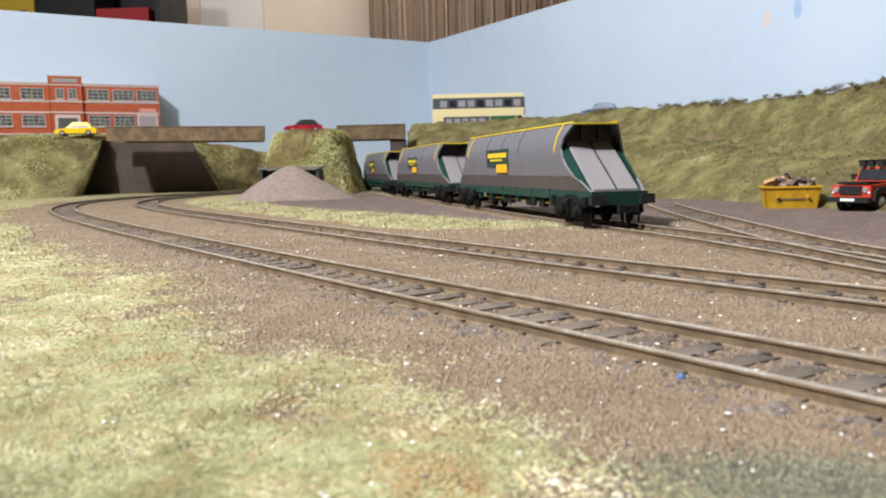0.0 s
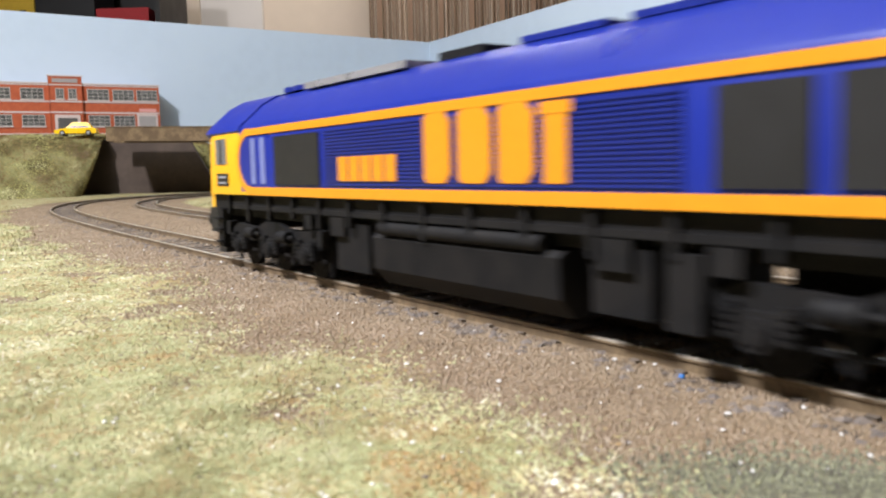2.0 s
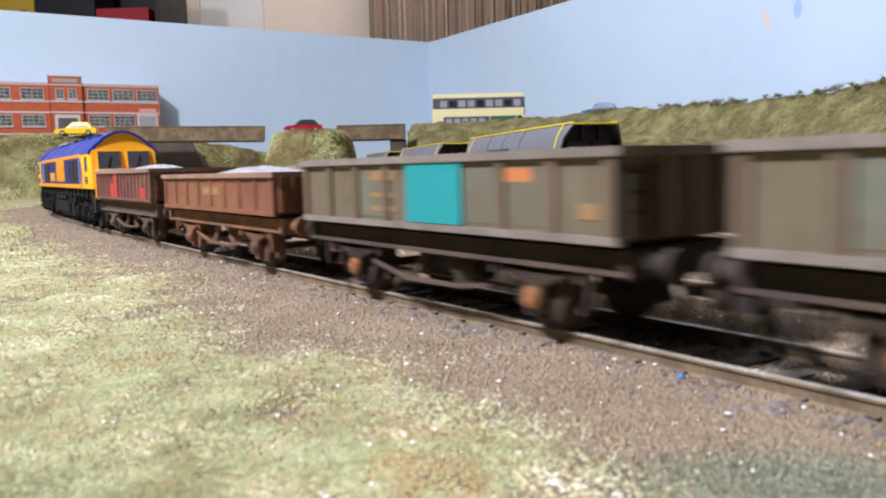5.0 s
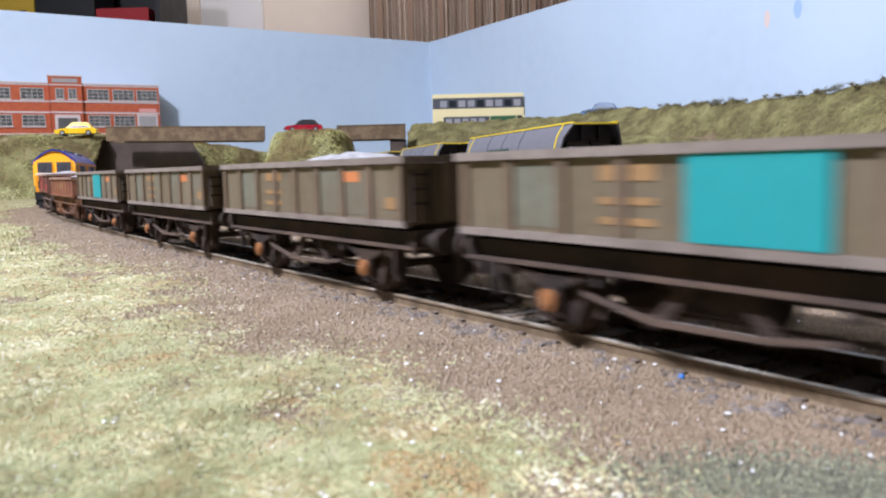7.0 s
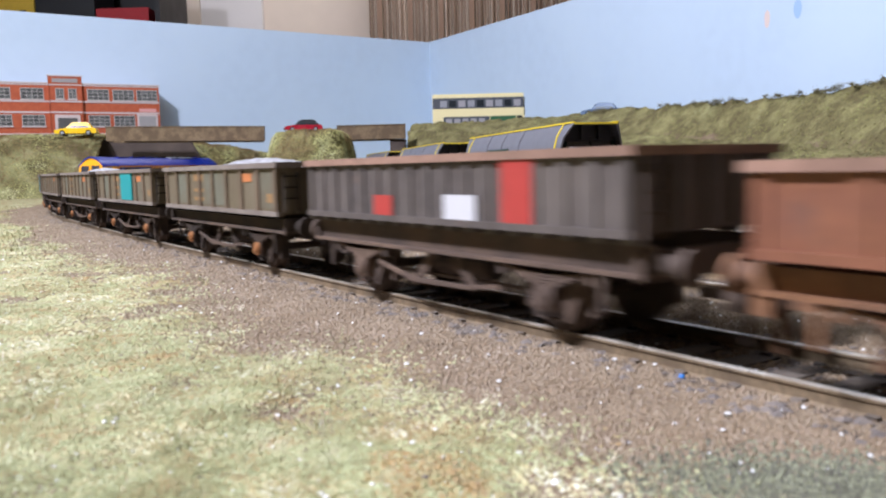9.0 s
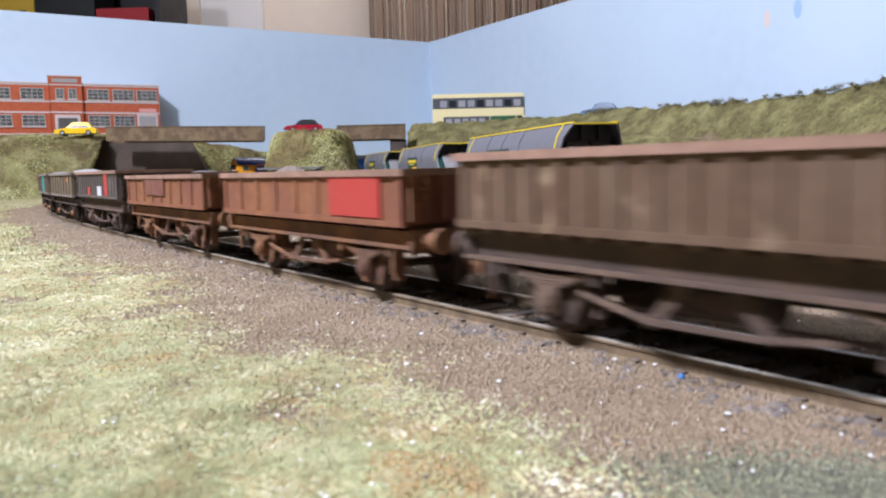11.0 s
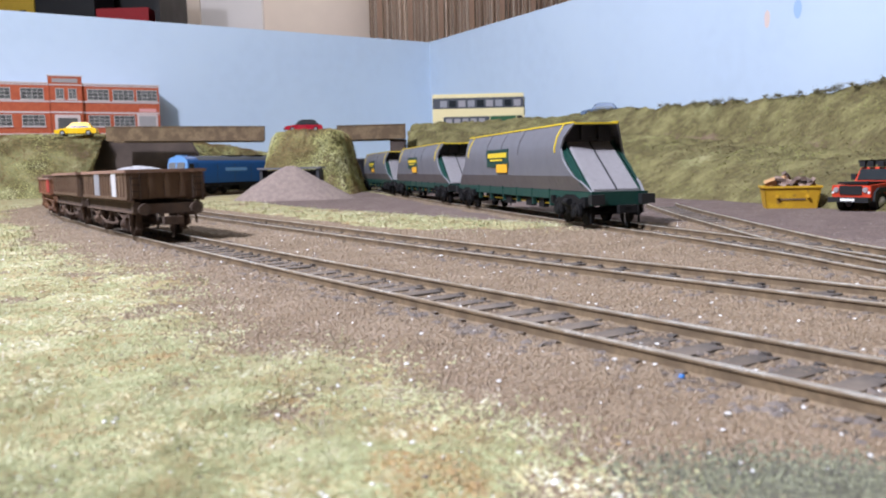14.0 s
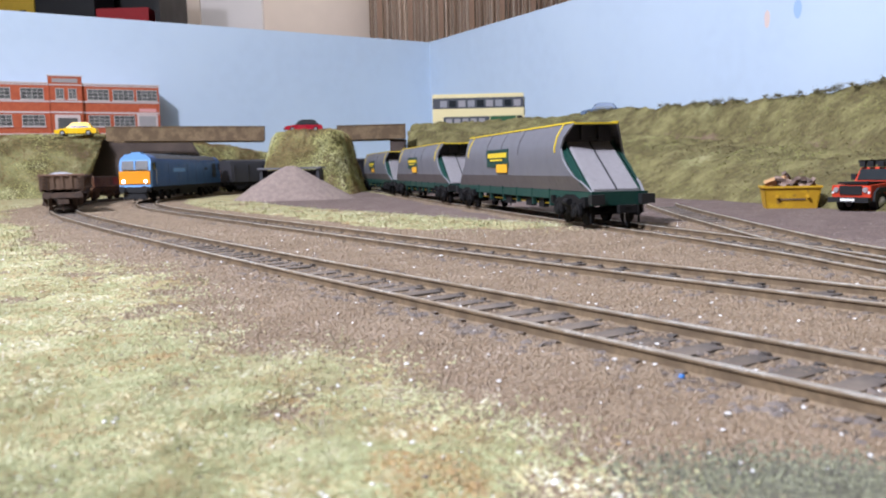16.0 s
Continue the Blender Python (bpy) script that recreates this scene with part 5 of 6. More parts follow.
def second_loco():
    """Mid-blue diesel with an orange lower front and lit lamps."""
    B = empty("diesel_locomotive", "mid-blue diesel locomotive with orange nose and lit headlights", "locomotive")
    h = 134.0
    half = [(17, 15), (17, 40), (15.5, 44.5), (11, 48.5), (0, 50)]
    full = half + [(-y, z) for y, z in half[-2::-1]]
    bm = bmesh.new()
    prism(bm, full, -h + 4, h - 4, "x")
    part("body", bm, M["sky_blue"], B, smooth=True)
    rf = [(15.8, 44.3), (11.2, 48.8), (0, 50.4), (-11.2, 48.8), (-15.8, 44.3), (-11, 48.2), (0, 49.8), (11, 48.2)]
    bm = bmesh.new()
    prism(bm, rf, -h + 20, h - 24, "x")
    part("roof", bm, M["roof_grey"], B, "dark grey roof cover", smooth=True)
    for way in (1, -1):
        bm = bmesh.new()
        r0 = [bm.verts.new((way * (h - 3.9), y, z)) for y, z in full]
        r1 = [bm.verts.new((way * (h - max(0, (z - 30) * 0.28)), y * 0.95, z - (1.5 if z > 47 else 0))) for y, z in full]
        for i in range(len(full)):
            bm.faces.new((r0[i], r1[i], r1[(i + 1) % len(full)], r0[(i + 1) % len(full)]))
        bm.faces.new(r0), bm.faces.new(r1[::-1])
        part("cab_front", bm, M["sky_blue_pale"], B, "pale blue cab front", smooth=True)
        part("nose_panel", one_box(*sorted((way * (h - 1.5), way * (h + 0.7))), -16, 16, 18, 31.5, bevel=0.5), M["orange"], B, "orange warning panel")
        for s in (-1, 1):
            m4 = Matrix.Translation((way * (h - 1.9), s * 7.2, 37.2)) @ Matrix.Rotation(radians(way * -15.6), 4, "Y")
            bm = bmesh.new()
            box(bm, -0.4, 0.5, -6.4, 6.4, -4.6, 4.6, m4)
            part("windscreen", bm, M["grey_glass"], B)
            bm = bmesh.new()
            cyl(bm, way * (h + 0.9), s * 11.5, 20.8, 1.7, 1.0, "x", 16)
            part("headlight", bm, M["lamp_on"] if way > 0 else M["dark_glass"], B, "bright white lit headlight" if way > 0 else "")
            part("side_window", one_box(*sorted((way * (h - 14), way * (h - 6))), *sorted((s * 16.8, s * 17.3)), 32, 40), M["dark_glass"], B)
            part("cab_door", one_box(*sorted((way * (h - 22), way * (h - 16))), *sorted((s * 16.9, s * 17.25)), 17, 41), M["sky_blue"], B)
        buffers(B, way * h, 13.0, M["black"], way)
        part("buffer_beam", one_box(*sorted((way * (h - 6), way * h)), -15, 15, 9, 15, bevel=0.4), M["black"], B)
        part("snow_plough", one_box(*sorted((way * (h - 3), way * (h + 1.4))), -12, 12, 2.5, 8), M["black"], B)
        bogie_frame(B, way * 84, three=True)
    for s in (-1, 1):
        part("grille", one_box(-108, -92, *sorted((s * 16.8, s * 17.4)), 22, 40), M["black"], B, "black radiator grille")
        part("lettering_bar", one_box(20, 62, *sorted((s * 17, s * 17.2)), 30, 34.5), M["sky_blue_pale"], B, "faint pale bar in place of lettering")
        part("lettering_bar", one_box(-70, -58, *sorted((s * 17, s * 17.2)), 32, 35), M["black"], B)
        part("sill", one_box(-h + 5, h - 5, *sorted((s * 14, s * 16.6)), 11, 14.9), M["frame_black"], B)
    part("fuel_tank", one_box(-34, 34, -14, 14, 4.5, 14.5, bevel=2), M["frame_black"], B)
    part("floor_frame", one_box(-h + 8, h - 8, -13, 13, 11, 15), M["frame_black"], B)
    for s in (-1, 1):
        for i in range(6):
            x = -88 + i * 33
            part("panel_seam", one_box(x, x + 0.5, *sorted((s * 17, s * 17.15)), 16, 40), M["roof_grey"], B)
        part("handrail", one_box(h - 15.4, h - 15, *sorted((s * 17.3, s * 17.8)), 18, 34), M["white"], B)
    part("screen_pillar", one_box(h - 2.6, h - 0.9, -0.9, 0.9, 32, 42), M["sky_blue_pale"], B)
    part("horn_box", one_box(h - 16, h - 6, -5, 5, 48.2, 51, bevel=0.6), M["sky_blue_pale"], B)
    for i in range(3):
        part("roof_grille", one_box(-70 + i * 44, -44 + i * 44, -8, 8, 49.6, 51.2, bevel=0.4), M["frame_black"], B)
    grow = Matrix.Scale(1.05, 4)
    for ob in B.children_recursive:
        ob.data.transform(grow)
    return B


def dark_wagon():
    D = empty("covered_wagon", "dark blue-black bogie wagon behind the blue locomotive", "wagon", group="dark wagons of the second train")
    half = [(16.5, 15), (17, 24), (16.6, 40), (14, 45), (0, 47.5)]
    full = half + [(-y, z) for y, z in half[-2::-1]]
    bm = bmesh.new()
    prism(bm, full, -105, 105, "x")
    part("body", bm, M["hop_dark"], D, smooth=True)
    for s in (-1, 1):
        for i in range(9):
            x = -100 + i * 25
            part("rib", one_box(x - 1, x + 1, *sorted((s * 16.4, s * 17.6)), 16, 40), M["hop_dark"], D)
        part("solebar", one_box(-107, 107, *sorted((s * 12, s * 15)), 11, 14.9), M["frame_black"], D)
    for way in (-1, 1):
        bogie_frame(D, way * 76, 5.8, M["frame_black"], spread=12, three=False)
        buffers(D, way * 107, 13, M["black"], way)
        part("headstock", one_box(*sorted((way * 104, way * 107)), -15, 15, 10.5, 15, bevel=0.3), M["frame_black"], D)
    return D


BLUE_LOCO = heavy_loco()
OLIVE_MARKS = ((10, 20, 19.5, 20.6, M["tan_mark"], "ochre stencil bar"), (10, 20, 22.5, 23.6, M["tan_mark"], "ochre stencil bar"), (10, 20, 26, 28.3, M["tan_mark"], "ochre stencil bar"),
               (-34.5, -26.5, 25.8, 28.2, M["orange_mark"], "small orange stencil panel"), (-50, -46, 20, 22.5, M["tan_mark"], "ochre stencil mark"))
TEAL = ((-14.8, 4.6, 17.8, 30, M["teal"], "teal repaint panel"),)
TRAIN = []
TRAIN.append(box_wagon("ribbed", M["rust_red"], M["dust_pink"], M["gear"], "weathered maroon ribbed box wagon with red repaint patches",
                       ((6, 13, 18, 29.5, M["red_patch"], "tall red repaint patch"), (13.1, 22, 18.4, 25, M["red_patch"], "red repaint patch"), (-46, -36, 18.2, 23.2, M["red_patch"], "red repaint patch")), True))
TRAIN.append(box_wagon("low", M["rust_orange"], M["dust_pink"], M["gear_orange"], "rusty orange-brown low-sided box wagon", ((-8, 8, 21.5, 24.0, M["tan_mark"], "faded ochre stencil"),), True))
TRAIN.append(box_wagon("panel", M["olive"], M["dust_rim"], M["gear_dark"], "dirty olive box wagon with a teal repaint panel", OLIVE_MARKS + TEAL, False, (1, 2, 5)))
TRAIN.append(box_wagon("panel", M["olive"], M["dust_rim"], M["gear_dark"], "dirty olive panel-sided box wagon with ochre stencils", OLIVE_MARKS, False, (0, 2, 4, 6)))
TRAIN.append(box_wagon("panel", M["olive"], M["dust_rim"], M["gear_dark"], "dirty olive panel-sided box wagon with a grey stone load", OLIVE_MARKS, True, (1, 2, 6)))
TRAIN.append(box_wagon("panel", M["olive"], M["dust_rim"], M["gear_dark"], "dirty olive box wagon with a wide teal repaint panel", OLIVE_MARKS[3:] + tuple((7, 18, z, q, M["tan_mark"], "ochre stencil bar") for z, q in ((19.5, 20.6), (22.5, 23.6), (26, 28.3))) + ((-19.5, 1.5, 17.8, 30, M["teal"], "teal repaint panel"),), False, (1, 6)))
TRAIN.append(box_wagon("panel", M["olive"], M["dust_rim"], M["gear_dark"], "dirty olive box wagon with pale faded panels", OLIVE_MARKS, True, (0, 3, 4, 6)))
TRAIN.append(box_wagon("ribbed", M["charcoal"], M["dust_pink"], M["gear"], "charcoal ribbed box wagon with red and white repaint patches",
                       ((13, 20.6, 18.4, 23.0, M["red_patch"], "red repaint patch"), (-16.6, -6.4, 18.2, 23.4, M["white_patch"], "white repaint patch"), (-32.3, -24, 17.6, 30, M["red_patch"], "tall red repaint patch")), False))
TRAIN.append(box_wagon("low", M["rust_orange"], M["dust_pink"], M["gear_orange"], "orange-brown low-sided box wagon with a maroon patch", ((-6, 22, 20.5, 27, M["rust_red"], "maroon faded patch"),), False))
TRAIN.append(box_wagon("low", M["rust_orange"], M["dust_pink"], M["gear_orange"], "orange-brown low-sided box wagon with a red patch", ((-45, -20.5, 18, 29.6, M["red_patch"], "red repaint patch"),), False))
TRAIN.append(box_wagon("ribbed", M["mid_brown"], M["dust_pink"], M["gear"], "dusty brown ribbed box wagon", (), False))
TRAIN.append(box_wagon("ribbed", M["mid_brown"], M["dust_pink"], M["gear"], "dusty brown ribbed box wagon with grey and white patches",
                       ((7, 20, 17.8, 29.6, M["grey_patch"], "grey repaint patch"), (-32.4, -22.5, 17.8, 29.6, M["white_patch"], "white repaint patch")), True))
BLUE_TWO = second_loco()
DARK = [dark_wagon()]
DARK.append(copy_thing(DARK[0], Matrix.Identity(4)))


def hoppers():
    h = hopper_wagon()
    head = math.degrees(math.atan2(-977, 216))
    for i in range(3):
        d = 126 + i * 286
        m = at_mm(81.0 - 0.2150 * d, 379 + 0.9766 * d, 0, 0, 0, head)
        if i:
            copy_thing(h, m)
        else:
            h.matrix_basis = m


hoppers()


# ---- track ----
def sweep(line, offset, a0, a1, outline):
    bm = bmesh.new()
    pts = line[0]
    rings = []
    for i in range(a0, min(a1, len(pts))):
        x, y, a = pts[i]
        nx, ny = -math.sin(a), math.cos(a)
        rings.append([bm.verts.new((x + nx * (offset + u), y + ny * (offset + u), z)) for u, z in outline])
    n = len(outline)
    for r0, r1 in zip(rings, rings[1:]):
        for i in range(n):
            bm.faces.new((r0[i], r1[i], r1[(i + 1) % n], r0[(i + 1) % n]))
    bm.faces.new(rings[0]), bm.faces.new(rings[-1][::-1])
    return bm


def track(line, s_from, s_to, label, pitch=9.3, seed=1):
    T = empty("railway_track", label, "track", group="lines of track")
    s0 = line[1]
    a0, a1 = max(0, int((s_from - s0) / 5)), int((s_to - s0) / 5)
    for s in (-1, 1):
        r = part("rail", sweep(line, s * GAUGE / 2, a0, a1, [(-0.95, -2.5), (0.95, -2.5), (0.35, -2.15), (0.3, -0.75), (0.62, -0.55), (0.62, -0.2), (-0.62, -0.2), (-0.62, -0.55), (-0.3, -0.75), (-0.35, -2.15)]), M["rail_side"], T, "rust-brown rail")
        part("rail_head", sweep(line, s * GAUGE / 2, a0, a1, [(-0.56, -0.195), (0.56, -0.195), (0.5, 0.0), (-0.5, 0.0)]), M["rail_top"], r, "worn bright rail head")
    rnd = random.Random(seed)
    shapes = []
    for k in range(4):
        bm = bmesh.new()
        box(bm, -2.1 - rnd.uniform(0, 0.3), 2.1 + rnd.uniform(0, 0.3), -17.6 - rnd.uniform(0, 1.5), 17.6 + rnd.uniform(0, 1.5), -4.2, -2.3)
        for sgn in (-1, 1):
            for q in (-1.9, 1.9):
                box(bm, -0.8, 0.8, sgn * GAUGE / 2 + q * 0.7 - 0.5, sgn * GAUGE / 2 + q * 0.7 + 0.5, -2.3, -1.8)
        for v in bm.verts:
            v.co.x += rnd.uniform(-0.25, 0.25)
            v.co.y += rnd.uniform(-0.3, 0.3)
        shapes.append(finish(bm, "sleeper", M["sleeper"]))
    n = int((s_to - s_from) / pitch)
    for i in range(min(n, 290)):
        p = along(line, s_from + i * pitch)
        ob = new("sleeper", shapes[rnd.randrange(4)])
        ob.parent = T
        ob.matrix_basis = at_mm(p[0], p[1], rnd.uniform(-0.25, 0.12), 0, 0, math.degrees(p[2]) + rnd.uniform(-1.6, 1.6))
    return T


track(MAIN, -700, 2000, "single line of dusty brown flexible model track", 9.35, 1)
track(INNER, -280, 2000, "inner line of dusty brown flexible model track", 9.35, 2)
track(SIDING, 0, 1270, "siding track half sunk in yard dust", 9.35, 3)
track(SPUR, 0, 370, "short spur track diverging through a turnout", 9.35, 4)


# ---- what moves ----
def at_time(rows, t):
    for (t0, s0), (t1, s1) in zip(rows, rows[1:]):
        if t <= t1:
            return s0 + (s1 - s0) * (t - t0) / (t1 - t0)
    return rows[-1][1]


TEAL_S = [(0, -652), (0.8, -534), (2.0, -359), (2.6, -269.5), (3.8, -81), (6.6, 362.5), (7.4, 487), (8.0, 583), (9.1, 763), (11.6, 1161), (12.8, 1361), (13.4, 1463), (14.2, 1588), (15.4, 1820), (16.0, 1934)]
BLUE_S = [(0, 2645), (16.0, 1077)]


def motions():
    times = [i * 0.2 for i in range(81)]
    def s_of(t):
        return (at_time(TEAL_S, max(0, t - 0.3)) + at_time(TEAL_S, t) + at_time(TEAL_S, min(16, t + 0.3))) / 3 if 0.3 <= t <= 15.7 else at_time(TEAL_S, t)
    walk(BLUE_LOCO, [(t, on_line(MAIN, s_of(t) + 459, 184)) for t in times])
    for i, w in enumerate(TRAIN):
        walk(w, [(t, on_line(MAIN, s_of(t) + (2 - i) * 128, 66)) for t in times])
    walk(BLUE_TWO, [(t, on_line(INNER, at_time(BLUE_S, t), 168, -1)) for t in times])
    for i, w in enumerate(DARK):
        walk(w, [(t, on_line(INNER, at_time(BLUE_S, t) + 268 + i * 228, 152, -1)) for t in times])




# ---- road vehicles ----
def wheel(parent, x, y, r, rim=None):
    bm = bmesh.new()
    cyl(bm, x, y, r, r, 4, "y", 20)
    rounded(bm, 0.5)
    w = part("wheel", bm, M["tyre"], parent, smooth=True)
    bm = bmesh.new()
    cyl(bm, x, y, r, r * 0.58, 4.4, "y", 14)
    part("rim", bm, rim or M["silver"], w)


def car(name, label, paint, L, W, H, m, roof=None, wedge=0.0):
    C = empty(name, label, "car", m)
    h = L / 2
    r = H * 0.2
    low = [(-h, H * 0.2), (-h + 1, H * 0.16), (h - 1, H * 0.16), (h, H * 0.24), (h - 0.6, H * 0.42), (h * 0.55, H * 0.54), (-h * 0.9, H * 0.56), (-h, H * 0.46)]
    bm = bmesh.new()
    prism(bm, low, -W / 2, W / 2, "y")
    rounded(bm, H * 0.05, 2)
    part("body", bm, paint, C, smooth=True)
    top = [(-h * 0.82, H * 0.55), (-h * 0.62, H * 0.93), (-h * 0.5, H), (h * 0.06, H), (h * 0.16, H * 0.95), (h * 0.46, H * 0.54)]
    bm = bmesh.new()
    vs = prism(bm, top, -W / 2 + 1, W / 2 - 1, "y")
    for v in vs:
        if v.co.z > H * 0.8:
            v.co.y *= 0.82
    rounded(bm, H * 0.04, 2)
    cab = part("cabin", bm, roof or paint, C, smooth=True)
    for s in (-1, 1):
        for a, b in ((-0.6, -0.2), (-0.16, 0.2)):
            bm = bmesh.new()
            y0, y1 = s * (W / 2 - 0.9), s * (W / 2 - 2.4) * 0.92
            q = [(h * a - 1, y0, H * 0.58), (h * b + 1, y0, H * 0.58), (h * b - 0.5, y1, H * 0.9), (h * a + 0.6, y1, H * 0.9)]
            vv = [bm.verts.new(p) for p in q] + [bm.verts.new((p[0], p[1] - s * 0.8, p[2])) for p in q]
            bm.faces.new(vv[:4]), bm.faces.new(vv[4:])
            for i in range(4):
                bm.faces.new((vv[i], vv[(i + 1) % 4], vv[4 + (i + 1) % 4], vv[4 + i]))
            part("side_window", bm, M["dark_glass"], cab)
        bm = bmesh.new()
        cyl(bm, h - 0.8, s * W * 0.36, H * 0.36, H * 0.075, 1.0, "x", 12)
        part("headlight", bm, M["white"], C, "pale round headlight")
        for x in (-h * 0.62, h * 0.62):
            wheel(C, x, s * (W / 2 - 1.8), r)
    part("windscreen", (lambda b: (prism(b, [(h * 0.17, H * 0.92), (h * 0.23, H * 0.92), (h * 0.45, H * 0.57), (h * 0.39, H * 0.57)], -W / 2 + 2.6, W / 2 - 2.6, "y"), b)[1])(bmesh.new()), M["dark_glass"], cab)
    part("bumper", one_box(h - 0.6, h + 0.5, -W / 2 + 0.6, W / 2 - 0.6, H * 0.19, H * 0.28, bevel=0.2), M["black"], C)
    return C


car("sports_car", "dark red open-topped model car on the grassy island", M["car_red"], 54, 22, 17, at_mm(-199, 1222, 85.5, 0, 0, 196), M["black"])
car("estate_car", "bright yellow model car parked before the factory", M["car_yellow"], 62, 24, 21, at_mm(-578, 1338, 93.5, 0, 0, 192))
car("saloon_car", "dull blue model car half hidden behind the ridge", M["car_blue"], 50, 21, 17, at_mm(212, 1104, 90.5, 0, 0, 158))
car("hatchback_car", "dark grey-green model car beside the off-road vehicle", M["car_dark"], 52, 22, 17, at_mm(284, 480, -3.1, 0, 0, 209))


def off_roader():
    V = empty("off_road_vehicle", "orange-red off-road vehicle with black bonnet and roof rack", "car", at_mm(263, 496, -3.1, 0, 0, 209) @ Matrix.Scale(1.06, 4))
    bm = bmesh.new()
    prism(bm, [(-29, 6), (28, 6), (28.5, 9), (28.5, 14.6), (10, 15.6), (-29, 15.6)], -11.5, 11.5, "y")
    rounded(bm, 0.7, 2)
    part("body", bm, M["lr_red"], V, smooth=True)
    part("bonnet", one_box(10.5, 27.5, -9, 9, 15.3, 16.4, bevel=0.5), M["frame_black"], V, "black bonnet")
    bm = bmesh.new()
    vs = prism(bm, [(-28.5, 15.5), (10.5, 15.5), (5.5, 24), (-28, 24)], -11, 11, "y")
    for v in vs:
        if v.co.z > 20:
            v.co.y *= 0.9
    rounded(bm, 0.6, 2)
    cab = part("cabin", bm, M["lr_red"], V, smooth=True)
    rake = Matrix.Translation((8.1, 0, 19.9)) @ Matrix.Rotation(radians(-30), 4, "Y")
    bm = bmesh.new()
    box(bm, -0.2, 0.6, -9.2, 9.2, -3.4, 3.4, rake)
    part("windscreen", bm, M["dark_glass"], cab)
    for s in (-1, 1):
        for a, b in ((-2, 4.5), (-13, -4), (-26, -15)):
            part("side_window", one_box(a, b, *sorted((s * 10.2, s * 11.0)), 17, 22.4), M["dark_glass"], cab)
        for x in (-18, 19):
            part("wheel_arch", (lambda bq: (prism(bq, [(x - 8, 6), (x - 7, 11), (x - 4, 13.4), (x + 4, 13.4), (x + 7, 11), (x + 8, 6), (x + 6, 6), (x + 4, 10.6), (x - 4, 10.6), (x - 6, 6)], *sorted((s * 11.2, s * 12.8)), "y"), bq)[1])(bmesh.new()), M["black"], V)
            wheel(V, x, s * 9.8, 5.3)
        bm = bmesh.new()
        cyl(bm, 28.9, s * 8.7, 12.2, 1.5, 1.0, "x", 14)
        part("headlight", bm, M["silver"], V, "round silvery headlight")
        part("mirror", one_box(6, 8, *sorted((s * 11.5, s * 14.5)), 17, 20.5, bevel=0.3), M["black"], V)
        part("indicator", one_box(28.4, 29, *sorted((s * 10.2, s * 11.2)), 10.2, 11.4), M["white"], V)
    part("grille", one_box(28.2, 29.2, -6.6, 6.6, 9.6, 14.4, bevel=0.2), M["black"], V, "black slatted grille")
    part("bumper", one_box(28.4, 31.5, -12, 12, 5.4, 8.2, bevel=0.4), M["black"], V)
    part("plate_bar", one_box(31.5, 31.8, -4.2, 4.2, 6.2, 7.6), M["white"], V, "pale blank plate")
    rack = part("roof_rack", one_box(-27, 6, -10.5, 10.5, 25.4, 26.4), M["black"], V, "black roof rack")
    for i in range(7):
        part("rack_bar", one_box(-26 + i * 5, -24.6 + i * 5, -10.4, 10.4, 26.5, 27.4), M["black"], rack)
    for s in (-1, 1):
        part("rack_rail", one_box(-27, 7, *sorted((s * 9.8, s * 10.8)), 26.5, 28.2), M["black"], rack)
    for y in (-8, -3, 3, 8):
        part("roof_lamp", one_box(5.4, 7.6, y - 1.7, y + 1.7, 24.4, 27.4, bevel=0.4), M["black"], V)
    for x in (-26, 4):
        for s in (-1, 1):
            part("rack_leg", one_box(x - 0.6, x + 0.6, *sorted((s * 8.5, s * 9.5)), 23.6, 25.5), M["black"], V)


off_roader()


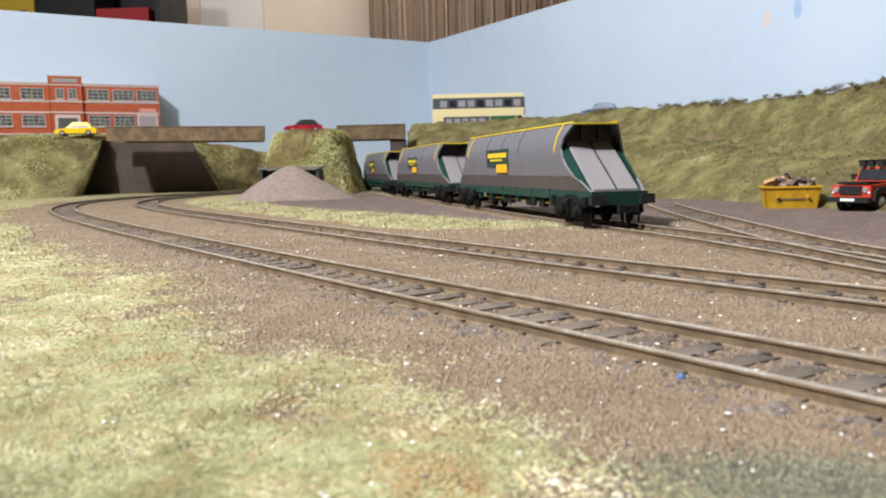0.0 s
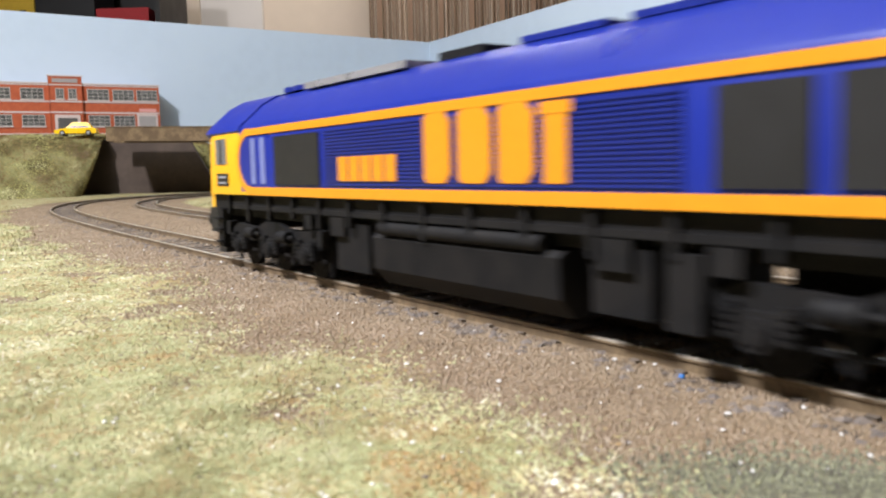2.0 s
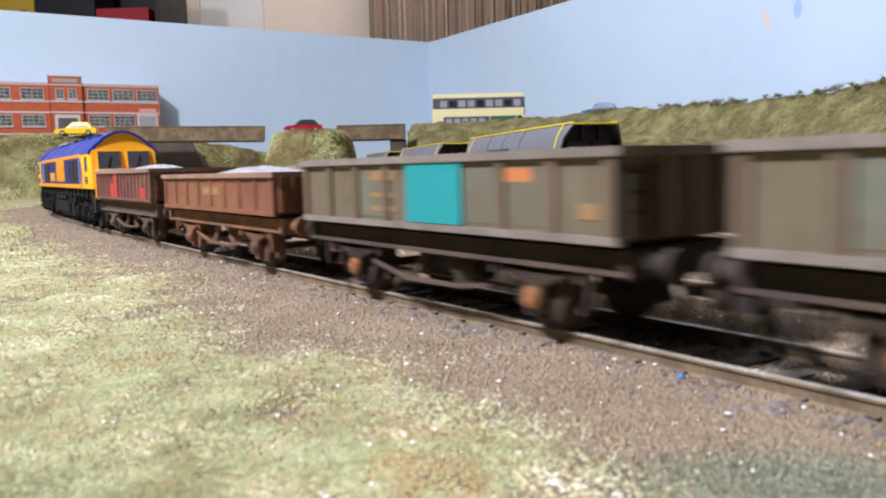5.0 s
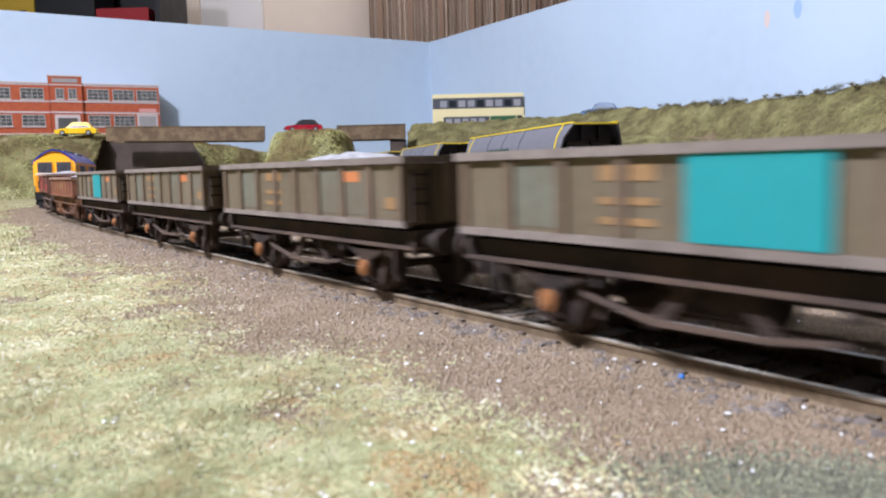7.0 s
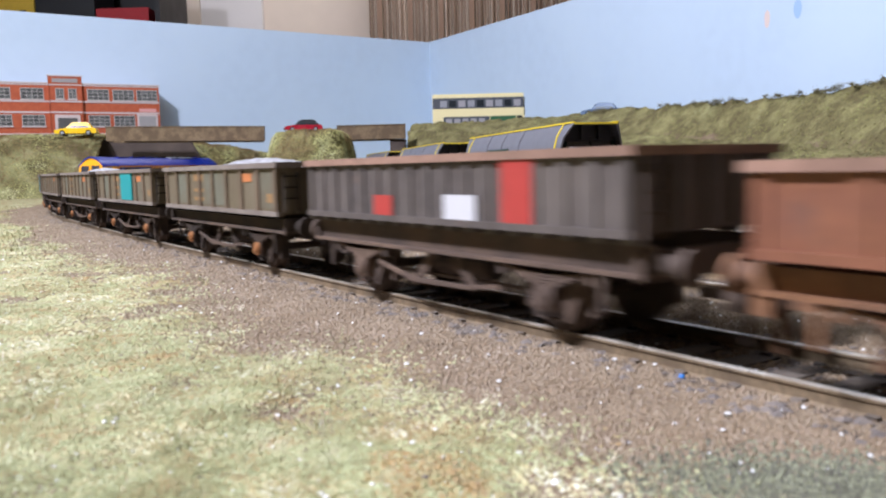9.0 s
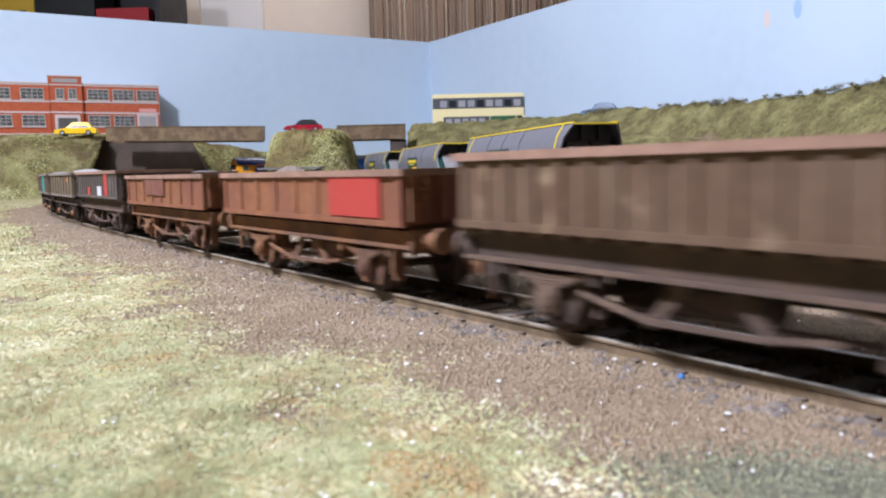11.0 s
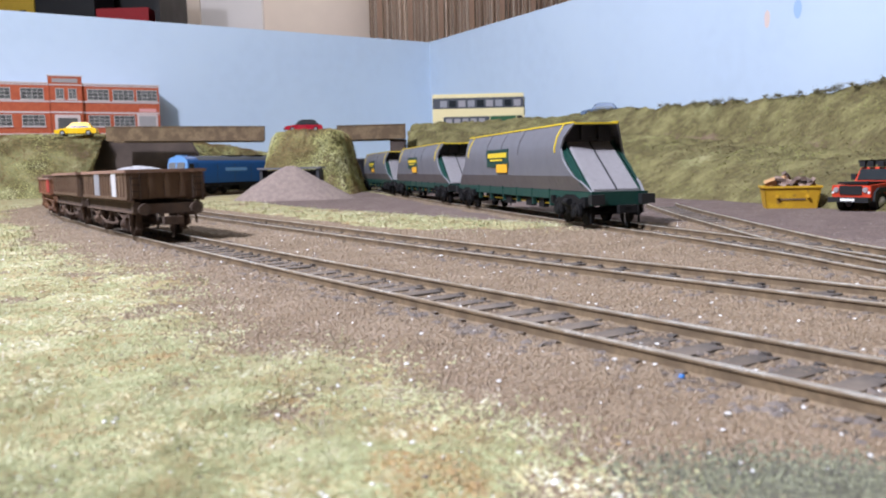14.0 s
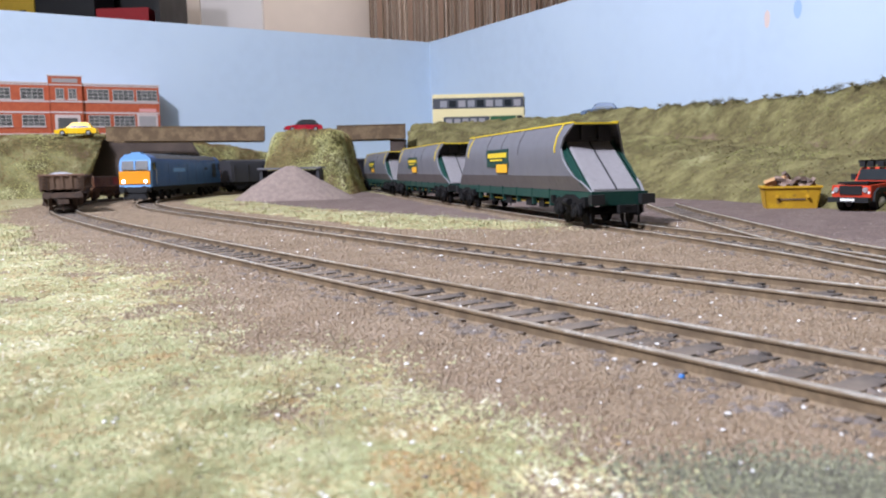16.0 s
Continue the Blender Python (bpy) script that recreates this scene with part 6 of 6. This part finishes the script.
def skip_and_scrap():
    m = at_mm(224, 536, -3.3, 0, 0, -14)
    S = empty("skip", "scuffed yellow builder's skip heaped with scrap at the hill foot", "skip", m)
    lo = [(-15, -8.5), (15, -8.5), (15, 8.5), (-15, 8.5)]
    hi = [(-17, -11), (17, -11), (17, 11), (-17, 11)]
    names = ("side_wall", "end_wall", "side_wall", "end_wall")
    for i in range(4):
        bm = bmesh.new()
        j = (i + 1) % 4
        q = [(*lo[i], 0), (*lo[j], 0), (*hi[j], 13.5), (*hi[i], 13.5)]
        n = Vector((0, -1, 0)) if i == 0 else Vector((1, 0, 0)) if i == 1 else Vector((0, 1, 0)) if i == 2 else Vector((-1, 0, 0))
        vv = [bm.verts.new(p) for p in q] + [bm.verts.new(Vector(p) - n * 0.9) for p in q]
        bm.faces.new(vv[:4]), bm.faces.new(vv[4:])
        for k in range(4):
            bm.faces.new((vv[k], vv[(k + 1) % 4], vv[4 + (k + 1) % 4], vv[4 + k]))
        part(names[i], bm, M["skip_yellow"], S)
    part("floor_plate", one_box(-14, 14, -8, 8, 0, 0.8), M["skip_yellow"], S)
    for s in (-1, 1):
        part("top_rim", one_box(-17.6, 17.6, *sorted((s * 10.4, s * 11.9)), 13.5, 14.8, bevel=0.3), M["skip_yellow"], S)
        part("top_rim", one_box(*sorted((s * 16.6, s * 17.9)), -10.4, 10.4, 13.5, 14.8, bevel=0.3), M["skip_yellow"], S)
        for x in (-9, 9):
            bm = bmesh.new()
            cyl(bm, x, s * 10.6, 8, 0.9, 2.4, "y", 10)
            part("lug", bm, M["skip_yellow"], S)
        part("lettering_bar", one_box(-8, 8, *sorted((s * 9.2, s * 10.0)), 5.8, 6.9), M["board_wood"], S, "dark unreadable lettering bar")
    rnd = random.Random(5)
    heap = empty("scrap_heap", "heap of brown and tan scrap boards in the skip", "scrap", m)
    for i in range(34):
        bm = bmesh.new()
        sx, sy, sz = rnd.uniform(3, 7), rnd.uniform(2, 4.5), rnd.uniform(0.8, 2.4)
        rot = Euler([rnd.uniform(-0.8, 0.8), rnd.uniform(-0.8, 0.8), rnd.uniform(0, 3.1)]).to_matrix().to_4x4()
        px, py = rnd.uniform(-12.5, 12.5), rnd.uniform(-6.5, 6.5)
        pz = 13 + rnd.uniform(-1, 10) * (1 - abs(px) / 20)
        box(bm, -sx, sx, -sy, sy, -sz, sz, Matrix.Translation((px, py, pz)) @ rot @ Matrix.Scale(0.62, 4))
        part("scrap_board", bm, M["junk_tan"] if i % 6 == 0 else M["junk"], heap)
    part("scrap_board", one_box(-15, 15, -8, 8, 1, 10.5), M["junk"], heap)


skip_and_scrap()


def bus():
    B = empty("double_decker_bus", "cream and green double-decker model bus on the ridge road", "bus", at_mm(62, 1352, 79, 0, 0, 0))
    h, w = 73, 16.5
    part("lower_body", one_box(-h, h, -w, w, 4, 30, bevel=1.2), M["bus_cream"], B)
    part("upper_body", one_box(-h, h - 1, -w, w, 30.1, 63, bevel=1.8), M["bus_cream"], B)
    part("roof", one_box(-h + 1, h - 2, -w + 0.8, w - 0.8, 62.9, 64.6, bevel=0.8), M["bus_cream"], B)
    for s in (-1, 1):
        u = part("window_band", one_box(-h + 0.5, h - 1.4, *sorted((s * w, s * (w + 0.5))), 42, 58.5), M["roof_grey"], B, "dark upper window band")
        for i in range(9):
            x = -h + 12 + i * 14.6
            # the paler panes paint highlights into the dark glazing
            part("pane", one_box(x, x + 11, *sorted((s * (w + 0.5), s * (w + 0.8))), 44, 54.5), (M["dark_glass"], M["grey_patch"], M["hop_slope"])[(i * 5 + 1) % 3], u)
        l = part("window_band", one_box(-h + 17, h - 56, *sorted((s * w, s * (w + 0.5))), 12, 29), M["roof_grey"], B, "dark lower window band")
        for i in range(5):
            x = -h + 21 + i * 13
            part("pane", one_box(x, x + 9.5, *sorted((s * (w + 0.5), s * (w + 0.8))), 14, 26), M["hop_slope"], l)
        part("side_panel", one_box(h - 55, h - 14, *sorted((s * w, s * (w + 0.5))), 6, 29), M["bus_green"], B, "dark green side panel")
        part("skirt", one_box(-h, h - 56, *sorted((s * w, s * (w + 0.5))), 4.5, 11.6), M["bus_green"], B, "dark green skirt")
        part("door", one_box(h - 13, h - 4, *sorted((s * w, s * (w + 0.5))), 6, 29), M["dark_glass"], B)
        for x in (-44, 46):
            wheel(B, x, s * (w - 2), 6.2)
    part("front_screen", one_box(h - 0.8, h + 0.4, -w + 1.5, w - 1.5, 13, 58), M["dark_glass"], B)


bus()


# ---- brush marks on the right-hand backscene: two small painted balloons ----
def board_marks():
    b = math.degrees(math.atan2(-994, 525))
    def mark(u, z, w, h, m, label):
        bm = bmesh.new()
        prism(bm, [(u + w * math.cos(i * math.pi / 8), z + h * math.sin(i * math.pi / 8) * (1.0 if math.sin(i * math.pi / 8) > 0 else 1.35)) for i in range(16)], -0.5, -0.1, "y")
        thing("painted_mark", bm, m, label, "paint mark", at_mm(-20, 1957, 0, 0, 0, b), group="painted marks on the backscene")
    mark(962.3, 211.7, 4.4, 9.8, M["balloon_orange"], "small faded orange painted mark on the blue board")
    mark(1009.3, 216.4, 6.1, 9.8, M["balloon_blue"], "small blue painted mark on the blue board")


board_marks()


# ---- ground cover that nobody could count ----
def island_mat(name, colours, rough=0.9, spec=0.25, patchy=0.0, patch_scale=75.0):
    m = bpy.data.materials.new(name)
    m.use_nodes = True
    nt = m.node_tree
    b = nt.nodes["Principled BSDF"]
    b.inputs["Roughness"].default_value = rough
    b.inputs["Specular IOR Level"].default_value = spec
    g = nt.nodes.new("ShaderNodeNewGeometry")
    r = nt.nodes.new("ShaderNodeValToRGB")
    el = r.color_ramp.elements
    while len(el) < len(colours):
        el.new(0.5)
    for i, c in enumerate(colours):
        el[i].position = i / (len(colours) - 1)
        el[i].color = (*c, 1)
    fac = g.outputs["Random Per Island"]
    if patchy:
        tc = nt.nodes.new("ShaderNodeTexCoord")
        n = node(nt, "ShaderNodeTexNoise", Scale=patch_scale, Detail=5.0, Roughness=0.6)
        nt.links.new(tc.outputs["Object"], n.inputs["Vector"])
        st = nt.nodes.new("ShaderNodeMapRange")
        st.inputs[1].default_value, st.inputs[2].default_value = 0.36, 0.64
        nt.links.new(n.outputs[0], st.inputs[0])
        mx = nt.nodes.new("ShaderNodeMix")
        mx.inputs[0].default_value = patchy
        nt.links.new(fac, mx.inputs[2])
        nt.links.new(st.outputs[0], mx.inputs[3])
        fac = mx.outputs[0]
    nt.links.new(fac, r.inputs[0])
    nt.links.new(r.outputs[0], b.inputs["Base Color"])
    return m


M["fibres"] = island_mat("mixed_static_grass_fibre", [(0.27, 0.16, 0.065), (0.37, 0.26, 0.12), (0.25, 0.25, 0.115), (0.33, 0.34, 0.165), (0.41, 0.41, 0.22), (0.53, 0.47, 0.29), (0.80, 0.76, 0.64)], 0.38, 0.5, 0.66, 60.0)
M["grains"] = island_mat("mixed_ballast_grain", [(0.12, 0.083, 0.052), (0.17, 0.118, 0.072), (0.205, 0.148, 0.092), (0.235, 0.177, 0.115), (0.20, 0.137, 0.083), (0.225, 0.162, 0.108), (0.40, 0.34, 0.265)], 0.6, 0.45, 0.4, 60.0)
M["flock"] = island_mat("mixed_hill_flock", [(0.06, 0.048, 0.022), (0.11, 0.088, 0.038), (0.16, 0.115, 0.058), (0.165, 0.15, 0.055), (0.21, 0.205, 0.07), (0.29, 0.295, 0.10), (0.39, 0.385, 0.17)], 0.9, 0.25, 0.72, 15.0)
M["flock_pale"] = island_mat("pale_bank_flock", [(0.14, 0.095, 0.04), (0.23, 0.155, 0.07), (0.31, 0.24, 0.10), (0.42, 0.39, 0.15), (0.53, 0.52, 0.23), (0.66, 0.63, 0.38)], 0.9, 0.25, 0.82, 17.0)
M["tuft"] = island_mat("mixed_turf_crumb", [(0.20, 0.13, 0.055), (0.37, 0.24, 0.095), (0.28, 0.26, 0.12), (0.35, 0.36, 0.185), (0.41, 0.42, 0.23), (0.50, 0.42, 0.22), (0.53, 0.51, 0.33), (0.72, 0.70, 0.60)], 0.55, 0.45, 0.72, 70.0)
M["grit"] = island_mat("mauve_brown_yard_grit", [(0.10, 0.072, 0.062), (0.135, 0.098, 0.085), (0.16, 0.12, 0.104), (0.19, 0.145, 0.125), (0.30, 0.26, 0.23)], 0.85, 0.3, 0.3, 40.0)
# dark crumb colours that thicken the painted shadow near the board edge
M["moss"] = island_mat("grey_green_shade_crumb", [(0.07, 0.065, 0.05), (0.11, 0.105, 0.075), (0.16, 0.16, 0.10), (0.24, 0.25, 0.16)], 0.7, 0.35)
M["bush"] = island_mat("dark_scrub_flock", [(0.05, 0.045, 0.025), (0.10, 0.085, 0.04), (0.15, 0.13, 0.055), (0.22, 0.19, 0.085)])


def stuff(name, verts, faces, material, label):
    me = bpy.data.meshes.new(name)
    me.from_pydata((np.array(verts) * MM).tolist(), [], faces)
    me.materials.append(material)
    tagged(new(name, me), label, "ground cover", kind="stuff")


RND = random.Random(11)


def scatter_points(n, x0, x1, y0, y1, test):
    out, tries = [], 0
    while len(out) < n and tries < n * 12:
        tries += 1
        y = y0 + (y1 - y0) * RND.random() ** 1.7
        half = 0.56 * y + 12
        x = RND.uniform(max(x0, -half), min(x1, half))
        if test(x, y):
            out.append((x, y))
    return out


def fibres():
    verts, faces = [], []
    def blade(x, y, ln, wd, lean, az):
        z = ground_at(x, y)
        dx, dy = math.cos(az), math.sin(az)
        px, py = -dy * wd, dx * wd
        h = ln * math.sin(lean)
        r = ln * math.cos(lean)
        k = len(verts)
        verts.extend([(x - px, y - py, z - 0.2), (x + px, y + py, z - 0.2), (x + dx * r * 0.5 + px * 0.8, y + dy * r * 0.5 + py * 0.8, z + h * 0.7), (x + dx * r * 0.5 - px * 0.8, y + dy * r * 0.5 - py * 0.8, z + h * 0.7),
                      (x + dx * r, y + dy * r, z + h)])
        faces.extend([(k, k + 1, k + 2, k + 3), (k + 3, k + 2, k + 4)])
    def patch(x, y):
        return 0.5 + 0.9 * nz(x, y, 22, 3.1) + 0.5 * nz(x, y, 8, 9.0)
    near = scatter_points(36000, -300, 120, 62, 340, lambda x, y: ground_at(x, y, GGRASS) > 0.2 + 0.5 * RND.random() and patch(x, y) > RND.random() * 0.9)
    for x, y in near:
        far = y / 150
        blade(x, y, RND.uniform(1.5, 5.0), 0.035 + 0.04 * far * RND.random(), abs(RND.gauss(0, 0.16)) + 0.02, RND.uniform(0, 6.28))
    for x, y in scatter_points(15000, -520, 120, 300, 900, lambda x, y: ground_at(x, y, GGRASS) > 0.4 and patch(x, y) > RND.random() * 0.9 and y > 300 + 150 * RND.random()):
        blade(x, y, RND.uniform(2, 5), RND.uniform(0.1, 0.22), abs(RND.gauss(0, 0.3)) + 0.05, RND.uniform(0, 6.28))
    for x, y in scatter_points(500, -120, 120, 62, 260, lambda x, y: ground_at(x, y, GGRASS) > 0.1):
        blade(x, y, RND.uniform(5, 10), 0.05, RND.uniform(0.02, 0.2), RND.uniform(0, 6.28))
    for x, y in scatter_points(45, -150, 120, 90, 300, lambda x, y: ground_at(x, y, GGRASS) > 0.15):
        for _ in range(14):
            blade(x + RND.gauss(0, 1.0), y + RND.gauss(0, 1.0), RND.uniform(2.0, 4.0), 0.06, RND.uniform(0.2, 0.9), RND.uniform(0, 6.28))
    stuff("static_grass", verts, faces, M["fibres"], "pale yellow-green static grass fibres lying in tufts")


def grains():
    verts, faces = [], []
    def chip(x, y, z, s, flat=1.0):
        k = len(verts)
        a = RND.uniform(0, 6.28)
        pts = [(math.cos(a + q) * s * RND.uniform(0.7, 1.2), math.sin(a + q) * s * RND.uniform(0.7, 1.2), RND.uniform(-0.2, 0.2) * s) for q in (0, 1.6, 3.1, 4.7)]
        verts.extend([(x + p[0], y + p[1], z + p[2]) for p in pts])
        verts.append((x + RND.uniform(-0.3, 0.3) * s, y + RND.uniform(-0.3, 0.3) * s, z + s * RND.uniform(0.5, 0.9) * flat))
        faces.extend([(k, k + 1, k + 4), (k + 1, k + 2, k + 4), (k + 2, k + 3, k + 4), (k + 3, k, k + 4)])
    for x, y in scatter_points(66000, -320, 150, 62, 420, lambda x, y: ground_at(x, y, GGRASS) < 0.25 + 0.75 * RND.random() ** 2.2 and ground_at(x, y, GSHADE) < RND.random()):
        chip(x, y, ground_at(x, y), RND.uniform(0.16, 0.50) * (0.8 + y / 380))
    for x, y in scatter_points(30000, -420, 260, 400, 1000, lambda x, y: ground_at(x, y, GGRASS) < 0.5 and ground_at(x, y, GYARD) < 0.5):
        chip(x, y, ground_at(x, y), RND.uniform(0.4, 0.95))
    stuff("ballast", verts, faces, M["grains"], "fine tan and brown ballast grains beside the track")
    verts.clear(), faces.clear()
    for x, y in scatter_points(46000, -420, 120, 62, 620, lambda x, y: ground_at(x, y, GGRASS) > 0.04 + 0.9 * RND.random() and nz(x, y, 17, 2.6) > RND.uniform(-0.7, 0.35)):
        chip(x, y, ground_at(x, y), RND.uniform(0.18, 0.55) * (0.85 + min(y, 300) / 600), 0.7)
    moss = [(x, y) for x, y in scatter_points(9000, -10, 80, 62, 112, lambda x, y: ground_at(x, y, GSHADE) > 0.15 + 0.8 * RND.random())]
    stuff("turf", verts, faces, M["tuft"], "crumbly green, gold and brown turf scatter")
    verts.clear(), faces.clear()
    for x, y in scatter_points(16000, -240, 330, 300, 1000, lambda x, y: ground_at(x, y, GYARD) > 0.5):
        chip(x, y, ground_at(x, y), RND.uniform(0.3, 0.8), 0.6)
    stuff("yard_grit", verts, faces, M["grit"], "fine mauve-brown grit on the yard")
    verts.clear(), faces.clear()
    # dark crumbs laid only where the shadow is painted
    for x, y in moss:
        chip(x, y, ground_at(x, y), RND.uniform(0.15, 0.45), 1.2)
    stuff("moss", verts, faces, M["moss"], "dark grey-green crumbs that paint a shadow on the ground")
    verts.clear(), faces.clear()
    for line, lo, hi, n in ((MAIN, -60, 700, 1700), (INNER, -120, 600, 1300), (SIDING, 120, 520, 500), (SPUR, 0, 360, 300)):
        for _ in range(n):
            s = lo + (hi - lo) * RND.random() ** 1.5
            p = along(line, s)
            o = RND.choice((-1, 1)) * RND.gauss(16.0, 3.0) if RND.random() < 0.6 else RND.uniform(-8.5, 8.5)
            x, y = p[0] - math.sin(p[2]) * o, p[1] + math.cos(p[2]) * o
            chip(x, y, ground_at(x, y) + 0.05, RND.uniform(0.4, 1.7), 0.5)
    stuff("clinker", verts, faces, M["clinker"], "dark grey flaky chips along the sleeper ends")


def leaf_cover(hill, n, material, size, label, rough=2.0, keep=None):
    ob, vs = hill
    me = ob.data
    polys = [p for p in me.polygons if p.normal.y < 0.35 or p.normal.z > 0.5]
    areas = np.cumsum([p.area for p in polys])
    verts, faces = [], []
    for _ in range(n):
        p = polys[int(np.searchsorted(areas, RND.random() * areas[-1]))]
        q = [me.vertices[i].co for i in p.vertices]
        u, v = RND.random(), RND.random()
        c = (q[0] * (1 - u) * (1 - v) + q[1] * u * (1 - v) + q[2] * u * v + q[3] * (1 - u) * v) / MM
        if keep and not keep(c):
            continue
        nrm = p.normal
        c = c + nrm * RND.uniform(-0.2, rough)
        t = Vector((RND.uniform(-1, 1), RND.uniform(-1, 1), RND.uniform(-1, 1)))
        t = (t - nrm * t.dot(nrm) * 0.5).normalized()
        w = (nrm + Vector((RND.uniform(-0.9, 0.9), RND.uniform(-0.9, 0.9), RND.uniform(-0.9, 0.9)))).cross(t).normalized()
        s = size * RND.uniform(0.5, 1.3)
        k = len(verts)
        verts.extend([c - t * s, c - w * s * 0.55, c + t * s, c + w * s * 0.55])
        faces.append((k, k + 1, k + 2, k + 3))
    stuff("hill_flock", verts, faces, material, label)


def bushes():
    """Low dark scrub along the ridge, thicker towards the open end."""
    verts, faces = [], []
    path = [Vector(p) for p in ((472, 385, 93), (429, 545, 93), (390, 645, 90), (364, 709, 89), (338, 784, 87), (296, 868, 88), (224, 1037, 94), (190, 1105, 95))]
    def at(t):
        f = min(t * (len(path) - 1), len(path) - 1.001)
        return path[int(f)].lerp(path[int(f) + 1], f - int(f))
    for _ in range(150):
        t = RND.random() ** 1.1
        c = at(t) + Vector((RND.uniform(-8, 6), RND.uniform(-8, 6), RND.uniform(-2, 2)))
        big = RND.uniform(2.2, 5.5) * (1.25 - t * 0.75)
        for _ in range(90):
            d = Vector((RND.gauss(0, 1), RND.gauss(0, 1), abs(RND.gauss(0, 0.75)))) * big * 0.62
            q = c + d
            a, b2 = Vector((RND.uniform(-1, 1), RND.uniform(-1, 1), RND.uniform(-1, 1))).normalized(), Vector((RND.uniform(-1, 1), RND.uniform(-1, 1), RND.uniform(-1, 1))).normalized()
            k = len(verts)
            verts.extend([q, q + a * 1.3, q + a * 0.8 + b2 * 0.9])
            faces.append((k, k + 1, k + 2))
    stuff("scrub", verts, faces, M["bush"], "low dark twiggy scrub along the hill ridge")


def chips():
    """A few white chips that stand in for glints, and one blue bead lying on the ballast."""
    for x, y, s, m, name, label in ((33.5, 116, 1.0, M["bead"], "bead", "tiny bright blue plastic bead on the ballast"), (34, 98.5, 1.3, M["glint_white"], "flint_chip", "white chip painting a glint on the ballast"),
                                    (10.5, 79.5, 1.0, M["glint_white"], "flint_chip", "white chip painting a glint in the grass"), (-0.8, 283, 2.2, M["glint_white"], "flint_chip", "white chip painting a glint between the tracks"),
                                    (-12, 75, 0.8, M["glint_white"], "flint_chip", "white chip painting a glint in the grass"), (27, 121, 0.7, M["glint_white"], "flint_chip", "white chip painting a glint on the ballast"),
                                    (44, 84, 0.9, M["glint_white"], "flint_chip", "white chip painting a glint on the ballast")):
        bm = bmesh.new()
        s *= 0.5
        bmesh.ops.create_icosphere(bm, subdivisions=2 if name == "bead" else 1, radius=s)
        for v in bm.verts:
            if name != "bead":
                v.co *= RND.uniform(0.6, 1.2)
                v.co.z *= 0.6
        thing(name, bm, m, label, "bead" if name == "bead" else "stone", at_mm(x, y, ground_at(x, y) + s * 0.5), smooth=name == "bead")


def specks():
    """Tiny white flecks that stand in for sparkles, and dark crumbs caught in the grass and ballast."""
    for name, n, lo, hi, m, label in (("flint_specks", 620, 0.10, 0.38, M["glint_white"], "tiny white flecks that paint glints in the grass"), ("dark_crumbs", 90, 0.12, 0.4, M["clinker"], "dark brown crumbs scattered in the grass")):
        verts, faces = [], []
        for x, y in scatter_points(n, -300, 140, 66, 420, lambda x, y: True):
            s = RND.uniform(lo, hi) * (0.8 + y / 300)
            z = ground_at(x, y) + RND.uniform(0.0, 0.3)
            k = len(verts)
            ring = [(x + s * RND.uniform(0.5, 1.2) * math.cos(q), y + s * RND.uniform(0.5, 1.2) * math.sin(q), z + s * RND.uniform(-0.2, 0.3)) for q in (0, 1, 2.1, 3.1, 4.2, 5.2)]
            verts.extend(ring + [(x + s * RND.uniform(-0.3, 0.3), y, z + s * RND.uniform(0.35, 0.6)), (x, y, z - s * 0.5)])
            faces.extend([(k + i, k + (i + 1) % 6, k + 6) for i in range(6)] + [(k + (i + 1) % 6, k + i, k + 7) for i in range(6)])
        stuff(name, verts, faces, m, label)


specks()
fibres()
grains()
leaf_cover(HILLS[0], 170000, M["flock"], 1.15, "olive and straw coloured flock on the long hillside", 1.3)
leaf_cover(HILLS[1], 60000, M["flock_pale"], 1.3, "pale green flock on the factory bank", 1.6)
leaf_cover(HILLS[2], 45000, M["flock_pale"], 1.1, "pale straw flock on the grassy island", 1.3)
leaf_cover(HILLS[3], 16000, M["flock_pale"], 1.4, "olive flock on the bank behind the bridge", 2.5)
bushes()
chips()


motions()
